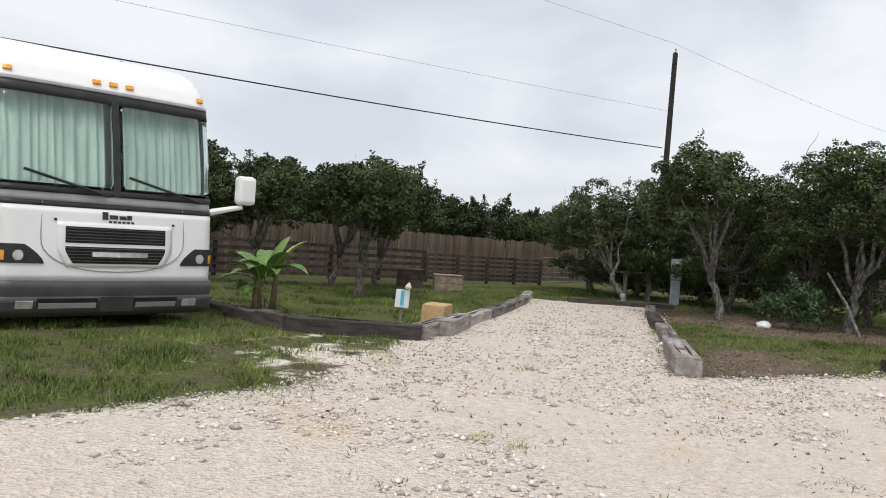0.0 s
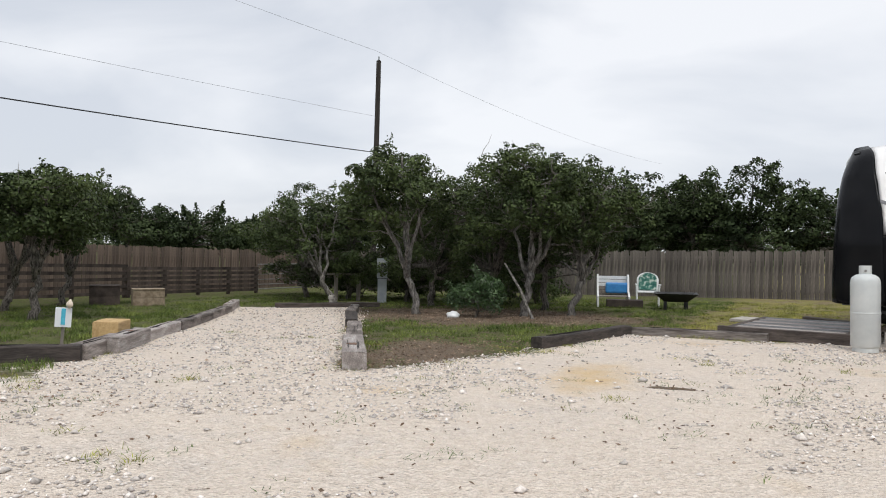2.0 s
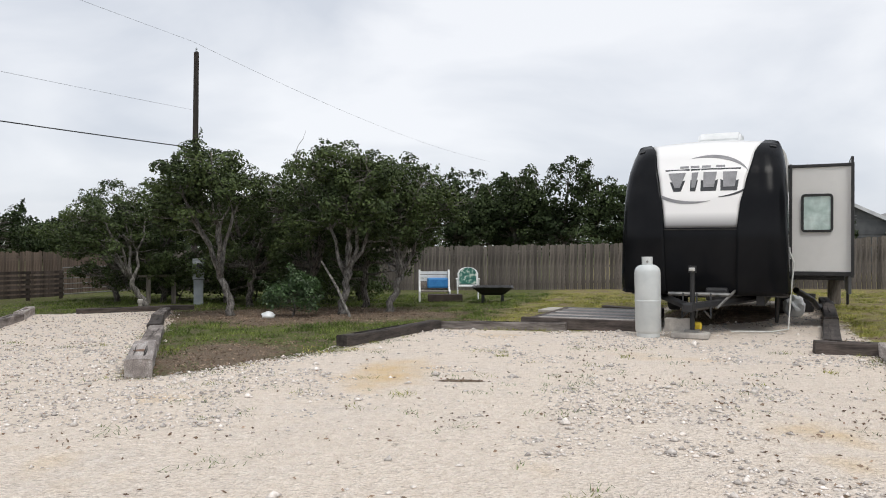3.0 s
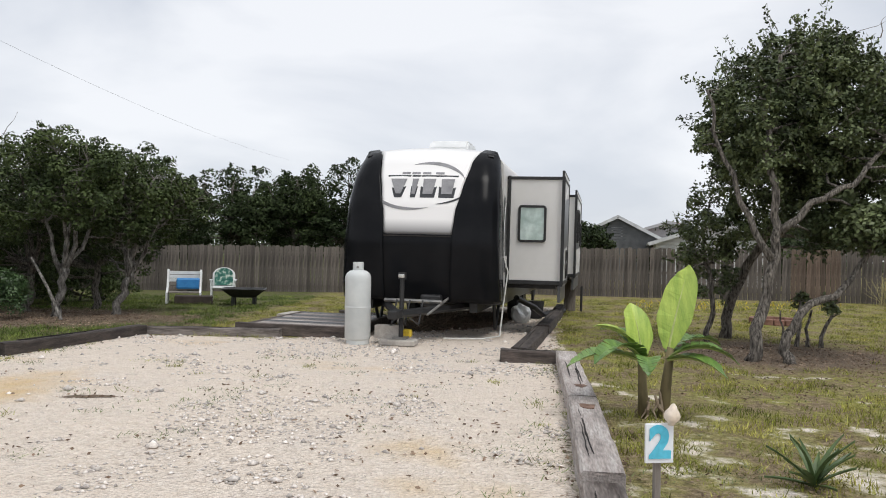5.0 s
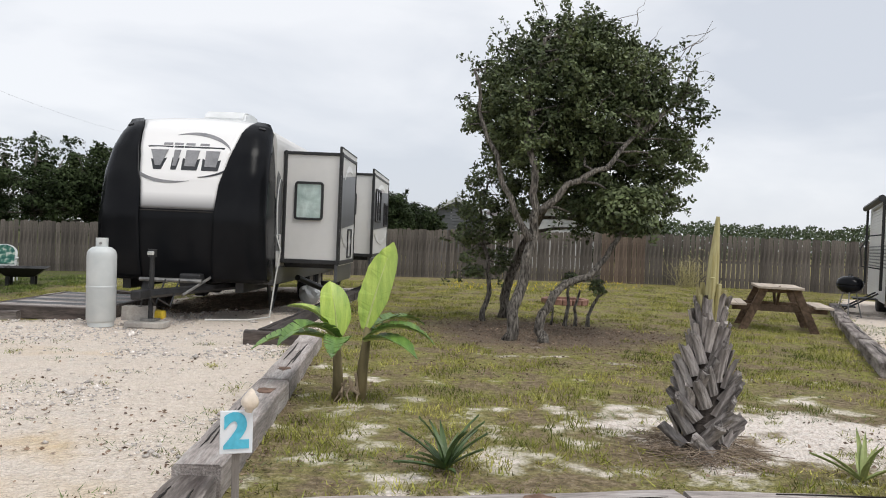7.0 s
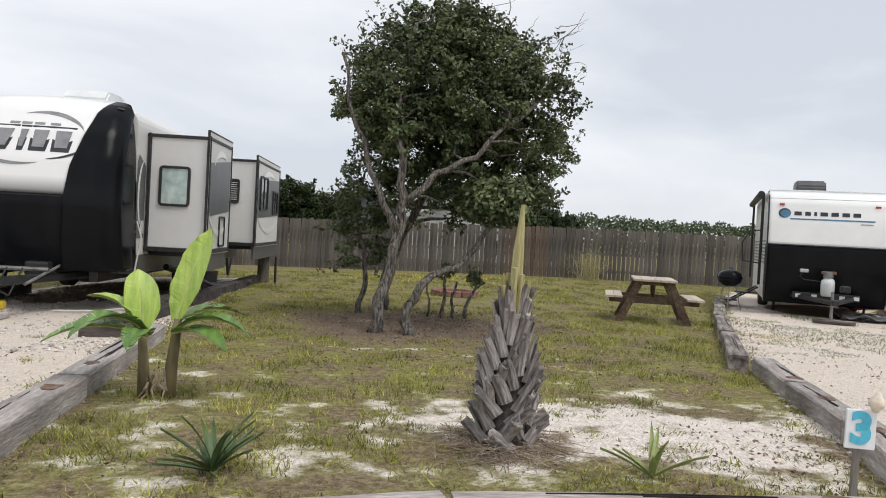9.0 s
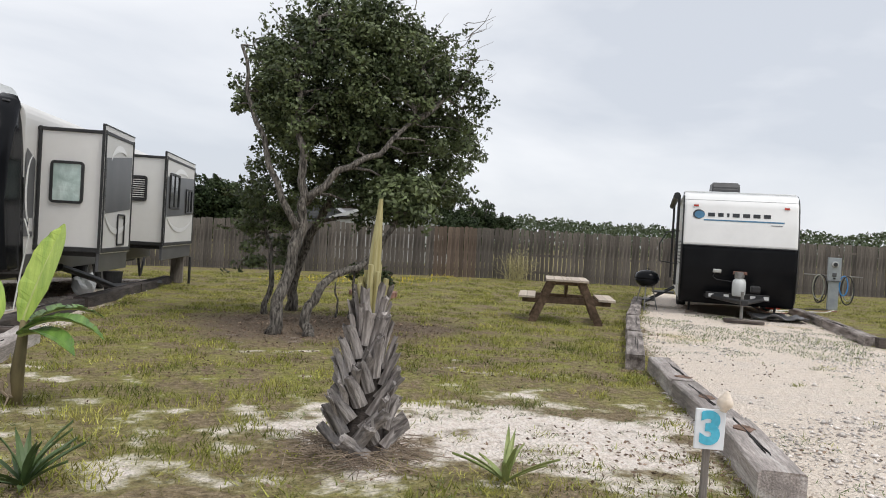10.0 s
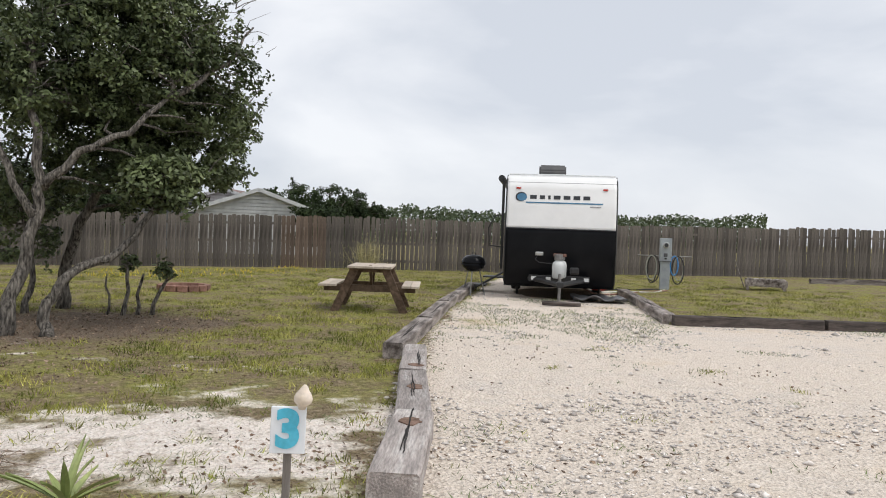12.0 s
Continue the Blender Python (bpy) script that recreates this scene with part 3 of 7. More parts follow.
# ---- timbers ----
def timber(p0, p1, w, h, material, label, lift=0.0, seed=1, group="landscape timbers", z0=None):
    """One squared timber lying between two plan points, with worn edges and ends."""
    rng = random.Random(seed)
    a, b = Vector((*p0, 0)), Vector((*p1, 0))
    L, yaw = (b - a).length, math.degrees(math.atan2(b.y - a.y, b.x - a.x))
    bm = bmesh.new()
    n = max(3, int(L / 0.22))
    c = 0.016
    sect = [(-w / 2 + c, 0), (w / 2 - c, 0), (w / 2, c), (w / 2, h - c), (w / 2 - c, h), (-w / 2 + c, h), (-w / 2, h - c), (-w / 2, c)]
    rings = []
    for i in range(n + 1):
        x = L * i / n
        sag = rng.uniform(-.006, .006)
        rings.append([bm.verts.new((x + rng.uniform(-.006, .006), u + rng.uniform(-.005, .005), v + sag + rng.uniform(-.004, .004))) for u, v in sect])
    for r, s in zip(rings, rings[1:]):
        for k in range(8):
            bm.faces.new((r[k], r[(k + 1) % 8], s[(k + 1) % 8], s[k]))
    bm.faces.new(rings[0][::-1])
    bm.faces.new(rings[-1])
    za, zb = ground_at(*p0), ground_at(*p1)
    pitch = math.degrees(math.atan2(zb - za, L))
    ob = solo("landscape_timber", bm, material, pose(p0[0], p0[1], (za if z0 is None else z0) - 0.02 + lift, 0, -pitch, yaw), label, "timber", group)
    if material is not M["new_wood"]:
        # long splits along the top, and softer rotten patches on the bleached ones
        for q in range(3 if material is M["tie_grey"] else 2):
            bm = bmesh.new()
            x, y = rng.uniform(.03, L * .5), rng.uniform(-w * .28, w * .28)
            up, dn = [], []
            for j in range(9):
                t = 0.0038 * math.sin(math.pi * j / 8) + 0.0006
                up.append((x, y + t))
                dn.append((x, y - t))
                x = min(L - .01, x + rng.uniform(.04, L * .1))
                y = max(-w * .4, min(w * .4, y + rng.uniform(-.007, .007)))
            for (a0, b0), (a1, b1), (c0, d0), (c1, d1) in zip(up, up[1:], dn, dn[1:]):
                bm.faces.new([bm.verts.new((u, v, h + 0.0075)) for u, v in ((a0, b0), (c0, d0), (c1, d1), (a1, b1))])
            bmesh.ops.remove_doubles(bm, verts=bm.verts[:], dist=1e-5)
            r_ = bmesh.ops.extrude_face_region(bm, geom=bm.faces[:])
            bmesh.ops.translate(bm, vec=(0, 0, -.012), verts=[e for e in r_["geom"] if isinstance(e, bmesh.types.BMVert)])
            part("split", bm, M["crack"], ob, "dark split in the wood")
        if material is M["tie_grey"]:
            bm = bmesh.new()
            n = 11
            cx, cy = rng.uniform(.1, L - .1), rng.uniform(-.03, .03)
            ring = []
            for j in range(n):
                a_ = 2 * math.pi * j / n
                ring.append((cx + rng.uniform(.06, .12) * math.cos(a_), cy + rng.uniform(.035, w * .36) * math.sin(a_)))
            hi = [bm.verts.new((u, v, h + .0065)) for u, v in ring]
            lo = [bm.verts.new((u, v, h - .01)) for u, v in ring]
            bm.faces.new(hi)
            bm.faces.new(lo[::-1])
            for j in range(n):
                bm.faces.new((hi[j], lo[j], lo[(j + 1) % n], hi[(j + 1) % n]))
            part("rotten_patch", bm, M["rot"], ob, "soft brown rotten patch")
    return ob


TD, TG, TM = M["tie_dark"], M["tie_grey"], M["tie_mix"]
dark_l, grey_l, mix_l = "dark tarred timber edging on the grass", "bleached cracked timber edging the gravel drive", "worn brown and grey timber edging the gravel"


def lay(first_seed, rows):
    for k, (p0, p1, w, h, mt, lb, lift) in enumerate(rows):
        timber(p0, p1, w, h, mt, lb, lift, seed=first_seed + k)


lay(1, [
    # first drive, side by the motorhome and up the drive
    ((-10.3, 5.75), (-8.75, 5.66), 0.2, 0.17, TD, dark_l, 0), ((-8.7, 5.62), (-8.05, 5.60), 0.2, 0.2, TD, dark_l, 0),
    ((-8.05, 5.58), (-6.75, 6.62), 0.2, 0.2, TD, dark_l, 0),
    ((-6.82, 6.6), (-7.45, 7.75), 0.24, 0.2, TM, mix_l, 0), ((-6.98, 7.2), (-7.75, 8.45), 0.24, 0.22, TG, grey_l, 0.0),
    ((-7.72, 8.35), (-8.75, 10.1), 0.2, 0.17, TG, grey_l, 0), ((-8.75, 10.15), (-10.1, 12.4), 0.2, 0.17, TM, mix_l, 0),
    ((-10.15, 12.45), (-11.4, 14.5), 0.2, 0.17, TM, mix_l, 0), ((-11.5, 14.6), (-12.7, 16.3), 0.2, 0.2, TG, grey_l, 0),
])
lay(12, [
    ((-3.74, 7.55), (-4.78, 9.2), 0.26, 0.21, TG, grey_l, 0), ((-4.85, 9.35), (-6.45, 11.95), 0.24, 0.15, TM, mix_l, 0),
    ((-6.6, 12.1), (-7.9, 14.2), 0.22, 0.17, TD, dark_l, 0), ((-8.0, 14.3), (-9.3, 16.6), 0.22, 0.17, TM, mix_l, 0),
    ((-11.6, 16.5), (-9.6, 18.3), 0.18, 0.14, TD, dark_l, 0),
])
lay(20, [
    # second drive, edge by the lawn and the platform
    ((-2.66, 10.45), (-2.05, 13.3), 0.17, 0.17, TD, "short dark timber block edging the drive", 0),
    ((-2.0, 13.38), (0.1, 13.22), 0.16, 0.14, TM, mix_l, 0),
    ((3.3, 11.0), (4.12, 10.98), 0.2, 0.17, TD, dark_l, 0), ((3.55, 11.2), (4.25, 14.3), 0.22, 0.17, TD, dark_l, 0), ((4.28, 14.4), (4.95, 17.5), 0.22, 0.19, TD, dark_l, 0),
    ((4.97, 17.6), (5.55, 20.6), 0.22, 0.19, TD, dark_l, 0),
    ((4.09, 10.82), (3.75, 7.86), 0.24, 0.19, TG, grey_l, 0), ((3.74, 7.8), (3.44, 5.52), 0.25, 0.19, TG, grey_l, 0), ((3.43, 5.47), (3.36, 4.98), 0.23, 0.15, TM, mix_l, 0),
])
lay(40, [
    # front edge of the lawn between the second and third drives
    ((3.56, 5.1), (5.86, 5.12), 0.2, 0.16, TG, grey_l, -0.04), ((5.9, 5.12), (8.3, 4.74), 0.2, 0.16, TG, grey_l, -0.04),
])
lay(60, [
    # third drive
    ((8.62, 4.95), (9.3, 6.15), 0.26, 0.2, TG, grey_l, 0.0), ((9.32, 6.2), (9.95, 7.55), 0.24, 0.18, TG, grey_l, 0), ((9.97, 7.6), (10.62, 8.9), 0.24, 0.18, TG, grey_l, 0),
    ((10.45, 9.1), (11.9, 11.3), 0.22, 0.18, TM, mix_l, 0), ((11.95, 11.4), (13.4, 13.6), 0.22, 0.18, TM, mix_l, 0), ((13.45, 13.7), (15.0, 15.9), 0.22, 0.18, TM, mix_l, 0), ((15.05, 16.0), (16.6, 18.2), 0.22, 0.18, TM, mix_l, 0),
    ((19.6, 16.2), (17.9, 13.6), 0.22, 0.18, TM, mix_l, 0), ((17.85, 13.5), (16.15, 11.0), 0.22, 0.18, TM, mix_l, 0),
    ((16.1, 10.85), (18.2, 9.75), 0.18, 0.18, TD, dark_l, 0), ((18.25, 9.72), (20.6, 8.5), 0.18, 0.18, TD, dark_l, 0), ((20.7, 8.45), (23.2, 7.1), 0.18, 0.18, TD, dark_l, 0),
    ((29.5, 18.6), (32.5, 16.9), 0.2, 0.18, TM, mix_l, 0),
])
timber((-7.95, 8.0), (-8.32, 8.55), 0.34, 0.3, M["new_wood"], "fresh yellow lumber block beside the drive", 0.02, seed=90, group="")


# ---- board fences ----
def picket_mesh(w, h, seed, material, clip=0.03):
    rng = random.Random(seed)
    bm = bmesh.new()
    t = 0.018
    prof = [(-w / 2, 0), (w / 2, 0), (w / 2 + rng.uniform(-.004, .004), h - clip), (w / 2 - clip, h), (-w / 2 + clip, h + rng.uniform(-.01, .01)), (-w / 2, h - clip)]
    a = [bm.verts.new((x, -t / 2, z)) for x, z in prof]
    b = [bm.verts.new((x, t / 2, z)) for x, z in prof]
    bm.faces.new(a)
    bm.faces.new(b[::-1])
    for k in range(6):
        bm.faces.new((a[k], b[k], b[(k + 1) % 6], a[(k + 1) % 6]))
    return finish(bm, "picket", material)


def board_fence(p0, p1, h, material, label, seed, gaps=(), step=0.152, brown=()):
    rng = random.Random(seed)
    a, b = Vector(p0), Vector(p1)
    L = (b - a).length
    yaw = math.degrees(math.atan2(b.y - a.y, b.x - a.x))
    root = thing("board_fence", pose(p0[0], p0[1], 0, 0, 0, yaw), label, "fence", "board fences")
    d = (b - a) / L
    kinds = [picket_mesh(0.142, h + rng.uniform(-0.035, 0.03), seed * 31 + k, material) for k in range(8)]
    others = [picket_mesh(0.142, h + rng.uniform(-0.03, 0.04), seed * 57 + k, M["fence_brown"]) for k in range(3)]
    thin = [picket_mesh(0.124, h + rng.uniform(-0.03, 0.04), seed * 77 + k, material) for k in range(3)]
    x = 0.0
    while x < L:
        g = a + d * x
        pool = kinds
        if any(u <= x <= v for u, v in brown):
            pool = others
        if any(u <= x <= v for u, v in gaps):
            pool = thin
        ob = new("picket", rng.choice(pool))
        ob.parent = root
        ob.matrix_basis = pose(x, rng.uniform(-.008, .008), ground_at(g.x, g.y) - 0.03 + rng.uniform(-.02, .015), rng.uniform(-.6, .6), rng.uniform(-.9, .9), rng.uniform(-1.5, 1.5))
        x += step
    n = max(1, round(L / 2.4))
    rail = finish(boxes((L / n / 2, 0, 0, L / n, 0.04, 0.085)), "fence_rail", material)
    post = finish(boxes((0, 0, h * .48, 0.09, 0.09, h * .96), bevel=0.006), "fence_post", material)
    for i in range(n + 1):
        g = a + d * (L * i / n)
        z = ground_at(g.x, g.y)
        ob = new("fence_post", post)
        ob.parent, ob.matrix_basis = root, pose(L * i / n, 0.085, z)
        if i < n:
            g2 = a + d * (L * (i + 1) / n)
            for q in (0.3, 0.9, 1.5):
                ob = new("fence_rail", rail)
                ob.parent, ob.matrix_basis = root, pose(L * i / n, 0.032, z + q, 0, -math.degrees(math.atan2(ground_at(g2.x, g2.y) - z, L / n)), 0)
    return root


FH = 1.78
board_fence((-21.5, 3.0), (-21.3, 30.9), 1.75, M["fence_brown"], "tall brown weathered board fence behind the rail fence", 5)
board_fence((-21.3, 31.0), (6.0, 31.0), FH, M["fence"], "tall grey weathered board fence along the lawn", 6)
board_fence((6.05, 31.0), (32.0, 21.2), FH + .05, M["fence"], "tall grey weathered board fence with a few gaps", 7, gaps=((11.6, 14.2),), brown=((9.0, 10.6),))
board_fence((32.1, 21.2), (52.0, 11.5), FH + .08, M["fence"], "tall grey weathered board fence", 8)


# ---- vehicle pieces ----
def wheel(parent, x, y, r=0.34, w=0.22, name="wheel"):
    """A tyre with a rim, standing on the ground, axle along x."""
    turn = pose(x, y, r, 0, 90, 0)
    prof = [(r * .62, -w / 2), (r * .93, -w / 2), (r, -w * .36), (r, w * .36), (r * .93, w / 2), (r * .62, w / 2), (r * .58, 0)]
    ob = part(name, lathe(prof, 28), M["rubber"], parent, m=turn)
    part("rim", lathe([(0.02, -w * .32), (r * .3, -w * .36), (r * .5, -w * .25), (r * .61, -w * .45), (r * .61, w * .45), (r * .5, w * .25), (r * .3, w * .36), (0.02, w * .32)], 20), M["steel"], ob, "dull steel rim")
    return ob


def rounded_frame(w, h, t, d, r=0.06, seg=5):
    """A window frame with rounded corners in the xz plane: outer size w, h, bar t, depth d."""
    bm = bmesh.new()
    def ring(a, b, rr):
        pts = []
        for cx, cz, a0 in ((a - rr, b - rr, 0), (-a + rr, b - rr, 90), (-a + rr, -b + rr, 180), (a - rr, -b + rr, 270)):
            for k in range(seg + 1):
                q = radians(a0 + 90 * k / seg)
                pts.append((cx + rr * math.cos(q), cz + rr * math.sin(q)))
        return pts
    o, i = ring(w / 2, h / 2, r), ring(w / 2 - t, h / 2 - t, max(0.01, r - t))
    lay = [[bm.verts.new((x, y, z)) for x, z in pts] for pts in (o, i) for y in (-d / 2, d / 2)]
    of, ob_, inf, inb = lay
    n = len(o)
    for k in range(n):
        j = (k + 1) % n
        for a, b in ((of, inf), (inf, inb), (inb, ob_), (ob_, of)):
            bm.faces.new((a[k], a[j], b[j], b[k]))
    return bm


def rv_window(parent, m, w, h, pane, louvres=0, mullion=False):
    fr = part("window", rounded_frame(w, h, 0.04, 0.04), M["black_plastic"], parent, "black rounded window frame", m=m)
    part("pane", boxes((0, 0.005, 0, w - 0.06, 0.008, h - 0.06)), pane, fr)
    for k in range(louvres):
        part("blind_slat", boxes((0, -0.004, -h / 2 + 0.08 + (h - .16) * k / max(1, louvres - 1), w - 0.1, 0.008, 0.012)), M["panel"], fr)
    if mullion:
        part("mullion", boxes((0, -0.004, 0, 0.03, 0.02, h - 0.06)), M["black_plastic"], fr)
    return fr


def shape(points, thick=0.004):
    """A flat decal cut from an outline in the xz plane."""
    bm = bmesh.new()
    a = [bm.verts.new((x, 0, z)) for x, z in points]
    b = [bm.verts.new((x, thick, z)) for x, z in points]
    bm.faces.new(a)
    bm.faces.new(b[::-1])
    for k in range(len(a)):
        j = (k + 1) % len(a)
        bm.faces.new((a[k], b[k], b[j], a[j]))
    return bm


def swoosh(cx, cz, rx, rz, a0, a1, w, n=18):
    """A crescent stroke, thick in the middle and pointed at its ends."""
    out, back = [], []
    for k in range(n + 1):
        u = k / n
        a = radians(a0 + (a1 - a0) * u)
        t = w * math.sin(math.pi * u) + 0.002
        out.append((cx + (rx + t) * math.cos(a), cz + (rz + t) * math.sin(a)))
        back.append((cx + rx * math.cos(a), cz + rz * math.sin(a)))
    return out + back[::-1]


def on_nose(P, W, r, pts, off, thick=0.004):
    """A decal outline wrapped on the front: x across, z up."""
    bm = bmesh.new()
    q = [(x, z) for x, z in pts]
    def at(x, z, o):
        p = Vector(P(x / (W - r) * 0.65, z))
        a = Vector(P(x / (W - r) * 0.65 + .004, z)) - p
        b = Vector(P(x / (W - r) * 0.65, z + .004)) - p
        return p + a.cross(b).normalized() * o
    a = [bm.verts.new(at(x, z, off)) for x, z in q]
    b = [bm.verts.new(at(x, z, off - thick)) for x, z in q]
    n = len(a)
    if n % 2 == 0 and n > 8:
        for k in range(n // 2 - 1):
            bm.faces.new((a[k], a[k + 1], a[n - 2 - k], a[n - 1 - k]))
    else:
        bm.faces.new(a)
    for k in range(n):
        j = (k + 1) % n
        bm.faces.new((a[k], b[k], b[j], a[j]))
    return bm


def body_shell(W, y0, y1, zb, zt, r=0.1):
    """A long body with softly rounded roof edges."""
    bm = bmesh.new()
    sect = [(-W, zb), (W, zb)]
    for k in range(6):
        a = radians(90 * k / 5)
        sect.append((W - r + r * math.cos(a), zt - r + r * math.sin(a)))
    for k in range(6):
        a = radians(90 + 90 * k / 5)
        sect.append((-W + r + r * math.cos(a), zt - r + r * math.sin(a)))
    f = [bm.verts.new((x, y0, z)) for x, z in sect]
    b = [bm.verts.new((x, y1, z)) for x, z in sect]
    bm.faces.new(f)
    bm.faces.new(b[::-1])
    n = len(sect)
    for k in range(n):
        bm.faces.new((f[k], b[k], b[(k + 1) % n], f[(k + 1) % n]))
    return bm


def ac_unit(parent, x, y, z, w, l, h, material, label):
    bm = bmesh.new()
    prof = [(-l / 2, 0), (-l / 2, h * .55), (-l * .36, h * .95), (l * .3, h), (l / 2, h * .7), (l / 2, 0)]
    a = [bm.verts.new((-w / 2, p, q)) for p, q in prof]
    b = [bm.verts.new((w / 2, p, q)) for p, q in prof]
    bm.faces.new(a)
    bm.faces.new(b[::-1])
    for k in range(6):
        j = (k + 1) % 6
        bm.faces.new((a[k], b[k], b[j], a[j]))
    bmesh.ops.bevel(bm, geom=bm.edges[:], offset=0.035, segments=2, affect='EDGES')
    part("air_conditioner", bm, material, parent, label, m=pose(x, y, z))


# ---- the black and white travel trailer with slide-outs ----
def big_trailer():
    t = thing("travel_trailer", pose(2.14, 13.24, -0.02, 0, 0, -12), "long white and black travel trailer with two open slide-outs", "trailer")
    W, r, yc = 1.22, 0.34, 0.95
    P = nose(W, r, yc, [(0.5, 0.16), (0.9, 0.04), (1.45, 0.0), (1.56, 0.0), (1.62, 0.02), (2.1, 0.12), (2.5, 0.3), (2.78, 0.52), (2.93, 0.74), (3.0, 0.93)], 0.1, ((0.5, 1.03), (1.5, 1.0), (2.2, 0.985), (2.6, 0.955), (2.85, 0.915), (3.0, 0.87)))
    cap_front = P
    def P(s, z):
        """The cap, with its roof line arched across."""
        x, y, _ = cap_front(s, z)
        k = min(1.0, max(0.0, (z - 2.3) / 0.7))
        return x, y, z + 0.07 * k * k * max(0.0, 1 - (x / 1.1) ** 2)
    part("front_cap", slab(P, -1, 1, 0.58, 2.995, 60, 34, 0.0, 0.05), M["black_cap"], t, "glossy black moulded front cap", True)
    def white(z):
        h = float(np.interp(z, (1.62, 1.9, 2.4, 2.8, 3.0), (0.40, 0.42, 0.50, 0.60, 0.70)))
        return -h, h
    cap = bpy.data.materials.new("white_fading_panel")
    cap.use_nodes = True
    nt = cap.node_tree
    p = nt.nodes["Principled BSDF"]
    p.inputs["Roughness"].default_value = 0.28
    co, sp, rp = nt.nodes.new("ShaderNodeTexCoord"), nt.nodes.new("ShaderNodeSeparateXYZ"), nt.nodes.new("ShaderNodeValToRGB")
    mr = nt.nodes.new("ShaderNodeMapRange")
    mr.inputs[1].default_value, mr.inputs[2].default_value = 1.60, 1.86
    nt.links.new(co.outputs["Object"], sp.inputs[0])
    nt.links.new(sp.outputs[2], mr.inputs[0])
    nt.links.new(mr.outputs[0], rp.inputs[0])
    rp.color_ramp.elements[0].color, rp.color_ramp.elements[1].color = (0.05, 0.05, 0.055, 1), (0.82, 0.81, 0.80, 1)
    nt.links.new(rp.outputs[0], p.inputs["Base Color"])
    part("white_panel", slab(P, -.5, .5, 1.62, 2.99, 24, 26, 0.006, 0.008, white), cap, t, "white panel with a printed dark fade", True)
    part("seam", slab(P, -.40, .40, 1.585, 1.60, 30, 1, 0.008, 0.02), M["crack"], t)
    for sgn in (-1, 1):
        def wing_edges(z, sgn=sgn):
            inner = float(np.interp(z, (0.6, 1.1, 1.62, 2.0, 2.4, 2.8, 3.0), (0.37, 0.385, 0.405, 0.43, 0.51, 0.61, 0.71)))
            return tuple(sorted((sgn * inner, sgn * 0.84)))
        part("wing", slab(P, 0, 1, 0.60, 2.985, 16, 34, 0.035, 0.035, wing_edges), M["black_cap"], t, "raised glossy black corner moulding", True)
        part("cap_lamp", slab(P, sgn * .74 - .02, sgn * .74 + .02, 2.86, 2.885, 2, 1, 0.05, 0.02), M["black_plastic"], t)
    # badge: blank slanted blocks in place of the lettering
    blocks = [[(x0, 2.52), (x0 + wd, 2.52), (x0 + wd - .05, 2.22), (x0 - .05 + .06, 2.22)] for x0, wd in ((-.12, .13), (.05, .26), (.35, .27))]
    blocks.insert(0, [(-.52, 2.52), (-.17, 2.52), (-.27, 2.22), (-.37, 2.22)])
    for b in blocks:
        cx, cz = sum(x for x, _ in b) / len(b), sum(z for _, z in b) / len(b)
        part("badge_block", on_nose(P, W, r, [(cx + (x - cx) * 1.16 - .05, cz + (z - cz) * 1.18) for x, z in b[::-1]], 0.012), M["decal_dark"], t, "dark outlined badge shape")
        part("badge_fill", on_nose(P, W, r, [(cx + (x - cx) * .8 - .05, cz + (z - cz) * .8) for x, z in b[::-1]], 0.016), M["decal_grey"], t, "grey badge shape")
    for sx in (0.05, 0.22, 0.40, 0.62):
        part("badge_bar", slab(P, (-.32 + sx - .09) / .88 * .65, (-.32 + sx + .05) / .88 * .65, 2.565, 2.595, 3, 1, 0.012, 0.006), M["decal_grey"], t, "small grey lettering bar")
    for c in (swoosh(-.0, 2.42, .72, .30, 15, 105, 0.05), swoosh(-.05, 2.36, .74, .33, 195, 285, 0.05)):
        part("decal_stroke", on_nose(P, W, r, c, 0.012), M["decal_grey"], t, "grey crescent stroke")
    for c in (swoosh(-.1, 2.3, .85, .42, 150, 172, 0.03), swoosh(.05, 2.5, .8, .42, 285, 335, 0.03)):
        part("decal_stroke", on_nose(P, W, r, c, 0.013), M["decal_dark"], t, "black crescent stroke")
    part("body", body_shell(W - .01, 0.92, 8.75, 0.62, 2.96, 0.24), M["panel"], t, "pale panelled trailer wall")
    part("roof", boxes((0, 5.1, 2.965, 1.9, 7.2, 0.05), bevel=0.015), M["white_plastic"], t, "white membrane roof")
    part("roof_rail", tubes(([(W - .25, .95, 2.9), (W - .1, 1.3, 2.84), (W - .1, 8.7, 2.84)], 0.022)), M["black_plastic"], t)
    part("roof_rail", tubes(([(-W + .25, .95, 2.9), (-W + .1, 1.3, 2.84), (-W + .1, 8.7, 2.84)], 0.022)), M["black_plastic"], t)
    part("skirt", boxes((0, 4.8, 0.66, 2.47, 7.8, 0.28), bevel=0.02), M["slate"], t, "dark lower skirt")
    for sgn in (-1, 1):
        band = part("side_graphic", shape([(0.0, 1.05), (0.36, 1.05), (0.36, 2.15), (0.05, 2.3), (0.0, 2.2)]), M["slate"], t, "slate grey side graphic",
                    m=pose(sgn * (W + 0.004), 0.955, 0, 0, 0, 90))
        part("side_stroke", shape(swoosh(.30, 1.7, .22, .52, 100, 260, 0.06)), M["white_paint"], t, "white curved stroke", m=pose(sgn * (W + 0.009), 0.955, 0, 0, 0, 90))
    ac_unit(t, 0.1, 2.2, 2.98, 0.7, 0.95, 0.36, M["white_plastic"], "white rooftop air conditioner")
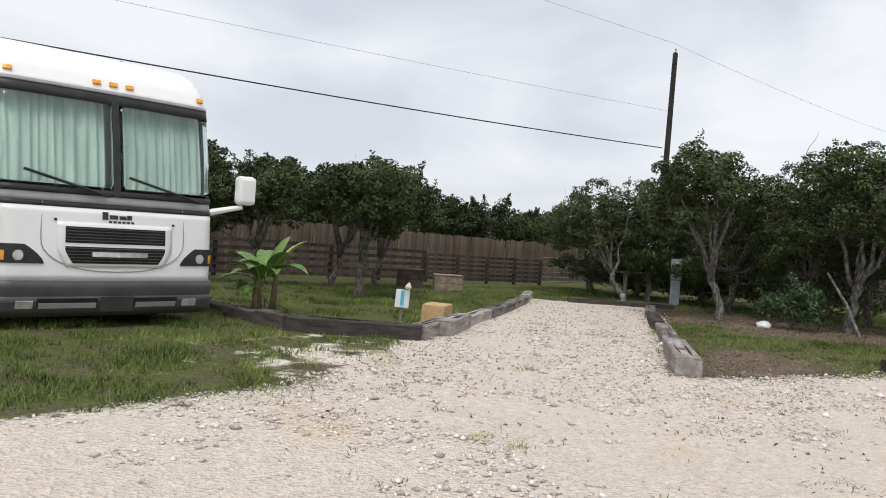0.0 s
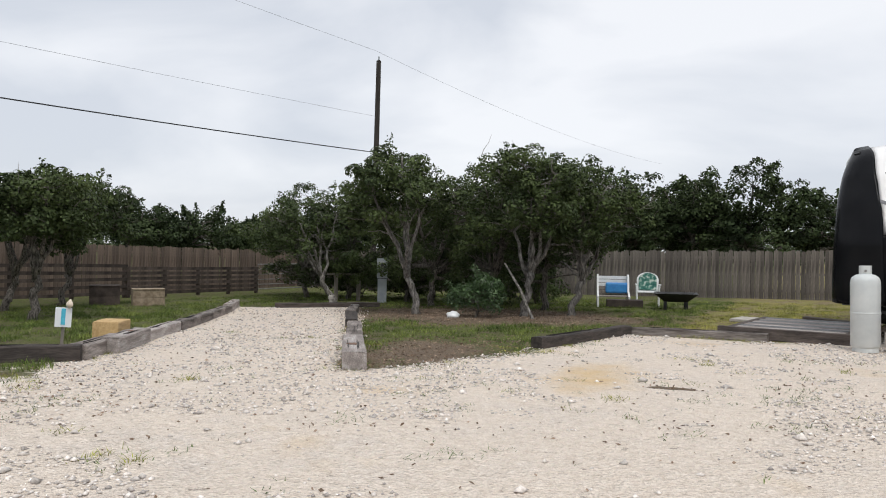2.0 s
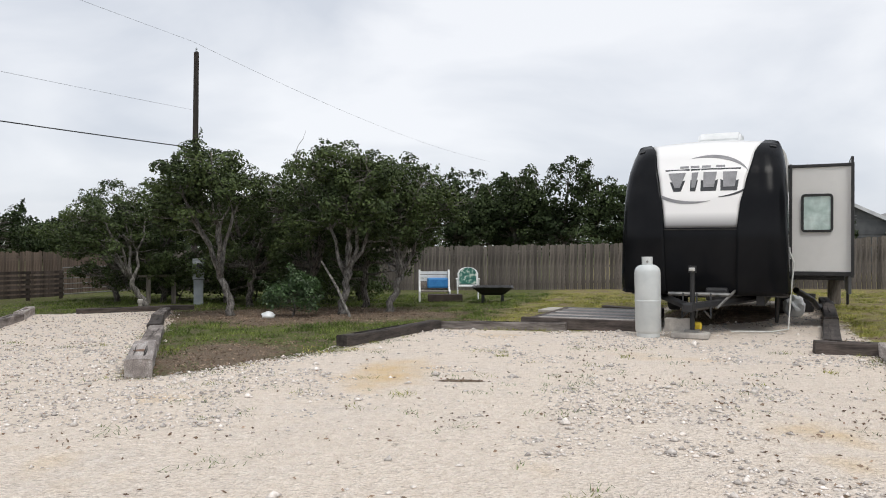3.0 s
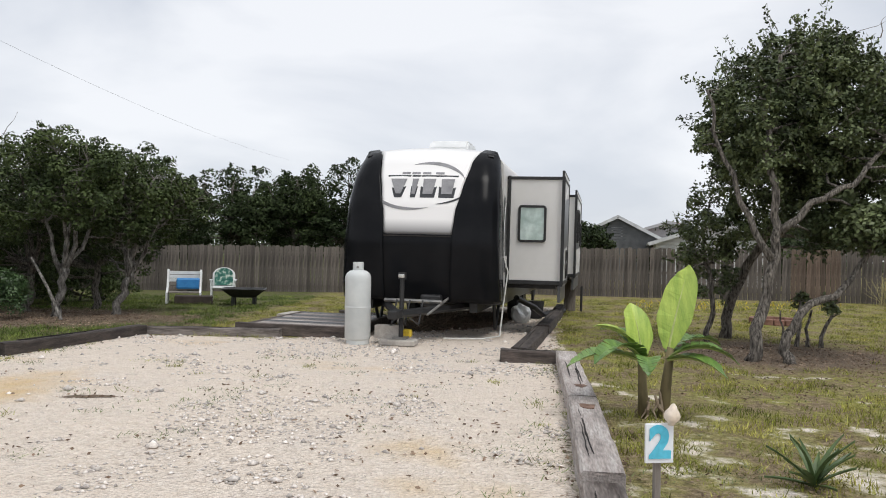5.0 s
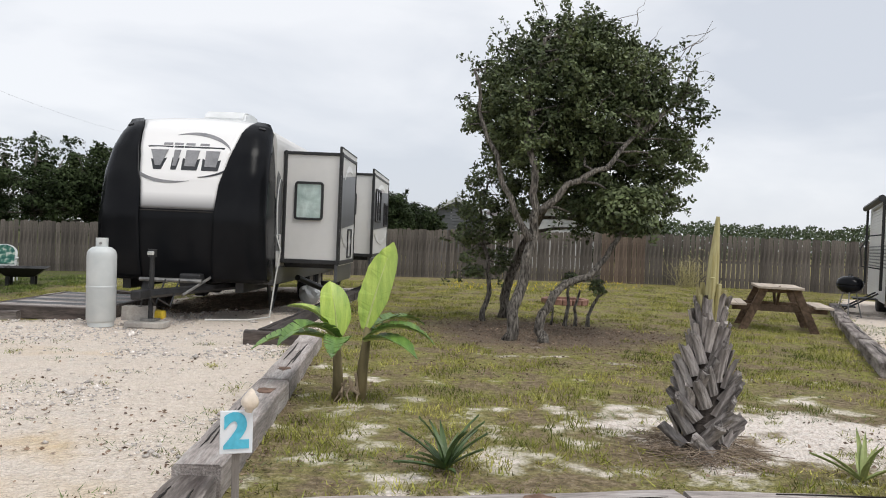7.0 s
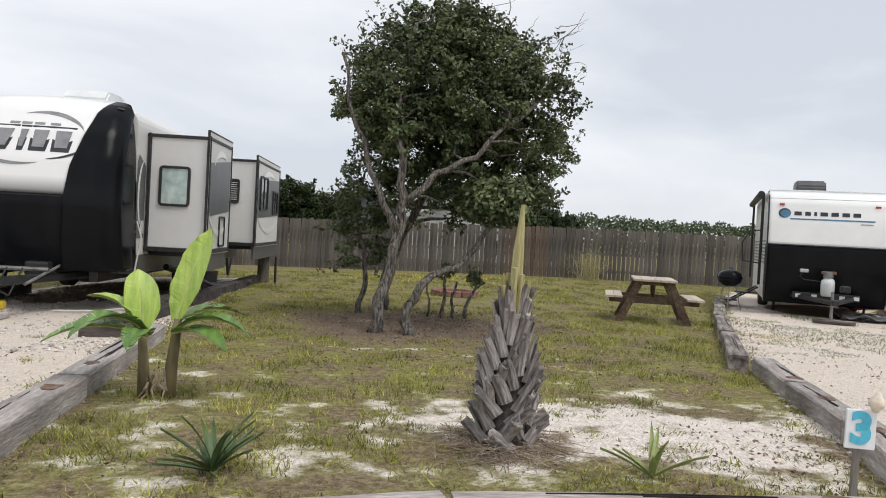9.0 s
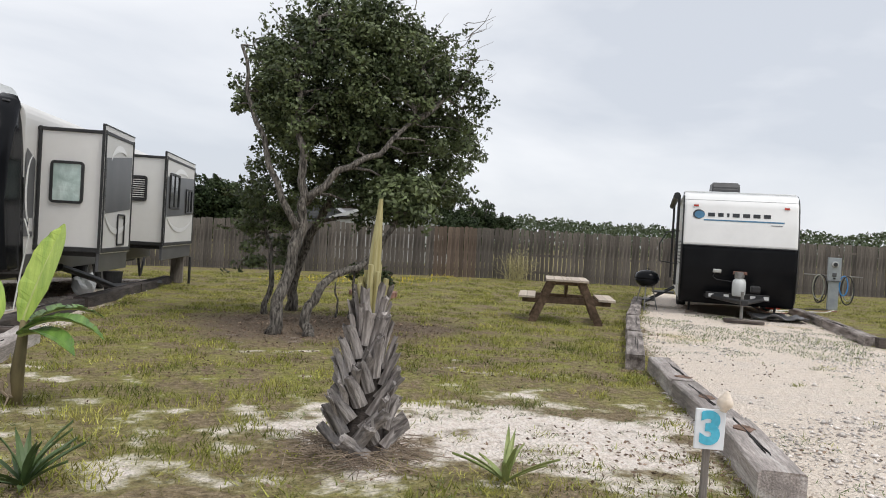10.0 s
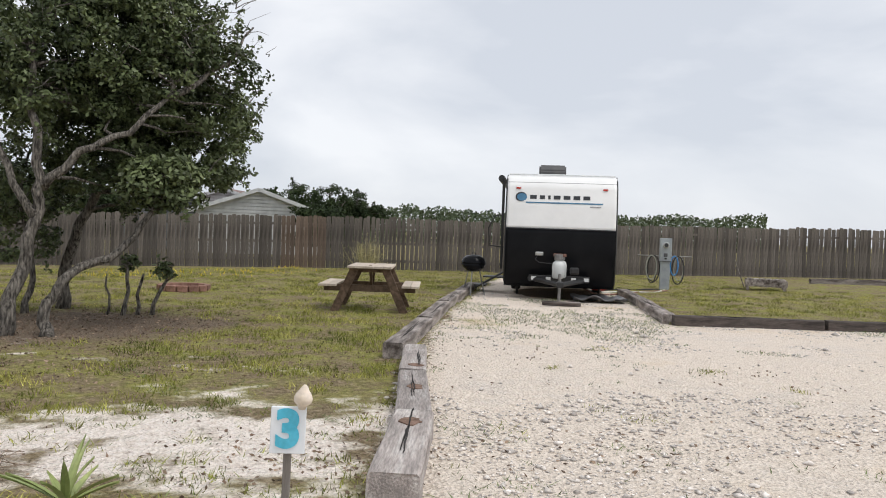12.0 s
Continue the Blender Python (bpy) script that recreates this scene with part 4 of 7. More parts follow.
    # slide-outs
    for y0, y1, depth, zb, zt, kind in ((1.40, 2.95, 0.92, 0.92, 2.62, 0), (5.35, 8.35, 0.98, 0.95, 2.62, 1)):
        xc = W + depth / 2
        s = part("slide_out", boxes((xc, (y0 + y1) / 2, (zb + zt) / 2, depth, y1 - y0, zt - zb), bevel=0.01), M["panel"], t, "pale slide-out room")
        for z, h in ((zt + 0.015, 0.05), (zb - 0.03, 0.07)):
            part("slide_trim", boxes((xc + .01, (y0 + y1) / 2, z, depth + .04, y1 - y0 + 0.05, h), bevel=0.008), M["black_plastic"], s)
        for x, y in ((W + depth + .012, y0 - .012), (W + .03, y0 - .012), (W + depth + .012, y1 + .012)):
            part("slide_trim", boxes((x, y, (zb + zt) / 2, 0.045, 0.045, zt - zb + .1), bevel=0.008), M["black_plastic"], s)
        part("slide_flange", boxes((W + depth + .004, (y0 + y1) / 2, (zb + zt) / 2 + .02, 0.03, y1 - y0 + 0.14, zt - zb + .2), bevel=0.008), M["panel"], s, "pale outer face flange")
        part("slide_trim", boxes((W + depth + .004, (y0 + y1) / 2, zt + .128, 0.04, y1 - y0 + 0.15, .018)), M["black_plastic"], s)
        part("slide_trim", boxes((W + depth + .004, y0 - .076, (zb + zt) / 2 + .02, 0.04, .014, zt - zb + .2)), M["black_plastic"], s)
        face = pose(W + depth + 0.026, y0, 0, 0, 0, 90)
        L = y1 - y0
        part("side_graphic", shape([(0.06, zb + .52), (L - .06, zb + .62), (L - .06, zt - .22), (0.06, zt - .35)]), M["slate"], s, "slate grey graphic band", m=face)
        part("side_stroke", shape(swoosh(L * .55, zt - .55, L * .42, .35, 60, 150, 0.1)), M["white_paint"], s, "white curved stroke", m=face @ pose(0, -.005, 0))
        part("side_stroke", shape(swoosh(L * .5, zb + .7, L * .5, .4, 200, 330, 0.09)), M["white_paint"], s, "white curved stroke", m=face @ pose(0, -.005, 0))
        part("slide_skirt", boxes((W + depth - .03, (y0 + y1) / 2, zb - .2, 0.05, y1 - y0, 0.3), bevel=0.01), M["slate"], s)
        part("slide_arm", boxes((xc - .1, y0 + .3, zb - .1, depth, 0.08, 0.08)), M["black_plastic"], s)
        part("slide_arm", boxes((xc - .1, y1 - .3, zb - .1, depth, 0.08, 0.08)), M["black_plastic"], s)
        if kind == 0:
            rv_window(s, pose(xc - 0.04, y0 - 0.012, 1.87), 0.47, 0.62, M["blind"])
            part("hatch", rounded_frame(0.42, 0.5, 0.03, 0.02, 0.05), M["black_plastic"], s, m=pose(W + depth + .036, y0 + .95, zb + .28, 0, 0, 90))
        else:
            rv_window(s, pose(xc - 0.1, y0 - 0.012, 2.0), 0.5, 0.5, M["dark_glass"], louvres=9)
            for yy, ww, hh, zz in ((y0 + .75, 0.95, 0.72, 2.0), (y0 + 2.35, 0.7, 0.55, 1.85)):
                rv_window(s, pose(W + depth + .036, yy, zz, 0, 0, 90), ww, hh, M["dark_glass"], mullion=True)
    # tongue, jack, underframe, running gear
    part("tongue", tubes(([(-0.9, 1.3, 0.52), (0, -1.0, 0.46)], 0.06), ([(0.9, 1.3, 0.52), (0, -1.0, 0.46)], 0.06), seg=6), M["black_plastic"], t, "black steel A-frame tongue")
    part("coupler", boxes((0, -1.12, 0.47, 0.14, 0.34, 0.12), bevel=0.02), M["black_plastic"], t)
    j = part("jack", tubes(([(0, -0.78, 0.12), (0, -0.78, 0.95)], 0.035), ([(0, -.78, .95), (0, -.78, 1.05)], 0.06)), M["black_plastic"], t, "black tongue jack with a power head")
    part("jack_light", boxes((0, -.84, 1.0, 0.09, 0.03, 0.05), bevel=0.01), M["lamp_glass"], j)
    part("jack_foot", boxes((0, -.78, .11, 0.2, 0.2, 0.025)), M["steel"], j)
    part("battery_box", boxes((.25, .1, .6, .32, .26, .2), bevel=.03), M["black_plastic"], t)
    part("hitch_bar", tubes(([(-.45, -.1, .6), (.45, -.1, .6)], 0.03), ([(.3, -.45, .42), (.55, .25, .7)], .02)), M["steel"], t)
    for k in range(3):
        part("cable", tubes(([(-.2 + .2 * k, -.3, .62), (-.15 + .2 * k, -.75, .3), (.1 * k, -1.05, .42)], 0.012)), M["black_plastic"], t)
    part("underframe", boxes((-.85, 4.5, .52, .12, 8.2, .2), (.85, 4.5, .52, .12, 8.2, .2), (0, 2.0, .48, 1.8, .1, .12), (0, 4.6, .5, 1.8, .1, .12), (0, 7.6, .48, 1.8, .1, .12)), M["black_plastic"], t)
    for y in (4.35, 5.25):
        for x in (-1.05, 1.05):
            wheel(t, x, y)
    for x, y in ((-1.05, 1.3), (1.05, 1.3), (-1.05, 8.3), (1.05, 8.3)):
        part("stabiliser", tubes(([(x, y, .55), (x * .98, y + .35, .06)], 0.03), ([(x, y + .7, .55), (x * .98, y + .35, .06)], 0.03)), M["black_plastic"], t)
    part("valve", boxes((W + .02, 1.16, 1.22, .03, .12, .2), bevel=.01), M["chrome"], t)
    return t


big_trailer()


# ---- the small white and black travel trailer ----
def small_trailer():
    t = thing("travel_trailer", pose(16.78, 14.9, 0.0, 0, 0, -35), "short travel trailer, white above and black below", "trailer")
    W, r, yc = 1.16, 0.09, 0.62
    P = nose(W, r, yc, [(0.25, 0.22), (0.6, 0.06), (1.0, 0.0), (1.5, 0.0), (2.0, 0.06), (2.4, 0.16), (2.6, 0.32), (2.66, 0.55)], 0.02)
    part("front_lower", slab(P, -1, 1, 0.27, 1.50, 40, 14, 0, 0.05), M["black_cap"], t, "black lower front panel", True)
    part("front_upper", slab(P, -1, 1, 1.50, 2.655, 40, 18, 0, 0.05), M["white_paint"], t, "white upper front panel", True)
    part("seam", slab(P, -.9, .9, 1.49, 1.51, 30, 1, 0.01, 0.02), M["black_plastic"], t)
    part("top_seam", slab(P, -.9, .9, 2.475, 2.483, 30, 1, 0.004, 0.01), M["light_grey_paint"], t)
    for sgn in (-1, 1):
        part("corner_trim", slab(P, sgn * .80 - .035, sgn * .80 + .035, 0.36, 2.64, 3, 24, 0.012, 0.02), M["black_plastic"], t, "black corner moulding")
        part("marker_lamp", slab(P, sgn * .55 - .03, sgn * .55 + .03, 2.33, 2.365, 2, 1, 0.025, 0.03), M["red"], t, "small red marker lamp")
    part("body", body_shell(W, 0.6, 5.4, 0.32, 2.66, 0.06), M["panel"], t, "ribbed pale trailer wall")
    for k in range(26):
        z = 0.55 + k * 0.078
        part("wall_rib", boxes((-W - .004, 3.0, z, 0.012, 4.7, 0.03)), M["slate"] if 6 < k < 14 else M["panel"], t)
    part("roof", boxes((0, 3.0, 2.67, 2.26, 4.9, 0.04), bevel=0.012), M["white_plastic"], t)
    ac_unit(t, -0.2, 2.2, 2.68, 0.62, 0.9, 0.34, M["grey_paint"], "dark grey rooftop air conditioner")
    part("roof_vent", boxes((.62, 1.6, 2.71, .5, .5, .08), bevel=.03), M["slate"], t)
    a = part("awning", tubes(([(-W - .14, .62, 2.58), (-W - .14, 5.2, 2.58)], 0.075)), M["black_plastic"], t, "rolled black awning")
    part("awning_arm", boxes((-W - .09, .66, 1.6, .06, .06, 2.0), bevel=.012), M["black_plastic"], a)
    part("awning_arm", boxes((-W - .09, 5.15, 1.6, .06, .06, 2.0), bevel=.012), M["black_plastic"], a)
    part("grab_rail", tubes(([(-W - .02, 1.5, 1.05), (-W - .42, 1.45, 1.1), (-W - .45, 1.45, 1.5), (-W - .3, 1.45, 1.78), (-W - .02, 1.5, 1.82)], 0.016)), M["black_plastic"], t)
    st = part("entry_step", boxes((-W - .3, 1.9, .36, .5, .7, .03), bevel=.008), M["black_plastic"], t)
    part("step_tread", boxes((-W - .62, 1.9, .16, .28, .66, .03), bevel=.008), M["black_plastic"], st)
    part("step_arm", tubes(([(-W - .05, 1.56, .5), (-W - .72, 1.56, .1)], .02), ([(-W - .05, 2.24, .5), (-W - .72, 2.24, .1)], .02)), M["black_plastic"], st)
    # badge: plain shapes
    part("badge", on_nose(P, W, r, [(-.83 + .11 * math.cos(radians(-a_)), 2.16 + .085 * math.sin(radians(-a_))) for a_ in range(0, 360, 40)], 0.008), M["logo_blue"], t, "round blue badge")
    part("badge_ring", on_nose(P, W, r, swoosh(-.83, 2.16, .105, .082, 20, 300, .03), 0.011), M["decal_dark"], t)
    x = -.66
    for wdt in (.14, .11, .05, .14, .14, .14, .14):
        part("badge_bar", slab(P, x / 1.07 * .65, (x + wdt) / 1.07 * .65, 2.125, 2.205, 2, 1, 0.008, 0.006), M["decal_dark"], t, "dark lettering block")
        x += wdt + .065
    part("badge_line", slab(P, -.45, .52, 2.035, 2.062, 20, 1, 0.008, 0.006), M["logo_blue"], t, "long dark blue stripe")
    part("badge_bar", slab(P, .36, .5, 1.975, 1.99, 3, 1, 0.008, 0.006), M["decal_grey"], t)
    # tongue with gas bottles
    part("tongue", tubes(([(-.75, .5, .46), (0, -1.35, .42)], .05), ([(.75, .5, .46), (0, -1.35, .42)], .05), seg=6), M["black_plastic"], t)
    part("cross_bar", boxes((0, -.12, .47, 1.25, .09, .13), bevel=.01), M["black_plastic"], t)
    for x0 in (-.52, -.22, .3, .56):
        part("reflector", boxes((x0, -.17, .47, .10, .012, .07)), M["white_plastic"], t)
    part("coupler", boxes((0, -1.45, .43, .13, .3, .11), bevel=.02), M["black_plastic"], t)
    part("jack", tubes(([(0, -1.1, .09), (0, -1.1, .62)], .03)), M["steel"], t)
    part("jack_board", boxes((0.05, -1.1, .045, .75, .22, .07), bevel=.008), M["tie_mix"], t, "worn timber block under the jack")
    for x0 in (-.13, .13):
        bt = part("gas_bottle", lathe([(.0, .5), (.10, .5), (.12, .54), (.125, .75), (.11, .82), (.05, .87), (.05, .9), (0, .9)], 20), M["tank"], t, "white gas bottle", True, m=pose(x0 * 0.2, -.36 + x0 * 1.1, 0))
        part("bottle_collar", lathe([(.075, .87), (.085, .87), (.085, .99), (.075, .99)], 16), M["steel"], bt)
    part("bottle_clamp", boxes((0, -.42, .97, .26, .14, .06), bevel=.01), M["brick"], t)
    part("winch_head", boxes((.3, -.5, .66, .18, .22, .14), bevel=.03), M["black_plastic"], t)
    sp = part("spot_lamp", boxes((-.42, -.07, .98, .17, .06, .08), bevel=.02), M["lamp_glass"], t)
    part("lamp_cable", tubes(([(-.45, -.05, .95), (-.5, -.07, .86), (-.42, -.08, .8), (-.1, -.3, .78)], .01)), M["black_plastic"], sp)
    for x0 in (-1.0, 1.0):
        wheel(t, x0, 3.2, .33)
        part("stabiliser", tubes(([(x0 * .9, .8, .42), (x0 * .9, 1.1, .05)], .028)), M["black_plastic"], t)
    part("underframe", boxes((-.75, 3.0, .38, .1, 4.8, .14), (.75, 3.0, .38, .1, 4.8, .14)), M["black_plastic"], t)
    return t


small_trailer()


# ---- the motorhome ----
def motorhome():
    t = thing("motorhome", pose(-8.72, 3.70, -0.12, 0, 0, 90), "white and grey motorhome with closed pale green curtains", "motorhome")
    W, r, yc = 1.22, 0.20, 1.25
    lower = nose(W, r, yc, [(0.15, 0.06), (0.5, -0.03), (0.9, -0.02), (1.4, 0.02), (1.52, 0.06), (2.0, 0.16), (2.52, 0.30), (2.7, 0.42), (2.86, 0.66), (2.96, 0.98), (3.0, 1.22)], 0.06)
    def P(s, z):
        """The front, with the upper half drawn taller."""
        x, y, _ = lower(s, z)
        return x, y, z if z < 1.5 else 1.5 + (z - 1.5) * 1.19
    part("bumper", slab(P, -1, 1, 0.24, 0.62, 44, 5, 0.03, 0.08), M["grey_paint"], t, "dark grey moulded bumper", True)
    part("bumper_lip", slab(P, -.98, .98, 0.27, 0.46, 44, 3, 0.055, 0.05), M["grey_paint"], t, "", True)
    for s0, s1 in ((-.52, -.13), (.13, .46)):
        part("air_slot", slab(P, s0, s1, 0.34, 0.45, 12, 2, 0.064, 0.03), M["black_plastic"], t)
        part("slot_bar", slab(P, s0 + .01, s1 - .01, 0.345, 0.40, 12, 1, 0.072, 0.02), M["light_grey_paint"], t)
    part("plate_bracket", slab(P, -.11, .12, 0.30, 0.47, 3, 2, 0.074, 0.02), M["grey_paint"], t)
    for s0 in (-.60, .56):
        part("fog_lamp", slab(P, s0 - .055, s0 + .055, 0.345, 0.425, 4, 2, 0.075, 0.03), M["lamp_glass"], t, "clear fog lamp")
    part("front_panel", slab(P, -1, 1, 0.62, 1.41, 44, 12, 0, 0.05), M["white_paint"], t, "white front panel", True)
    part("stripe", slab(P, -1, 1, 1.41, 1.465, 44, 2, 0.003, 0.05), M["black_plastic"], t, "black waist stripe", True)
    part("cowl", slab(P, -1, 1, 1.465, 1.58, 44, 3, 0, 0.05), M["light_grey_paint"], t, "scuffed mid-grey cowl", True)
    part("cap", slab(P, -1, 1, 2.545, 2.995, 44, 12, 0, 0.05), M["white_paint"], t, "white roof cap", True)
    part("cap_rim", slab(P, -.9, .9, 2.52, 2.55, 44, 1, 0.012, 0.05), M["light_grey_paint"], t, "", True)
    for s0, s1 in ((-.895, -.86), (-.025, .025), (.86, .895)):
        part("pillar", slab(P, s0, s1, 1.55, 2.53, 2, 10, 0.012, 0.05), M["black_plastic"], t)
    for z0, z1 in ((1.545, 1.60), (2.42, 2.53)):
        part("windshield_band", slab(P, -.87, .87, z0, z1, 40, 2, 0.010, 0.03), M["black_plastic"], t, "black windshield border", True)
    for s0, s1 in ((-.86, -.025), (.025, .86)):
        w = part("windshield", slab(P, s0, s1, 1.59, 2.44, 20, 10, 0.006, 0.008), M["glass"], t, "clear windshield pane", True)
        w.visible_shadow = False
    def folds(s, z):
        x, y, zz = P(s, z)
        k = 1 - 0.12 * (z - 1.5)
        return (x * 0.95, y + 0.12 + 0.022 * math.sin(s * 95 + 2.2 * math.sin(s * 13)) + 0.012 * math.sin(s * 41 + z * 2), zz)
    for s0, s1 in ((-.80, -.05), (.03, .80)):
        part("curtain", slab(folds, s0, s1, 1.54, 2.50, 110, 8, 0, 0.012), M["curtain"], t, "gathered pale green curtain", True)
    part("dashboard", boxes((0, .32, 1.5, 2.1, .4, .06)), M["black_plastic"], t)
    # grille
    part("grille_rim", slab(P, -.39, .39, 0.77, 1.25, 20, 10, 0.012, 0.03, lambda z: (-.41 + .5 * max(0, .98 - z) ** 1.3, .41 - .5 * max(0, .98 - z) ** 1.3)), M["white_paint"], t, "white grille surround", True)
    for z0, z1 in ((0.81, 0.99), (1.03, 1.205)):
        smile = (lambda z: (-.355 + .55 * max(0, .95 - z) ** 1.2, .355 - .55 * max(0, .95 - z) ** 1.2))
        part("grille_opening", slab(P, -.335, .335, z0, z1, 14, 5, 0.018, 0.03, smile), M["crack"], t)
        for k in range(5):
            z = z0 + .022 + (z1 - z0 - .03) * k / 4.4
            lo, hi = smile(z)
            part("grille_slat", slab(P, lo + .004, hi - .004, z, z + .009, 14, 1, 0.028, 0.012), M["grey_paint"], t)
    part("light_bar", slab(P, -.18, .21, .885, .935, 16, 1, .05, .03), M["lamp_glass"], t, "long clear light bar")
    hood = [(-.60 + .02, 1.445), (-.60, 1.1)]
    pts = []
    for k in range(21):
        a = radians(180 + 180 * k / 20)
        pts.append(Vector(P((0.80 * math.copysign(abs(math.cos(a)) ** .8, math.cos(a))) / 1.02 * .65, 1.06 + .34 * math.sin(a) if k not in (0, 20) else 1.12)))
    left, right = Vector(P(-.50, 1.46)), Vector(P(.50, 1.46))
    part("hood_seam", tubes(([left + Vector((0, -.004, 0))] + [q + Vector((0, -.004, 0)) for q in pts] + [right + Vector((0, -.004, 0))], 0.006), seg=5), M["light_grey_paint"], t)
    for s0 in (-.42, .42):
        part("hood_latch", slab(P, s0 - .008, s0 + .008, 1.26, 1.285, 1, 1, .012, .02), M["black_plastic"], t)
    # badge: plain strokes
    for k, (a, b, z, h) in enumerate(((-.11, -.07, 1.295, .085), (-.06, .0, 1.305, .045), (.01, .06, 1.305, .04), (.065, .10, 1.305, .05))):
        part("badge_bar", slab(P, a, b, z, z + h, 1, 1, .006, .006), M["decal_dark"], t)
    for k in range(6):
        part("badge_bar", slab(P, -.065 + k * .032, -.065 + k * .032 + .022, 1.262, 1.285, 1, 1, .006, .006), M["decal_dark"], t)
    for sgn in (-1, 1):
        h = part("headlight", slab(P, 0, 1, 0.80, 1.0, 14, 8, 0.012, 0.04, lambda z: tuple(sorted((sgn * (.485 + 1.6 * max(0, z - .80) ** 1.6), sgn * .80)))), M["black_plastic"], t, "dark tapered headlight housing")
        part("headlight_lens", slab(P, sgn * .645 - .032, sgn * .645 + .032, .83, .935, 6, 4, .018, .02, lambda z: (sgn * .645 - .034 * max(.2, 1 - ((z - .8825) / .0525) ** 2) ** .5, sgn * .645 + .034 * max(.2, 1 - ((z - .8825) / .0525) ** 2) ** .5)), M["lamp_glass"], h, "clear round lens")
        part("turn_lens", slab(P, sgn * .745 - .02, sgn * .745 + .02, .83, .93, 4, 3, .018, .02), M["amber"], h, "amber turn signal")
    for s0 in (-.70, -.12, 0.0, .12, .70):
        part("marker_lamp", slab(P, s0 - .028, s0 + .028, 2.60, 2.635, 2, 1, .03, .035), M["amber"], t, "amber marker lamp")
    for s0, s1 in ((-.62, -.06), (.08, .68)):
        a, b, c = Vector(P(s1, 1.545)), Vector(P(s0 * .4 + s1 * .6, 1.62)), Vector(P(s0, 1.74))
        o = Vector((0, -.04, 0))
        wp = part("wiper", tubes(([a + o, b + o, c + o], 0.012)), M["black_plastic"], t)
        part("wiper_blade", tubes(([b + o * 1.05 + (b - c) * .55, c + o], 0.016)), M["black_plastic"], wp)
    for sgn in (1, -1):
        a = part("mirror_arm", tubes(([(sgn * 1.18, .2, 1.45), (sgn * 1.42, .05, 1.52), (sgn * 1.55, 0.0, 1.55)], [.045, .035, .03])), M["white_paint"], t)
        part("mirror", boxes((sgn * 1.58, 0.0, 1.76, .25, .15, .36), bevel=.05), M["white_paint"], a, "white square mirror housing")
    part("body", body_shell(W, 1.2, 9.6, 0.55, 3.26, 0.2), M["white_paint"], t, "white motorhome side")
    part("skirt", boxes((0, 5.4, 0.48, 2.42, 8.2, 0.42), bevel=.03), M["grey_paint"], t)
    part("side_stripe", boxes((0, 5.4, 1.44, 2.446, 8.3, .055)), M["black_plastic"], t)
    part("side_window", boxes((1.18, 1.0, 2.1, .03, .75, .9), bevel=.01), M["dark_glass"], t)
    part("side_window", boxes((-1.18, 1.0, 2.1, .03, .75, .9), bevel=.01), M["dark_glass"], t)
    part("awning_bracket", tubes(([(1.2, 1.3, 2.75), (1.34, 1.2, 2.73), (1.5, 1.2, 2.75)], .014), ([(1.34, 1.2, 2.73), (1.3, 1.2, 1.7)], .018)), M["grey_paint"], t)
    part("antenna", tubes(([(.72, 1.9, 3.25), (.72, 1.9, 3.42)], .014)), M["black_plastic"], t)
    part("roof_horn", boxes((-.95, 1.9, 3.29, .4, .2, .07), bevel=.02), M["steel"], t)
    ac_unit(t, -.1, 4.8, 3.25, .7, .95, .28, M["white_plastic"], "white rooftop air conditioner")
    for x0 in (-.95, .95):
        for y0 in (1.35, 6.9):
            wheel(t, x0, y0, .44, .26)
    part("underframe", boxes((0, 5.2, .36, 2.2, 8.4, .16), (0, .9, .3, 1.9, .9, .14), (-.5, 5, .4, .12, 8.6, .2), (.5, 5, .4, .12, 8.6, .2)), M["black_plastic"], t)
    return t


motorhome()


# ---- trees ----
def bend(rng, a, b, sway, n=6):
    """A wandering line between two points."""
    a, b = np.array(a, float), np.array(b, float)
    out = []
    ph = rng.uniform(0, 6.3, 3)
    for k in range(n + 1):
        u = k / n
        w = sway * math.sin(math.pi * u)
        out.append(a + (b - a) * u + np.array([w * math.sin(5 * u + ph[0]), w * math.sin(4 * u + ph[1]), 0.4 * w * math.sin(6 * u + ph[2])]))
    return out


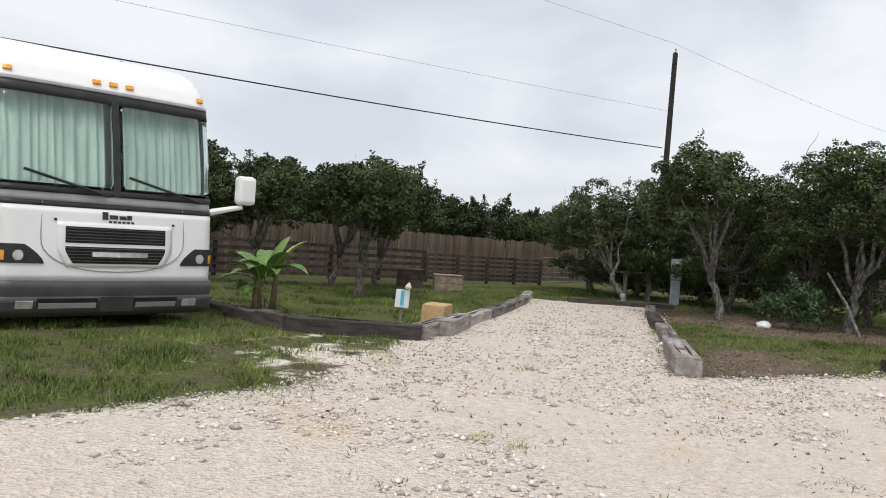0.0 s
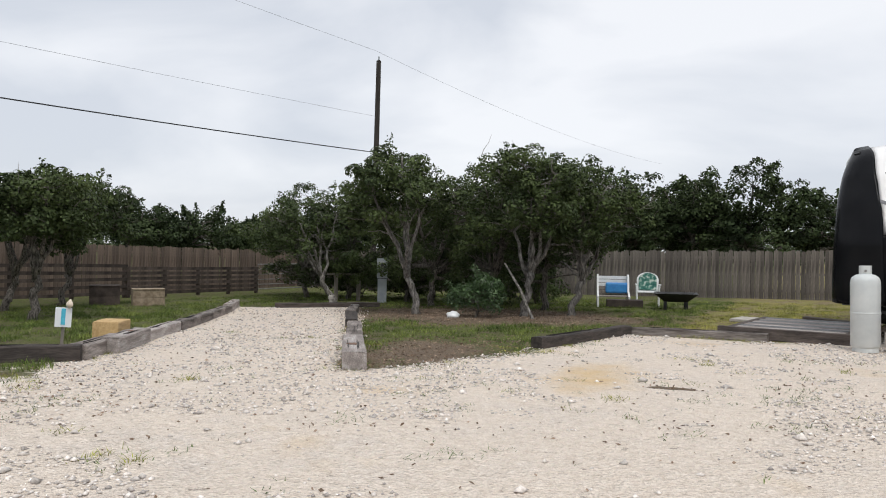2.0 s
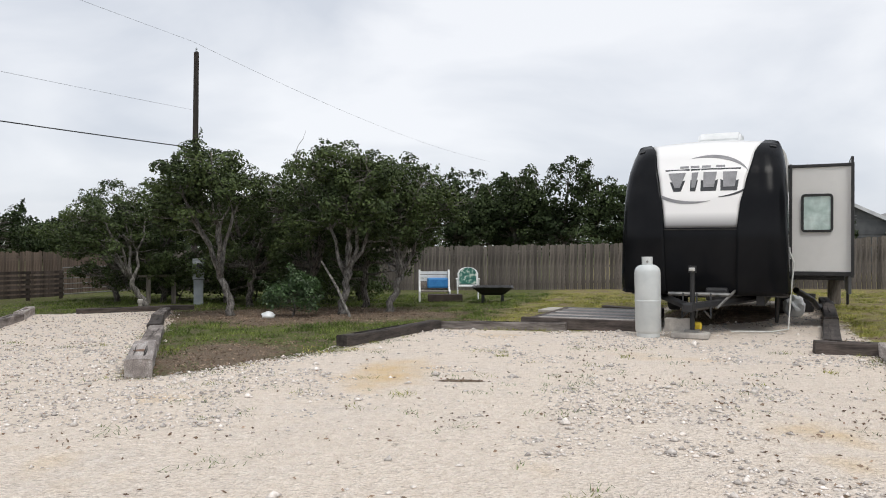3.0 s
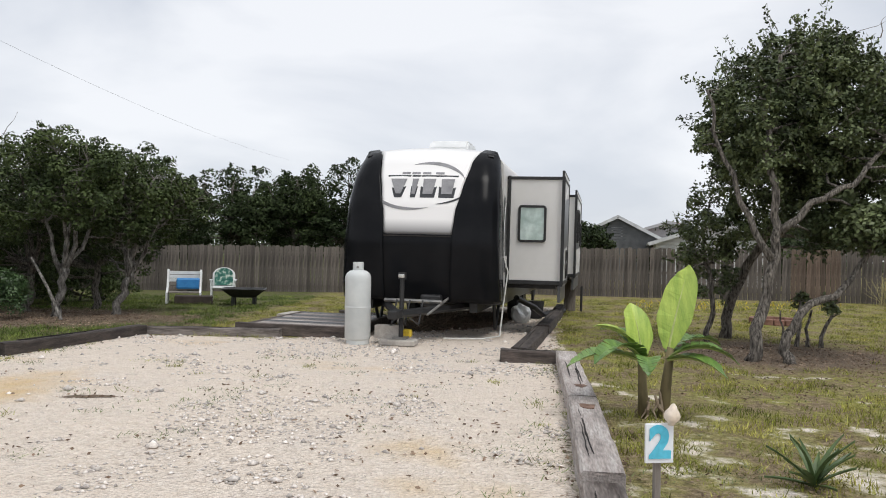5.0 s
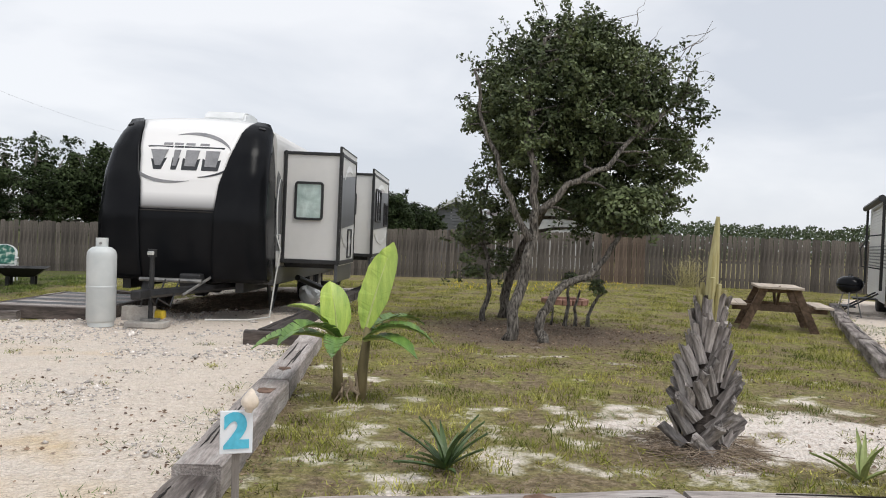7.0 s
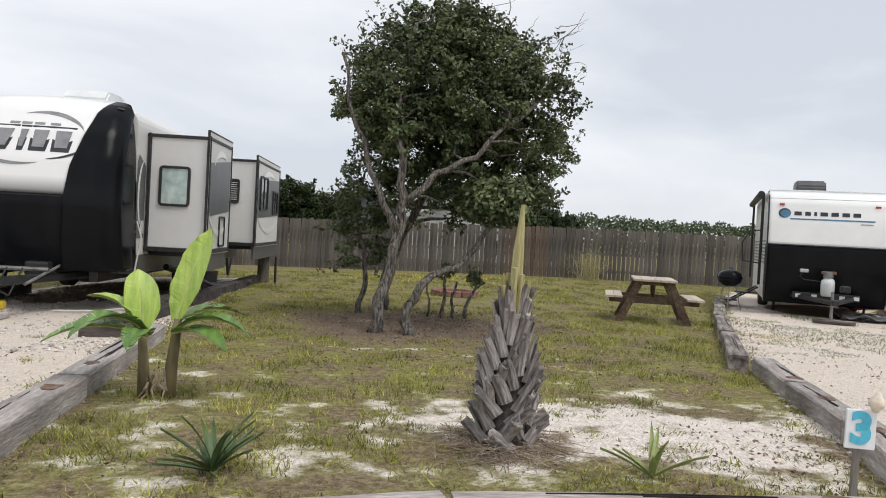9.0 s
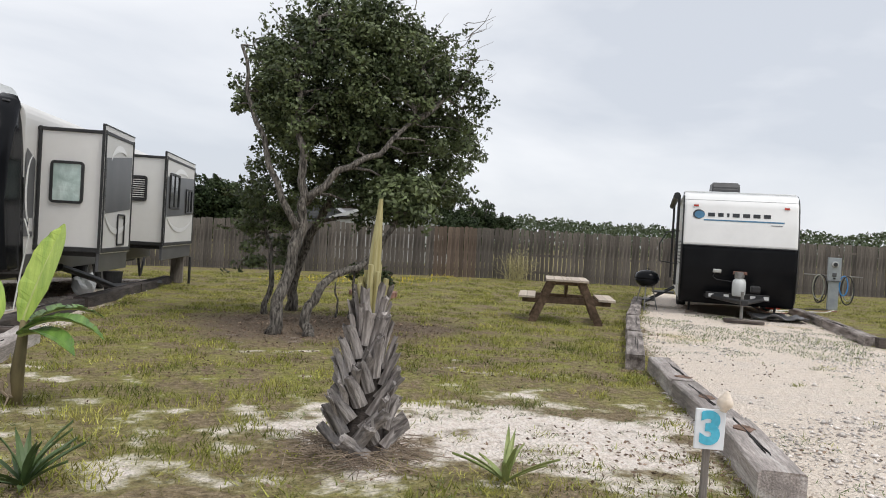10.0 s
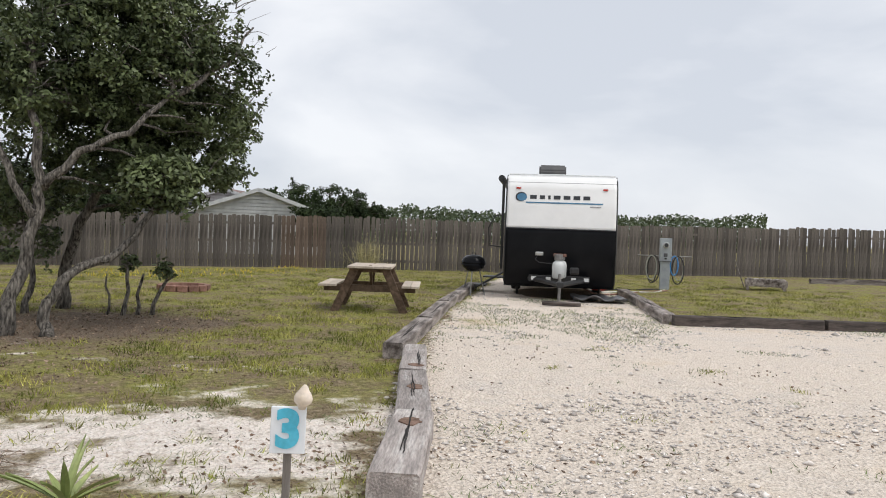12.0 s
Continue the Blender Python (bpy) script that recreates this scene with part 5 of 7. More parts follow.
def tree(x, y, limbs, blobs, clusters, leaves, leaf=(0.085, 0.048), seed=1, label="", name="oak_tree", bark=None, leafmat=None, spread=0.15, twigs=0, category="tree", group="", sag=0.05, sprigs=0, reach=1.0):
    """limbs: (points, r0, r1) from the root; blobs: crown masses (x, y, z, rx, ry, rz); all in metres from the foot."""
    rng = np.random.default_rng(seed)
    t = thing(name, pose(x, y, ground_at(x, y) - 0.04, 0, 0, 0), label, category, group)
    bm = bmesh.new()
    nodes = []
    for pts, r0, r1 in limbs:
        line = []
        for p, q in zip(pts, pts[1:]):
            seg = bend(rng, p, q, sag, 4)
            line += seg if not line else seg[1:]
        rad = [r0 + (r1 - r0) * k / (len(line) - 1) for k in range(len(line))]
        rad[0] *= 1.25
        tube(bm, line, rad, 9)
        nodes += [(p, r) for p, r in zip(line[len(line) // 3:], rad[len(line) // 3:])]
    vol = np.array([b[3] * b[4] * b[5] for b in blobs]) ** 0.66
    vol /= vol.sum()
    cen, out = [], []
    for k in range(clusters):
        b = blobs[rng.choice(len(blobs), p=vol)]
        d = rng.normal(size=3)
        d[2] += 0.25
        d /= np.linalg.norm(d)
        cen.append(np.array(b[:3]) + d * rng.uniform(0.3, 1.0) ** 0.5 * np.array(b[3:]))
        out.append(d)
    cen, out = np.array(cen), np.array(out)
    ok = cen[:, 2] > 0.25
    cen, out = cen[ok], out[ok]
    npos = np.array([p for p, _ in nodes])
    for c in cen[:: max(1, len(cen) // 150)]:
        d = np.linalg.norm(npos - c, axis=1) + np.maximum(0, npos[:, 2] - c[2]) * 1.5
        k = int(np.argmin(d))
        r = min(nodes[k][1] * 0.55, 0.035)
        tube(bm, bend(rng, npos[k], c, 0.12, 4), [r, r * .8, r * .6, r * .4, 0.005], 5, cap=False)
    # sprigs: thin shoots standing out of the crown, with leaves along them
    tips, tip_n = [], []
    for k in rng.choice(len(cen), min(len(cen), sprigs or len(cen) // 3), replace=False):
        e = out[k] + rng.normal(size=3) * .35 + np.array([0, 0, .3])
        e /= np.linalg.norm(e)
        ln = spread * reach * rng.uniform(1.2, 3.0)
        tube(bm, [cen[k], cen[k] + e * ln], [.006, .002], 4, cap=False)
        m = int(10 + 60 * ln)
        u = rng.uniform(.15, 1.05, m)[:, None]
        tips.append(cen[k] + e * ln * u + rng.normal(size=(m, 3)) * (.028 + .05 * (1 - u)))
        tip_n.append(rng.normal(size=(m, 3)) + np.array([0, 0, .5]))
    part("trunk", bm, bark or M["bark"], t, "rough grey forked trunk and limbs", True)
    per = max(3, leaves // max(1, len(cen)))
    pts, nor = tips, tip_n
    for c, o in zip(cen, out):
        size = rng.uniform(0.5, 1.6)
        m = max(4, int(per * size))
        d = rng.normal(size=(m, 3)) + 0.35 * o + np.array([0, 0, .25])
        d /= np.linalg.norm(d, axis=1)[:, None]
        rr = spread * (1.1 + .75 * size) * rng.uniform(.25, 1.0, m)[:, None] ** .45
        pts.append(c + d * rr * np.array([1, 1, .68]))
        nor.append(d * .8 + np.array([0, 0, .45]) + rng.normal(size=(m, 3)) * .45)
    v, f = turned_leaves(rng, np.concatenate(pts), np.concatenate(nor), *leaf)
    ob = new("crown", quads("crown", v, f, leafmat or M["leaf"]))
    ob.parent = t
    tagged(ob, "small dark green leaves in ragged clumps")
    if twigs:
        bm = bmesh.new()
        for k in range(twigs):
            c = cen[rng.integers(len(cen))]
            a = c + rng.normal(size=3) * 0.1
            d = rng.normal(size=3)
            d[2] = abs(d[2]) * 0.6
            d /= np.linalg.norm(d)
            e = a + d * rng.uniform(.3, .7)
            tube(bm, bend(rng, a, e, 0.05, 3), [.008, .006, .004, .002], 4, cap=False)
        tagged(part("bare_twig", bm, M["twig"], t, "bare grey twigs"), kind="stuff")
    return t


def oak(x, y, h, rad, seed, leaves=13000, lean=(0, 0), pale=False, label="small multi-stemmed oak with a dense dark crown", low=0.8, clusters=170, mat_=None, group="thicket oaks", twigs=20):
    """A wind-shaped scrub oak: winding forked stems under a crown of separate leaf masses."""
    rng = np.random.default_rng(seed * 7 + 3)
    limbs, blobs = [], []
    fork = h * rng.uniform(.26, .36)
    fx, fy = lean[0] * .5, lean[1] * .5
    limbs.append(([(0, 0, 0), (fx * .6 + rng.uniform(-.06, .06), fy * .6, fork * .55), (fx, fy, fork)], 0.088, 0.066))
    for k in range(5):
        a = 0.5 + 1.26 * k + rng.uniform(-.4, .4)
        q = rad * rng.uniform(.5, .85)
        ex, ey = fx + lean[0] * .5 + q * math.cos(a), fy + lean[1] * .5 + q * math.sin(a)
        z0 = fork * rng.uniform(.8, 1.0)
        mx, my, mz = fx + (ex - fx) * .45 + rng.uniform(-.12, .12), fy + (ey - fy) * .45, fork + (h - fork) * rng.uniform(.3, .45)
        ez = h * rng.uniform(.68, .92)
        limbs.append(([(fx * z0 / fork, fy * z0 / fork, z0), (mx, my, mz), (ex, ey, ez)], 0.05, 0.016))
        for j in range(2):
            limbs.append(([(mx, my, mz), (mx + rng.uniform(-.5, .5) * rad, my + rng.uniform(-.5, .5) * rad, mz + rng.uniform(.25, .6) * (h - fork) * .6)], 0.026, 0.008))
        blobs.append((ex, ey, h * rng.uniform(.64, .86), rad * rng.uniform(.32, .5), rad * rng.uniform(.32, .5), h * rng.uniform(.10, .16)))
        blobs.append((fx + (ex - fx) * 1.1, fy + (ey - fy) * 1.1, h * rng.uniform(.50, .68), rad * rng.uniform(.28, .42), rad * rng.uniform(.28, .42), h * rng.uniform(.08, .13)))
    blobs.append((lean[0] + rng.uniform(-.2, .2), lean[1], h * .80, rad * .62, rad * .62, h * .17))
    blobs.append((lean[0] + rng.uniform(-.3, .3), lean[1] + rng.uniform(-.3, .3), h * .66, rad * .7, rad * .7, h * .15))
    if low < 1.4:
        for k in range(4):
            a = rng.uniform(0, 6.3)
            blobs.append((lean[0] * .7 + rad * .5 * math.cos(a), lean[1] * .7 + rad * .5 * math.sin(a), low + h * rng.uniform(.08, .25), rad * .5, rad * .5, h * .12))
    return tree(x, y, limbs, blobs, clusters, leaves, leaf=(0.08, 0.047), seed=seed, label=label, bark=M["bark_pale"] if pale else M["bark"], leafmat=mat_ or M["leaf_dark"], twigs=twigs, group=group, spread=0.12, sag=.07)


# the large oak on the lawn between the second and third drives
tree(6.75, 11.75,
     [([(0, 0, 0), (.12, .05, .6), (.3, .1, 1.35), (.36, .12, 1.85), (.25, .15, 2.6), (.2, .3, 3.4), (.5, .5, 4.3)], .088, .028),
      ([(.36, .12, 1.75), (.75, .0, 2.2), (1.3, -.05, 2.45), (1.75, .1, 2.95), (2.05, .3, 3.6)], .055, .02),
      ([(.3, .1, 1.4), (-.1, .3, 2.2), (-.35, .5, 3.0), (-.5, .6, 3.8)], .05, .02)] +
     [([(.7, 2.9, 0), (.75, 2.7, .8), (1.1, 2.3, 1.8), (1.5, 1.8, 2.8), (1.6, 1.5, 3.8)], .095, .03),
      ([(.2, 2.35, 0), (.28, 2.35, .7), (.12, 2.4, 1.5), (.2, 2.4, 2.3)], .05, .018),
      ([(1.75, .1, 2.95), (2.5, .3, 3.5), (2.9, .6, 4.1)], .045, .012)],
     [(1.0, 1.25, 3.65, 1.25, 1.25, .95), (.3, 1.1, 3.45, .68, .8, .72), (1.8, 1.4, 3.5, 1.0, 1.1, .9), (1.2, 1.3, 4.35, .95, .85, .48), (2.3, 1.1, 2.8, .8, .8, .58), (-.1, 1.0, 3.0, .42, .5, .45),
      (2.25, 1.2, 2.2, .8, .75, .42), (.25, 2.4, 1.95, .55, .55, .65), (.2, 2.4, 1.2, .42, .45, .5), (1.0, 1.9, 2.6, 1.0, .9, .7), (1.9, .9, 4.0, .55, .6, .45), (1.6, 1.6, 2.2, .85, .7, .48), (.8, 1.2, 2.75, .95, .8, .55), (1.6, 1.3, 2.75, .95, .8, .58), (.45, 2.0, 2.0, .6, .6, .5), (1.3, 1.0, 1.8, .5, .5, .28),
      (.55, .5, 3.5, .75, .5, .75), (1.5, .45, 3.2, .75, .45, .65), (.25, .45, 2.9, .5, .45, .45), (1.2, .5, 4.0, .6, .45, .45), (2.35, .45, 3.3, .55, .5, .55), (2.5, .6, 2.5, .55, .5, .4)],
     900, 74000, leaf=(0.072, 0.04), seed=11, label="large spreading oak with a furrowed leaning trunk", leafmat=M["leaf"], spread=0.085, twigs=110, sprigs=520, reach=2.2)
# its leaning companion stem and the cut-back sprouts
tree(7.2, 11.6, [([(0, 0, 0), (.0, .1, .4), (.25, .15, .75), (.75, .2, 1.0), (1.1, .25, 1.45), (1.25, .3, 1.9)], .075, .025)],
     [(1.2, .3, 1.85, .5, .45, .35)], 26, 3200, seed=12, label="low leaning oak stem with furrowed bark", spread=.14)
tree(8.2, 13.6, [([(0, 0, 0), (.05, 0, .75)], .035, .02), ([(.2, .05, 0), (.28, .1, .62)], .03, .018), ([(.4, 0, 0), (.62, .1, .72)], .035, .02), ([(-.2, .1, 0), (-.22, .1, .6)], .02, .012)],
     [(.05, 0, .78, .1, .1, .12), (.6, .1, .7, .08, .08, .1)], 10, 350, seed=13, label="cluster of thin cut-back sprouts", name="sapling_cluster", spread=.06)
# bare twigs at the crown's edge
bm = bmesh.new()
rng = np.random.default_rng(44)
for k in range(26):
    a = np.array([9.0, 12.6, 3.75]) + rng.normal(size=3) * np.array([.25, .3, .35])
    b = a + np.array([rng.uniform(.1, .55), rng.uniform(-.3, .3), rng.uniform(-.1, .55)])
    tube(bm, bend(rng, a, b, .08, 5), [.009, .007, .006, .004, .003, .002], 4, cap=False)
dead = solo("dead_branch", bm, M["twig"], pose(0, 0, 0), "bare grey dead branches at the oak crown", "branch", kind="stuff")

# the thicket between the first and second drives
oak(-7.35, 16.1, 3.9, 1.35, 21, 15000, (-.55, -.1), True, "leaning pale-barked oak with a rounded crown", 1.5)
oak(-5.0, 16.6, 3.75, 1.25, 22, 14000, (.25, .1), True, "pale-barked forked oak with a ragged crown", 1.5)
oak(-6.4, 18.2, 3.9, 1.5, 23, 14000, (.1, .2))
oak(-4.2, 17.5, 3.4, 1.15, 24, 9000, (.5, .2), True, "thin leaning oak with bare outer limbs", 1.5, twigs=70)
oak(-5.4, 19.3, 3.9, 1.5, 25, 12000, (.2, .0))
oak(-8.6, 19.4, 3.7, 1.5, 26, 13000)
oak(-10.4, 21.4, 3.2, 1.6, 27, 14000, low=.5)
oak(-12.6, 21.6, 3.9, 1.9, 28, 17000, (-.3, -.3), low=.6)
oak(-11.9, 19.7, 3.1, 1.3, 34, 9000, (-.9, -.2), True, "leaning pale-barked oak at the end of the drive", 1.5)
oak(-14.7, 22.3, 3.1, 1.9, 29, 15000, (-.3, 0), low=.4)
oak(-11.6, 24.0, 3.4, 1.8, 30, 13000, low=.5)
oak(-8.0, 23.0, 4.0, 1.8, 31, 13000, low=.8)
oak(-16.3, 24.5, 2.9, 1.5, 32, 9000, low=.4)
oak(-6.6, 22.5, 3.9, 1.6, 33, 10000, low=.8)
# trees on the lawn by the motorhome
oak(-12.7, 10.5, 3.0, 1.25, 41, 15000, (0, .1), False, "dark oak with several thin stems on the lawn", 1.6, group="lawn oaks")
oak(-15.6, 12.0, 3.2, 1.6, 42, 14000, (.2, .4), low=1.5, group="lawn oaks")
oak(-15.9, 10.0, 3.1, 1.5, 43, 13000, (-.2, 0), low=1.4, group="lawn oaks")
oak(-16.7, 14.3, 3.3, 1.3, 44, 10000, (.2, .4), low=1.9, group="lawn oaks")
oak(-17.3, 8.4, 3.4, 1.4, 45, 10000, low=1.6, group="lawn oaks")
# low shrub under the thicket
tree(-5.85, 15.9, [([(0, 0, 0), (.1, 0, .5)], .03, .01)], [(0, 0, .36, .66, .5, .34), (.2, 0, .6, .35, .35, .3)], 60, 6000, leaf=(.06, .03), seed=51,
     label="low dense green shrub beside the oaks", name="shrub", leafmat=M["leaf_shrub"], spread=.13, category="shrub")
for k, (x, y, rx, h) in enumerate([(-7.6, 20.6, 1.5, 1.3), (-10.2, 22.8, 1.6, 1.2), (-13.2, 23.4, 1.7, 1.1), (-7.2, 22.4, 1.4, 1.3)]):
    tree(x, y, [([(0, 0, 0), (.2, .1, h * .6)], .03, .01)], [(0, 0, h * .4, rx, .8, h * .42), (.5, .2, h * .7, rx * .5, .6, h * .35), (-.7, .1, h * .6, rx * .45, .6, h * .4)], 90, 6000, leaf=(.09, .05), seed=60 + k,
         label="dense dark brush under the oaks", name="brush", leafmat=M["leaf_dark"], spread=.17, category="shrub", group="understorey brush")
# leaning dead stick
solo("fallen_branch", tubes(([(-4.55, 15.9, -.15), (-4.85, 15.95, .45), (-5.3, 16.2, 1.0)], [.035, .03, .02])), M["bark_pale"], pose(0, 0, 0), "pale dead branch leaning in the thicket", "branch")


def far_tree(x, y, h, rad, seed, leaves=9500, size=0.15):
    rng = np.random.default_rng(seed)
    limbs = [([(0, 0, 0), (.1, .1, h * .5), (.2, 0, h * .8)], .14, .04), ([(.1, .1, h * .4), (rad * .5, 0, h * .75)], .07, .02), ([(.1, .1, h * .4), (-rad * .5, .1, h * .75)], .07, .02)]
    blobs = [(rng.uniform(-.5, .5) * rad, rng.uniform(-.4, .4) * rad, h * rng.uniform(.35, .82), rad * rng.uniform(.45, .7), rad * rng.uniform(.45, .7), h * .19) for _ in range(7)]
    return tree(x, y, limbs, blobs, 150, leaves, leaf=(size, size * .6), seed=seed, label="broad dark tree beyond the board fence", leafmat=M["leaf_far"], spread=.2, name="tree", group="trees beyond the fence")


for k, (x, y, h, rd) in enumerate([(-18.5, 35, 4.2, 2.2), (-15.5, 36, 4.6, 2.4), (-12.5, 35.5, 5.0, 2.4), (-9.6, 36, 5.2, 2.5), (-6.8, 35.5, 5.9, 2.4), (-4.2, 36.5, 6.1, 2.3), (-1.8, 36, 5.7, 2.2), (-11, 39, 5.4, 2.6), (-5.4, 40, 5.8, 2.6), (0.6, 36.5, 5.0, 2.2), (2.8, 38.5, 4.8, 2.2),
                                   ] + [(7.0, 37, 3.9, 1.9), (9.4, 38.5, 3.3, 1.7), (4.6, 39, 3.9, 2.0),
                                   (-24.5, 9.5, 5.4, 1.9), (-24.8, 13, 4.4, 1.9), (-25, 16.5, 4.3, 1.9), (-25, 20, 4.5, 2.1), (-25, 24, 4.3, 2.1), (-25.5, 28, 3.9, 2.2), (-24.8, 32, 3.6, 2.2), (-21.5, 34, 3.5, 2.1),
                                   (20.6, 48.5, 4.7, 2.6), (23.4, 49, 4.6, 2.5), (25.6, 50, 4.0, 2.2), (17.5, 52, 3.6, 2.2), (19.5, 37.5, 2.6, 1.5)]):
    far_tree(x, y, h, rd, 100 + k)

# far woods round the horizon
rng = np.random.default_rng(7)
ang = rng.uniform(radians(-75), radians(50), 110000)
rad_ = rng.uniform(95, 125, 110000)
top = 3.5 + 1.5 * fbm(ang * 22, ang * 0 + 2, 1.0, 5) + 0.7 * fbm(ang * 90, ang * 0, 1.0, 9)
zz = top * rng.uniform(0, 1, 110000) ** 0.7
c = np.stack([5 + rad_ * np.sin(ang), rad_ * np.cos(ang), zz - 0.3], -1)
v, f = fan(rng, c, 0.38, 0.28)
tagged(new("far_woods", quads("far_woods", v, f, M["leaf_hazy"])), "distant low line of dark green woods", "woods", kind="stuff")


# ---- utility pole and lines ----
def pole(x, y, h, r, label):
    t = thing("utility_pole", pose(x, y, ground_at(x, y) - .05, 0, 0.8, 0), label, "pole")
    part("shaft", tubes(([(0, 0, 0), (0, 0, h)], [r, r * .75]), seg=12), M["pole"], t)
    part("insulator", lathe([(.03, h), (.05, h + .04), (.03, h + .1), (.045, h + .14), (.02, h + .2)], 10), M["galv"], t)
    for z in (h * .57, h * .52):
        part("bracket", boxes((-.16, 0, z, .2, .06, .07), bevel=.01), M["galv"], t)
    return t


pole(-16.6, 29.9, 10.05, 0.14, "tall dark wooden utility pole")
pole(-1.4, 62.0, 7.0, 0.16, "distant dark wooden utility pole")


def cable(name, a, b, sag, r, material, label):
    a, b = Vector(a), Vector(b)
    pts = [a.lerp(b, k / 24) - Vector((0, 0, sag * 4 * (k / 24) * (1 - k / 24))) for k in range(25)]
    return solo(name, tubes((pts, r), seg=6), material, pose(0, 0, 0), label, "cable")


cable("power_cable", (-16.75, 29.85, 5.45), (-26.3, -10.0, 6.0), 0.3, 0.022, M["wire"], "thick black cable sagging from the pole")
cable("overhead_wire", (-16.6, 29.85, 9.85), (-21.5, -8.0, 10.4), 0.2, 0.006, M["thin_wire"], "thin overhead wire from the pole top")
cable("overhead_wire", (-16.6, 29.85, 7.0), (-26.0, -10.0, 7.3), 0.2, 0.006, M["thin_wire"], "thin overhead wire on the pole")
cable("overhead_wire", (-16.6, 29.9, 9.85), (-12.0, 75.0, 9.5), 0.6, 0.006, M["thin_wire"], "thin overhead wire leading away")


# ---- rail fence by the lawn ----
def ranch_fence(p0, p1, h, n, rails, seed):
    rng = random.Random(seed)
    a, b = Vector(p0), Vector(p1)
    L = (b - a).length
    d = (b - a) / L
    yaw = math.degrees(math.atan2(d.y, d.x))
    t = thing("rail_fence", pose(p0[0], p0[1], 0, 0, 0, yaw), "dark brown wooden rail fence with many boards", "fence")
    post = finish(boxes((0, 0, h / 2, .1, .1, h), bevel=.008), "post", M["rail"])
    brd = finish(boxes((L / n / 2, -.065, 0, L / n + .1, .025, .1)), "board", M["rail"])
    for i in range(n + 1):
        g = a + d * (L * i / n)
        z = ground_at(g.x, g.y)
        ob = new("post", post)
        ob.parent, ob.matrix_basis = t, pose(L * i / n, 0, z - .05)
        if i < n:
            g2 = a + d * (L * (i + 1) / n)
            s = -math.degrees(math.atan2(ground_at(g2.x, g2.y) - z, L / n))
            for k in range(rails):
                ob = new("board", brd)
                ob.parent, ob.matrix_basis = t, pose(L * i / n, rng.uniform(-.01, .01), z + .14 + (h - .2) * k / (rails - 1), 0, s + rng.uniform(-.5, .5), 0)
    return t


ranch_fence((-19.3, 5.0), (-19.0, 18.5), 1.08, 7, 5, 3)
ranch_fence((-18.95, 18.6), (-18.6, 24.5), 1.0, 4, 6, 4)
gt = thing("metal_gate", pose(-18.6, 24.6, ground_at(-18.6, 24.6), 0, 0, 78), "grey tubular metal gate in the rail fence", "gate")
part("gate_frame", tubes(([(0, 0, .15), (3.0, 0, .15), (3.0, 0, 1.1), (0, 0, 1.1), (0, 0, .15)], .022), seg=6), M["steel"], gt)
for z in (.33, .52, .72, .92):
    part("gate_bar", tubes(([(0, 0, z), (3.0, 0, z)], .016), seg=6), M["steel"], gt)


def crate(x, y, w, h, d, yaw, material, label):
    t = thing("wooden_box", pose(x, y, ground_at(x, y), 0, 0, yaw), label, "box")
    for k in range(2):
        part("board", boxes((0, -d / 2, h * (k + .5) / 2, w, .025, h / 2 - .012), bevel=.004), material, t)
        part("board", boxes((0, d / 2, h * (k + .5) / 2, w, .025, h / 2 - .012), bevel=.004), material, t)
    for s in (-1, 1):
        part("end_board", boxes((s * w / 2, 0, h / 2, .025, d, h)), material, t)
    part("lid", boxes((0, 0, h + .012, w + .04, d + .06, .024), bevel=.004), material, t)
    return t


crate(-14.9, 15.5, 0.75, 0.42, 0.45, 52, M["dry_leaf"], "tan plywood box on the lawn")
crate(-15.9, 15.0, 0.7, 0.5, 0.5, 50, M["rail"], "dark wooden box on the lawn")
# plain bench behind the drive
bn = thing("rail_stand", pose(-12.1, 20.7, ground_at(-12.1, 20.7), 0, 0, 45), "rough wooden stand with a top rail", "stand")
part("top_rail", boxes((0, 0, .82, 1.25, .12, .06), bevel=.01), M["stake"], bn)
for x in (-.35, .35):
    part("leg", boxes((x, 0, .4, .11, .11, .8), bevel=.01), M["stake"], bn)


# ---- numbered signs ----
def sign(x, y, digit, yaw, lean, h=0.54, bw=0.215, bh=0.25):
    z = ground_at(x, y)
    t = thing("site_sign", pose(x, y, z, 0, lean, yaw), "white board with turquoise number %s on a thin stake" % digit, "sign", "site number signs")
    part("stake", boxes((0, 0.0, (h - bh) / 2 + .05, .035, .03, h - bh + .25), bevel=.004), M["stake"], t)
    part("board", boxes((0, -.027, h - bh / 2, bw, .018, bh), bevel=.004), M["sign_white"], t)
    cu = bpy.data.curves.new("number", 'FONT')
    cu.body, cu.size, cu.align_x, cu.align_y, cu.extrude, cu.offset = digit, bh * 1.08, 'CENTER', 'CENTER', 0.002, 0.011
    ob = new("number", cu)
    dg = bpy.context.evaluated_depsgraph_get()
    me = bpy.data.meshes.new_from_object(ob.evaluated_get(dg))
    bpy.data.objects.remove(ob)
    me.materials.clear()
    me.materials.append(M["turquoise"])
    ob = new("number", me)
    ob.parent, ob.matrix_basis = t, pose(0, -.040, h - bh / 2, 90, 0, 0)
    tagged(ob, "turquoise number " + digit)
    sh = [(.0, h), (.016, h), (.022, h + .015), (.038, h + .03), (.042, h + .05), (.034, h + .07), (.022, h + .085), (.015, h + .1), (.006, h + .11)]
    part("shell", lathe(sh, 14), M["shell"], t, "pale sea shell finial", True, m=pose(0, -.01, 0, 4, 6, 0))
    return t


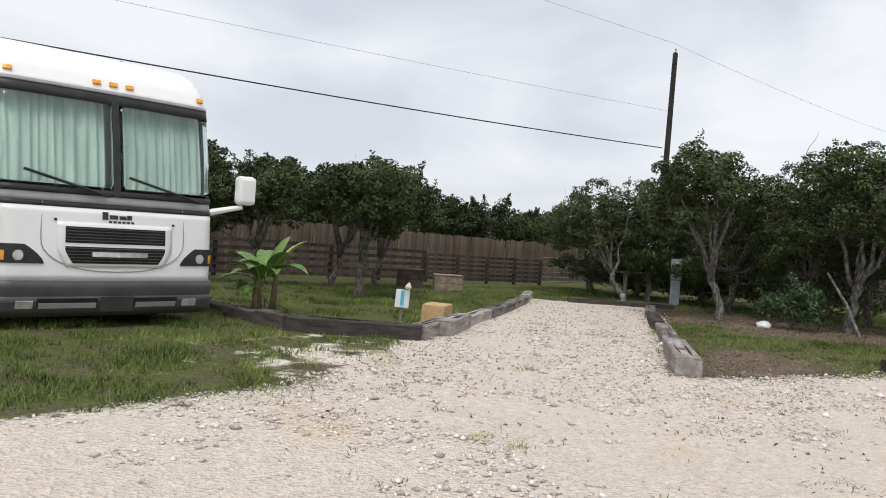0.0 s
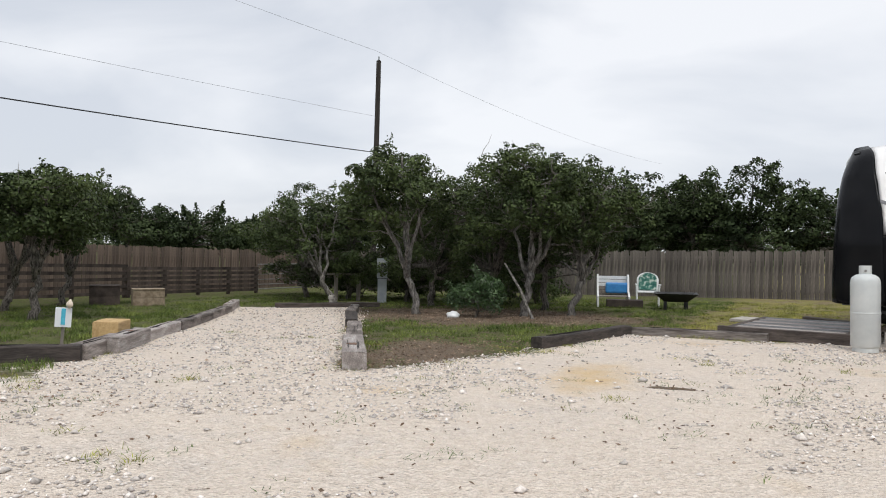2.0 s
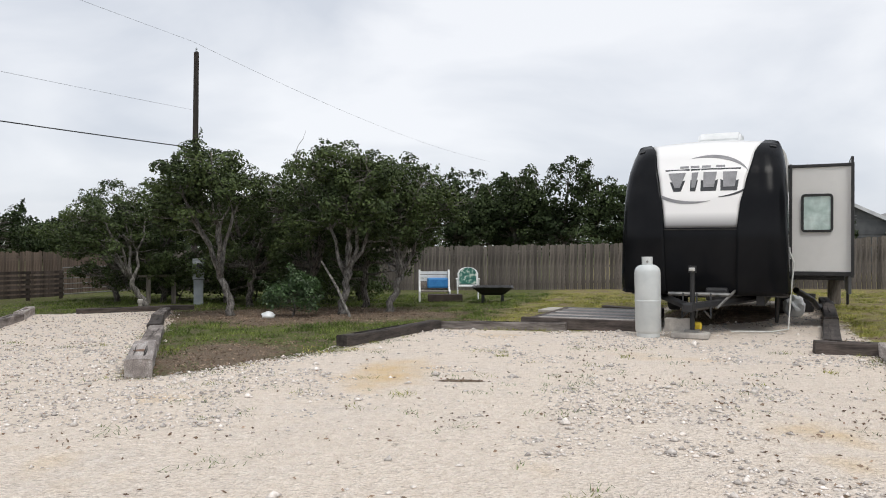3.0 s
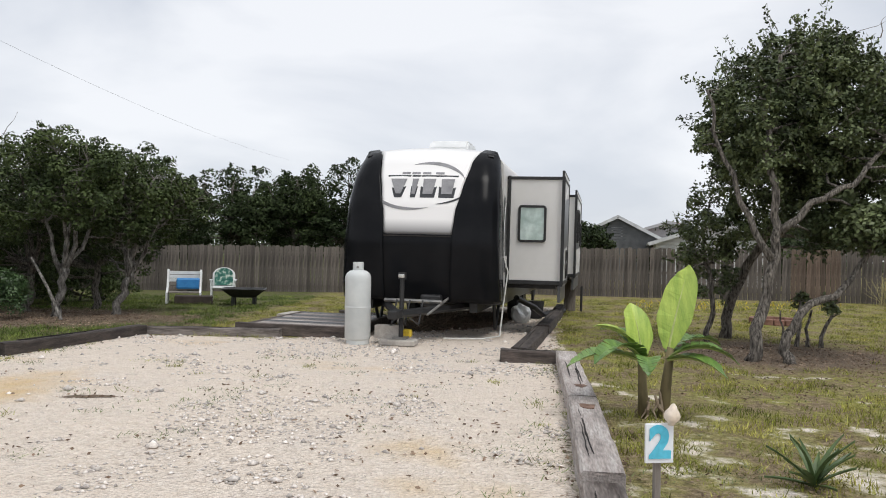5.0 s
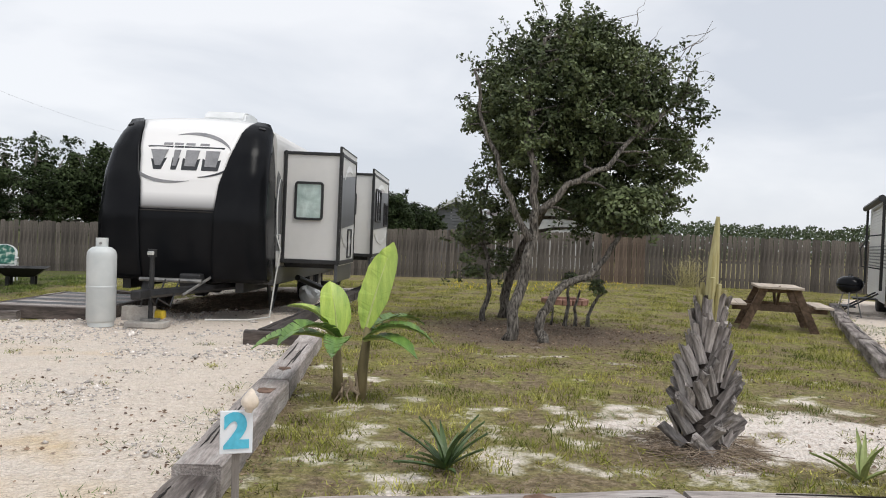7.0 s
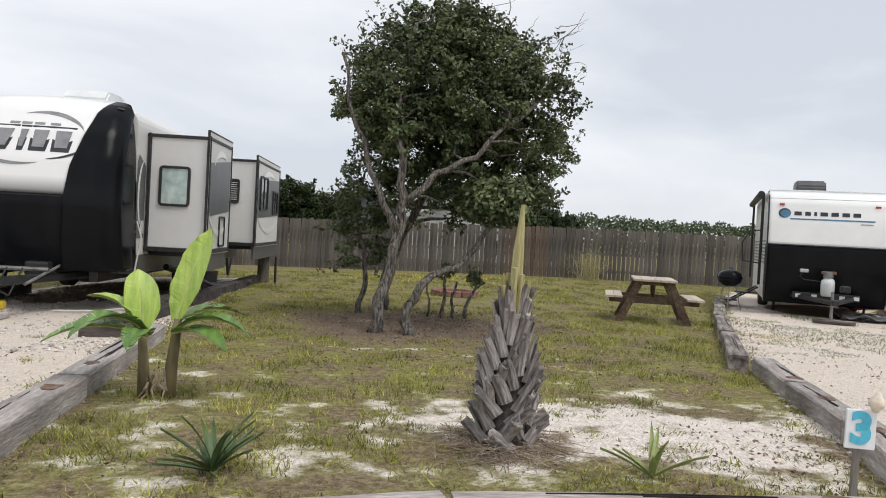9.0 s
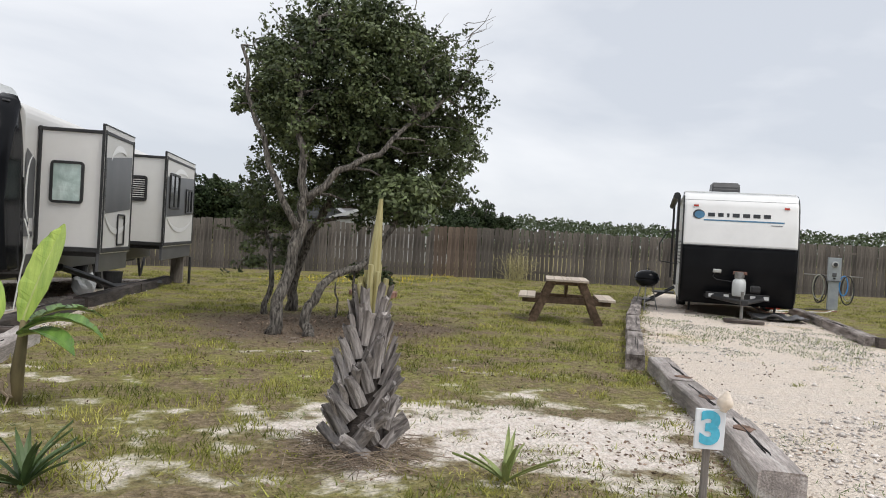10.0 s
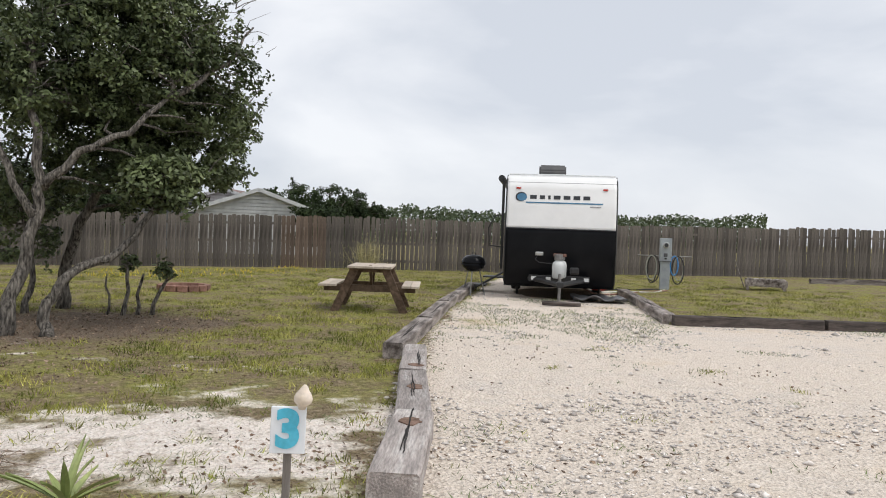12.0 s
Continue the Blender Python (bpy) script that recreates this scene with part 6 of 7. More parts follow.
sign(-7.62, 7.05, "1", 44, 3, 0.55, 0.185, 0.24)
sign(3.65, 5.22, "2", 6, -1, 0.515, 0.148, 0.2)
sign(8.09, 4.95, "3", -22, 1, 0.545, 0.155, 0.21)


# ---- banana plants ----
def banana_leaf(bm, rib, base, yaw, length, width, rise, droop, seed, split=0.0):
    """One broad blade with a midrib, arching outward; split: how torn its edges are."""
    rng = random.Random(seed)
    n = 16
    d = Vector((math.cos(yaw), math.sin(yaw), 0))
    side = Vector((-math.sin(yaw), math.cos(yaw), 0))
    mid = []
    p, a = Vector(base), rise
    for k in range(n + 1):
        mid.append(p.copy())
        p = p + (d * math.cos(a) + Vector((0, 0, 1)) * math.sin(a)) * (length / n)
        a -= droop / n
    rows = []
    for k, q in enumerate(mid):
        u = k / n
        w = width * (min(1, u / .3 + .12) ** 0.6) * max(.03, 1 - max(0, (u - .3) / .7) ** 3.2)
        up = Vector((0, 0, 1))
        rows.append((q + side * w / 2 + up * w * .16 + d * rng.uniform(-.01, .01), q, q - side * w / 2 + up * w * .16))
    for s in (0, 1):
        for k in range(n):
            a0, b0 = rows[k][s * 2], rows[k][1]
            a1, b1 = rows[k + 1][s * 2], rows[k + 1][1]
            g = split * rng.uniform(.0, 1.0)
            a1b = a1.lerp(a0, min(.85, g))
            sagv = Vector((0, 0, -split * rng.uniform(0, .05)))
            t = Vector((0, 0, .0025))
            vs = [bm.verts.new(x) for x in (a0 + sagv, b0, b1, a1b + sagv)]
            vb = [bm.verts.new(x - t) for x in (a0 + sagv, b0, b1, a1b + sagv)]
            bm.faces.new(vs)
            bm.faces.new(vb[::-1])
            for i in range(4):
                bm.faces.new((vs[i], vb[i], vb[(i + 1) % 4], vs[(i + 1) % 4]))
    tube(rib, [q - Vector((0, 0, .008)) for q in mid], [.013 * (1 - .8 * k / n) for k in range(n + 1)], 6)


def banana(x, y, stems, leaves, seed, label):
    t = thing("banana_plant", pose(x, y, ground_at(x, y) - .02), label, "plant", "banana plants")
    for sx, sy, h, r in stems:
        part("stem", tubes(([(sx, sy, 0), (sx * 1.2, sy * 1.1, h * .5), (sx * 1.5, sy, h)], [r, r * .8, r * .55]), seg=10), M["banana_stem"], t, "brown and green sheathed stem", True)
    for k, (bx, by, bz, yaw, L, w, rise, droop, young, split) in enumerate(leaves):
        split *= 0.3 if young else 0.75
        bm, rib = bmesh.new(), bmesh.new()
        banana_leaf(bm, rib, (bx, by, bz), radians(yaw), L, w, radians(rise), radians(droop), seed * 20 + k, split)
        lf = part("leaf", bm, M["banana"] if young else M["banana_dark"], t, "pale young banana leaf" if young else "torn green banana leaf")
        part("midrib", rib, M["banana_rib"], lf)
    bm = bmesh.new()
    rng = np.random.default_rng(seed)
    for k in range(12):
        a = rng.uniform(0, 6.3)
        tube(bm, bend(rng, (.06 * math.cos(a), .06 * math.sin(a), .1 + rng.uniform(0, .15)), (.13 * math.cos(a), .13 * math.sin(a), .03), .03, 3), [.012, .014, .01, .003], 5)
    part("dry_sheath", bm, M["dry_leaf"], t, "dry tan leaf sheaths")
    return t


banana(4.33, 7.8, [(-.07, 0, .55, .05), (.10, .02, .62, .055)],
       [(.13, .02, .60, 42, .78, .34, 72, 10, True, .20), (-.10, .0, .52, 112, .50, .27, 82, 30, True, .15), (-.08, .02, .50, 215, .68, .26, 50, 105, False, .35),
        (-.1, .0, .5, 195, .72, .24, 26, 62, False, .4), (.13, 0, .55, -12, .62, .24, 36, 85, False, .35), (.12, .0, .52, -40, .55, .22, 20, 65, False, .2),
        (.13, .05, .58, 20, .6, .2, 40, 75, False, .5), (-.1, .05, .55, 130, .5, .2, 55, 70, False, .3), (-.06, -.05, .5, 255, .45, .2, 35, 90, False, .4), (-.1, 0, .55, 170, .5, .2, 62, 70, True, .3)], 3,
       "young banana plant with a tall pale leaf")
banana(-10.15, 6.55, [(-.1, 0, .55, .06), (.12, .1, .6, .06), (0, -.12, .5, .05)],
       [(.1, .1, .6, 60, .72, .3, 66, 40, True, .1), (-.1, 0, .55, 200, .75, .3, 58, 70, False, .2), (.1, 0, .55, 20, .8, .3, 45, 80, False, .3), (-.1, .1, .55, 150, .7, .3, 66, 70, False, .2),
        (.05, -.1, .5, 310, .6, .28, 60, 85, False, .2), (-.08, -.05, .5, 225, .6, .28, 62, 90, False, .2), (.1, .05, .55, 0, .65, .28, 68, 60, False, .2), (0, 0, .5, 270, .55, .28, 70, 80, False, .2),
        (0, -.1, .5, 280, .6, .18, 45, 80, False, .3), (.12, .1, .55, 330, .65, .17, 40, 70, False, .3), (-.05, -.1, .5, 240, .6, .17, 25, 60, False, .4), (0, .1, .6, 100, .7, .2, 70, 30, False, .1),
        (.1, -.1, .4, 300, .5, .16, 15, 50, False, .3), (-.1, -.1, .4, 180, .5, .16, 15, 60, False, .4)], 5, "leafy banana plant beside the motorhome")


# ---- stubby palm with cut leaf bases ----
def stub_palm(x, y):
    t = thing("palm", pose(x, y, ground_at(x, y) - .03, 0, 1, 0), "stubby palm with cut grey leaf bases and a single spear", "palm")
    rng = random.Random(8)
    part("core", lathe([(.12, 0), (.125, .2), (.10, .5), (.065, .8), (.05, 1.0), (.04, 1.08)], 16), M["tie_dark"], t)
    def boot(z, a, L, w, th, out, lean, roll):
        bm = bmesh.new()
        sec = [(-w / 2, 0), (-w * .28, th * .8), (0, th), (w * .28, th * .8), (w / 2, 0), (w * .25, th * .15), (-w * .25, th * .15)]
        rings = []
        for k in range(5):
            u = k / 4
            s = 1.12 - .22 * u
            cz = L * u
            cy = -(u ** 1.6) * out * 0.9
            rings.append([bm.verts.new((p * s + (rng.uniform(-.012, .012) if k == 4 else 0), cy - q * s, cz + (rng.uniform(-.02, .02) if k == 4 else 0))) for p, q in sec])
        for r0, r1 in zip(rings, rings[1:]):
            for k in range(7):
                bm.faces.new((r0[k], r0[(k + 1) % 7], r1[(k + 1) % 7], r1[k]))
        bm.faces.new(rings[0][::-1])
        bm.faces.new(rings[-1])
        rad = float(np.interp(z, (0, .25, .5, .8, 1.0), (.125, .13, .10, .062, .04)))
        part("leaf_base", bm, M["palm_boot"], t, m=pose(0, 0, z, 0, 0, math.degrees(a)) @ pose(0, -rad, 0, lean, roll, rng.uniform(-5, 5)))
    n = 78
    for k in range(n):
        u = k / n
        z = .05 + .85 * u ** 0.92
        roll = (1 if k % 2 else -1) * (44 - 40 * min(1, u * 1.25)) + rng.uniform(-13, 13)
        boot(z, k * 2.399963, .18 + .06 * rng.random(), .095 - .028 * u, .036 - .016 * u, .06 - .035 * u, 9 - 5 * u, roll)
    sp = part("spear", tubes(([(0, 0, .95), (.005, 0, 1.3), (.015, 0, 1.6)], [.045, .035, .012]), seg=10), M["palm_spear"], t, "upright yellow-green unopened leaf")
    for k in range(9):
        a = k * 2.4
        part("cut_stalk", tubes(([(.05 * math.cos(a), .05 * math.sin(a), .88), (.085 * math.cos(a), .085 * math.sin(a), 1.08 + .04 * (k % 4))], [.026, .017]), seg=7), M["palm_spear"], t, "pale cut leaf stalk")
    bm = bmesh.new()
    rg = np.random.default_rng(5)
    for k in range(420):
        a, r = rg.uniform(0, 6.3), .22 + abs(rg.normal(0, .1))
        p = np.array([r * math.cos(a), r * math.sin(a), .03 + rg.uniform(0, .07) * (1.4 - 2 * (r - .2))])
        d = rg.normal(size=3) * np.array([.09, .09, .02])
        tube(bm, [p - d, p + d], [.003, .0015], 3, cap=False)
    part("fibre", bm, M["fibre"], t, "matted dry fibre round the foot")
    return t


stub_palm(6.56, 6.2)


def yucca(x, y, n, L, w, seed, material, label, up=1.0):
    t = thing("yucca", pose(x, y, ground_at(x, y) - .01), label, "plant")
    rng = random.Random(seed)
    for k in range(n):
        a = 2 * math.pi * k / n * 2.4 + rng.uniform(-.3, .3)
        e = radians(rng.uniform(18, 82)) * up
        l = L * rng.uniform(.65, 1.05)
        bm = bmesh.new()
        rows = []
        for j in range(6):
            u = j / 5
            r = l * u * math.cos(e - .35 * u)
            z = .03 + l * u * math.sin(e) - .14 * l * u * u
            ww = w * (1 - u ** 2.2) * (.7 + .6 * u if u < .4 else 1) + .001
            c, s = math.cos(a), math.sin(a)
            rows.append([bm.verts.new((r * c - q * s, r * s + q * c, z + dz)) for q, dz in ((-ww / 2, .006), (0, -.004), (ww / 2, .006), (0, -.008))])
        for p, q in zip(rows, rows[1:]):
            for i in range(4):
                bm.faces.new((p[i], p[(i + 1) % 4], q[(i + 1) % 4], q[i]))
        part("blade", bm, material, t)
    return t


yucca(4.78, 5.88, 20, 0.37, 0.05, 1, M["yucca"], "dark green spiky yucca clump in the grass")
yucca(7.22, 5.52, 11, 0.36, 0.045, 2, M["yucca_pale"], "pale green broad-bladed seedling in the sand")


# ---- tank and blocks by the big trailer ----
tk = thing("propane_tank", pose(1.36, 12.45, -.01, 0, -1, 0), "tall pale grey-white propane cylinder on the gravel", "tank")
part("cylinder", lathe([(.0, .05), (.16, .05), (.185, .09), (.187, .92), (.182, .97), (.165, 1.01), (.12, 1.045), (.05, 1.06), (0, 1.06)], 36), M["tank"], tk, "", True)
part("foot_ring", lathe([(.155, 0), (.165, 0), (.165, .08), (.155, .08)], 28), M["tank"], tk)
cl = part("collar", lathe([(.066, 1.03), (.078, 1.03), (.078, 1.17), (.066, 1.17)], 20), M["tank"], tk)
part("valve", tubes(([(0, 0, 1.05), (0, 0, 1.15)], .022), ([(0, 0, 1.1), (0, -.09, 1.1)], .018)), M["steel"], cl)
part("weld_seam", lathe([(.187, .515), (.190, .52), (.190, .535), (.187, .54)], 36), M["tank"], tk)


def hollow_block(x, y, z, yaw):
    bm = boxes((0, -.085, .095, .39, .025, .19), (0, .085, .095, .39, .025, .19), (-.18, 0, .095, .03, .15, .19), (0, 0, .095, .03, .15, .19), (.18, 0, .095, .03, .15, .19))
    return solo("concrete_block", bm, M["concrete"], pose(x, y, z, 0, 0, yaw), "grey hollow concrete block", "block", "concrete blocks")


hollow_block(1.80, 12.62, 0.06, -10)
solo("jack_pad", boxes((0, 0, .04, .52, .3, .08), bevel=.012), M["concrete"], pose(1.95, 12.43, -.01, 0, 0, -10), "flat concrete pad under the jack", "block")
solo("wheel_chock", boxes((0, 0, .06, .3, .16, .12), bevel=.03), M["yellow"], pose(1.98, 12.72, .07, 0, 0, -8), "yellow plastic chock on the concrete pad", "chock")
solo("water_hose", tubes(([(3.42, 14.0, 1.2), (3.55, 13.95, 1.28), (3.62, 13.9, 1.05), (3.55, 13.8, .5), (3.5, 13.7, .02), (3.2, 13.3, .015), (2.6, 13.2, .015)], .013)), M["hose"], pose(0, 0, 0), "pale water hose hanging to the gravel", "hose")
bkt = thing("bucket", pose(4.55, 17.6, 0.0), "dark plastic bucket on the grass by the trailer", "bucket")
part("pail", lathe([(.13, 0), (.14, 0), (.18, .36), (.17, .36)], 20), M["black_plastic"], bkt)
bag = bmesh.new()
bmesh.ops.create_icosphere(bag, subdivisions=3, radius=1)
for v_ in bag.verts:
    k = 1 + .28 * noise.noise(v_.co * 1.8)
    v_.co = Vector((v_.co.x * .2 * k, v_.co.y * .17 * k, (v_.co.z * .5 + .45) * .42 * k))
solo("plastic_bag", bag, M["white_plastic"], pose(4.15, 16.6, -.03), "crumpled white plastic bag under the slide-out", "bag")
solo("sewer_hose", tubes(([(3.9, 15.2, .55), (4.3, 15.9, .35), (4.6, 16.8, .14), (4.9, 18.0, .08), (5.4, 19.2, .06)], .055)), M["black_plastic"], pose(0, 0, 0), "black drain hose lying by the trailer", "hose")
st = thing("support_posts", pose(5.75, 20.5, -.04, 0, 0, -12), "weathered board support under the trailer corner", "post")
part("board", boxes((0, 0, .4, .28, .06, .8), bevel=.006), M["fence"], st)
part("tap_pipe", tubes(([(.28, 0, 0), (.28, 0, .62)], .03)), M["black_plastic"], st)

# striped mat on a timber platform by the big trailer
pf = thing("platform", pose(-0.5, 13.45, -.03, 0, 0, -10), "low timber-edged platform with a striped mat", "platform")
part("edge_board", boxes((.8, 0, .09, 1.9, .1, .18), bevel=.01), M["tie_dark"], pf)
part("edge_board", boxes((1.7, 1.5, .09, .1, 2.9, .18), bevel=.01), M["tie_dark"], pf)
part("edge_board", boxes((-.1, 1.5, .07, .1, 2.9, .14), bevel=.01), M["tie_dark"], pf)
for k in range(18):
    part("slat", boxes((.8, .18 + k * .15, .13, 1.65, .135, .024), bevel=.006), M["decal_dark"] if k % 4 < 2 else M["tie_grey"], pf, m=pose(0, 0, 0, 0, 0, .5 * (k % 3 - 1)))
solo("paving_slab", boxes((0, 0, .03, 1.3, .8, .06), bevel=.01), M["concrete"], pose(-.1, 17.6, ground_at(-.1, 17.6), 0, 0, -12), "flat pale concrete slab in the grass", "slab")
for k, (dx, dy, ry) in enumerate(((0.9, 16.2, 0), (1.0, 16.7, 3))):
    solo("plank", boxes((0, 0, .1, .9, .25, .05), bevel=.008), M["tie_dark"], pose(dx, dy, ground_at(dx, dy) - .02 + .06 * k, 0, ry, -12), "dark plank by the trailer", "plank", "planks")


# ---- seats and fire pit on the far lawn ----
def shell_chair(x, y, yaw):
    t = thing("metal_chair", pose(x, y, ground_at(x, y), 0, 0, yaw), "white tubular lawn chair with a green leaf-print cushion", "chair")
    for s in (-1, 1):
        part("side_frame", tubes(([(s * .3, -.32, 0), (s * .3, -.28, .3), (s * .32, -.24, .56), (s * .33, .1, .6), (s * .32, .3, .5), (s * .3, .38, .0)], .02)), M["white_plastic"], t)
        part("armrest", boxes((s * .33, -.05, .61, .06, .45, .03), bevel=.01), M["white_plastic"], t)
    part("seat", boxes((0, -.03, .4, .56, .5, .05), bevel=.02), M["white_plastic"], t)
    pts = [(-.3, 0), (.3, 0), (.31, .35)] + [(.3 * math.cos(radians(a)), .35 + .2 * math.sin(radians(a))) for a in range(15, 180, 15)] + [(-.31, .35)]
    bk = part("backrest", shape(pts, .04), M["white_plastic"], t, m=pose(0, .22, .42, -14, 0, 0))
    part("cushion", shape([(a * .82, b * .9 + .02) for a, b in pts], .06), M["floral"], t, "green and white leaf-print cushion", m=pose(0, .17, .44, -14, 0, 0))
    return t


shell_chair(-3.55, 23.2, 12)
sc = thing("pallet_seat", pose(-4.35, 22.4, ground_at(-4.35, 22.4), 0, 0, 16), "pallet-wood lounge seat with a bright blue cushion", "seat")
for s in (-1, 1):
    part("side_board", shape([(-.55, 0), (.35, 0), (.30, .85), (.02, .9), (-.18, .42), (-.55, .3)], .05), M["white_plastic"], sc, "white painted side board", m=pose(s * .42, 0, 0, 0, 0, 90))
for k in range(6):
    part("slat", boxes((0, .08 + .035 * k, .30 + .1 * k, .86, .03, .085), bevel=.005), M["white_plastic"] if k > 2 else M["stake"], sc)
for k in range(4):
    part("seat_slat", boxes((0, -.1 - .12 * k, .3, .86, .1, .03), bevel=.005), M["stake"], sc)
part("foot_board", boxes((.25, -.75, .14, .95, .5, .2), bevel=.01), M["rail"], sc)
part("cushion", boxes((.08, -.02, .52, .62, .16, .3), bevel=.05), M["blue"], sc, "bright blue cushion")

fp = thing("fire_pit", pose(-2.5, 21.4, ground_at(-2.5, 21.4), 0, 0, 10), "low black square fire pit bowl on legs", "fire pit")
bm = bmesh.new()
lo, hi = [], []
for cx, cy in ((-1, -1), (1, -1), (1, 1), (-1, 1)):
    lo.append((cx * .28, cy * .28, .22))
    hi.append((cx * .55, cy * .55, .44))
vl, vh, vi, vm = ([bm.verts.new(p) for p in q] for q in (lo, hi, [(x * .94, y * .94, z) for x, y, z in hi], [(x * .9, y * .9, z + .03) for x, y, z in lo]))
for k in range(4):
    j = (k + 1) % 4
    bm.faces.new((vl[k], vl[j], vh[j], vh[k]))
    bm.faces.new((vh[k], vh[j], vi[j], vi[k]))
    bm.faces.new((vi[k], vi[j], vm[j], vm[k]))
bm.faces.new(vl[::-1])
bm.faces.new(vm)
part("bowl", bm, M["black_plastic"], fp)
for cx, cy in ((-1, -1), (1, -1), (1, 1), (-1, 1)):
    part("leg", boxes((cx * .26, cy * .26, .12, .08, .08, .26), bevel=.006), M["black_plastic"], fp)
for s in (-1, 1):
    part("handle", tubes(([(s * .2 - .06, -.55, .44), (s * .2, -.56, .5), (s * .2 + .06, -.55, .44)], .01)), M["black_plastic"], fp)

# ring of pavers on the lawn
fr = thing("fire_ring", pose(9.75, 18.0, -.01), "ring of reddish scalloped pavers on the lawn", "fire ring")
for k in range(14):
    a = 2 * math.pi * k / 14
    part("brick", boxes((0, 0, .06, .2, .11, .13), bevel=.015), M["brick"], fr, m=pose(.46 * math.cos(a), .46 * math.sin(a), 0, 0, 0, math.degrees(a) + 90))
part("ash", lathe([(0, .01), (.4, .01), (.4, .03), (0, .03)], 20), M["concrete"], fr)


# ---- picnic table ----
def picnic_table(x, y, yaw):
    t = thing("picnic_table", pose(x, y, ground_at(x, y) - .01, 0, 0, yaw), "brown wooden picnic table with bleached boards and fixed benches", "table")
    for k in range(5):
        part("top_board", boxes((0, -.29 + .145 * k, .75, 1.35, .138, .038), bevel=.005), M["table_top"], t, "bleached tan board")
    for s in (-1, 1):
        for k in (0, 1):
            part("bench_board", boxes((0, s * (.60 + .145 * k), .45, 1.35, .138, .038), bevel=.005), M["table_top"], t, "bleached tan bench board")
        part("cross_beam", boxes((s * .47, 0, .40, .045, 1.5, .11), bevel=.005), M["table_wood"], t)
        part("top_cleat", boxes((s * .47, 0, .70, .045, .68, .07), bevel=.005), M["table_wood"], t)
        for q in (-1, 1):
            bm = bmesh.new()
            box(bm, 0, 0, 0, .045, .13, .82, bevel=.005)
            part("leg", bm, M["table_wood"], t, m=pose(s * .515, q * .41, .37, q * 24, 0, 0))
        bm = bmesh.new()
        box(bm, 0, 0, 0, .07, .04, .55)
        part("brace", bm, M["table_wood"], t, m=pose(s * .27, 0, .57, 0, s * 48, 0))
    return t


picnic_table(12.15, 13.85, -117)


# ---- grill, pedestals, hoses, chair by the small trailer ----
gr = thing("kettle_grill", pose(15.55, 16.35, 0, 0, 0, 20), "round black kettle grill on splayed legs", "grill")
part("bowl", lathe([(.02, .52), (.15, .54), (.24, .62), (.27, .70), (.26, .70)], 24), M["black_cap"], gr, "", True)
part("lid", lathe([(.275, .70), (.275, .72), (.24, .81), (.15, .87), (.02, .89)], 24), M["black_cap"], gr, "", True)
part("handle", tubes(([(-.06, 0, .89), (-.05, 0, .93), (.05, 0, .93), (.06, 0, .89)], .012)), M["black_plastic"], gr)
for k in range(3):
    a = radians(90 + 120 * k)
    part("leg", tubes(([(.14 * math.cos(a), .14 * math.sin(a), .56), (.28 * math.cos(a), .28 * math.sin(a), 0)], .013)), M["steel"], gr)


def pedestal(x, y, yaw, h, label):
    t = thing("power_pedestal", pose(x, y, ground_at(x, y) - .02, 0, 0, yaw), label, "pedestal", "power pedestals")
    part("column", boxes((0, 0, h * .3, .26, .16, h * .6), bevel=.008), M["galv"], t)
    part("meter_box", boxes((0, -.02, h * .78, .31, .2, h * .44), bevel=.01), M["galv"], t)
    part("seam", boxes((0, -.125, h * .56, .31, .01, .02)), M["slate"], t)
    mt = part("meter", lathe([(0, 0), (.085, 0), (.085, .05), (.07, .085), (0, .09)], 20), M["lamp_glass"], t, "round glass meter", m=pose(0, -.12, h * .87, 90, 0, 0))
    part("meter_face", lathe([(0, 0), (.055, 0), (.055, .006), (0, .006)], 16), M["decal_dark"], mt, m=pose(0, 0, .088))
    part("outlet_flap", boxes((.0, -.13, h * .68, .1, .03, .1), bevel=.01), M["slate"], t)
    part("breaker", boxes((.0, -.128, h * .61, .06, .02, .04)), M["decal_dark"], t)
    return t


pedestal(-10.6, 20.2, 30, 1.32, "grey steel power pedestal with a round meter")
pedestal(22.35, 17.7, -38, 1.42, "grey steel power pedestal hung with hoses")
hs = thing("hose_rack", pose(22.35, 17.7, 0, 0, 0, -38), "crossbar with coiled pale and dark hoses", "hose")
part("crossbar", tubes(([(-.72, .12, .92), (.72, .12, .92)], .014)), M["steel"], hs)
for k, (cx, rx, rz, mt) in enumerate(((-.34, .12, .38, M["black_plastic"]), (-.3, .16, .36, M["black_plastic"]), (-.36, .14, .33, M["old_hose"]), (.36, .13, .33, M["old_hose"]), (.34, .16, .38, M["black_plastic"]), (.24, .1, .26, M["blue"]))):
    part("hose_coil", tubes(([(cx + rx * math.cos(radians(a)), .02 - .02 * k + .015 * math.sin(radians(a * 2)), .93 - rz + rz * math.sin(radians(a))) for a in range(0, 375, 15)], .016)), mt, hs)
part("post", tubes(([(0, .12, 0), (0, .12, .95)], .02)), M["steel"], hs)
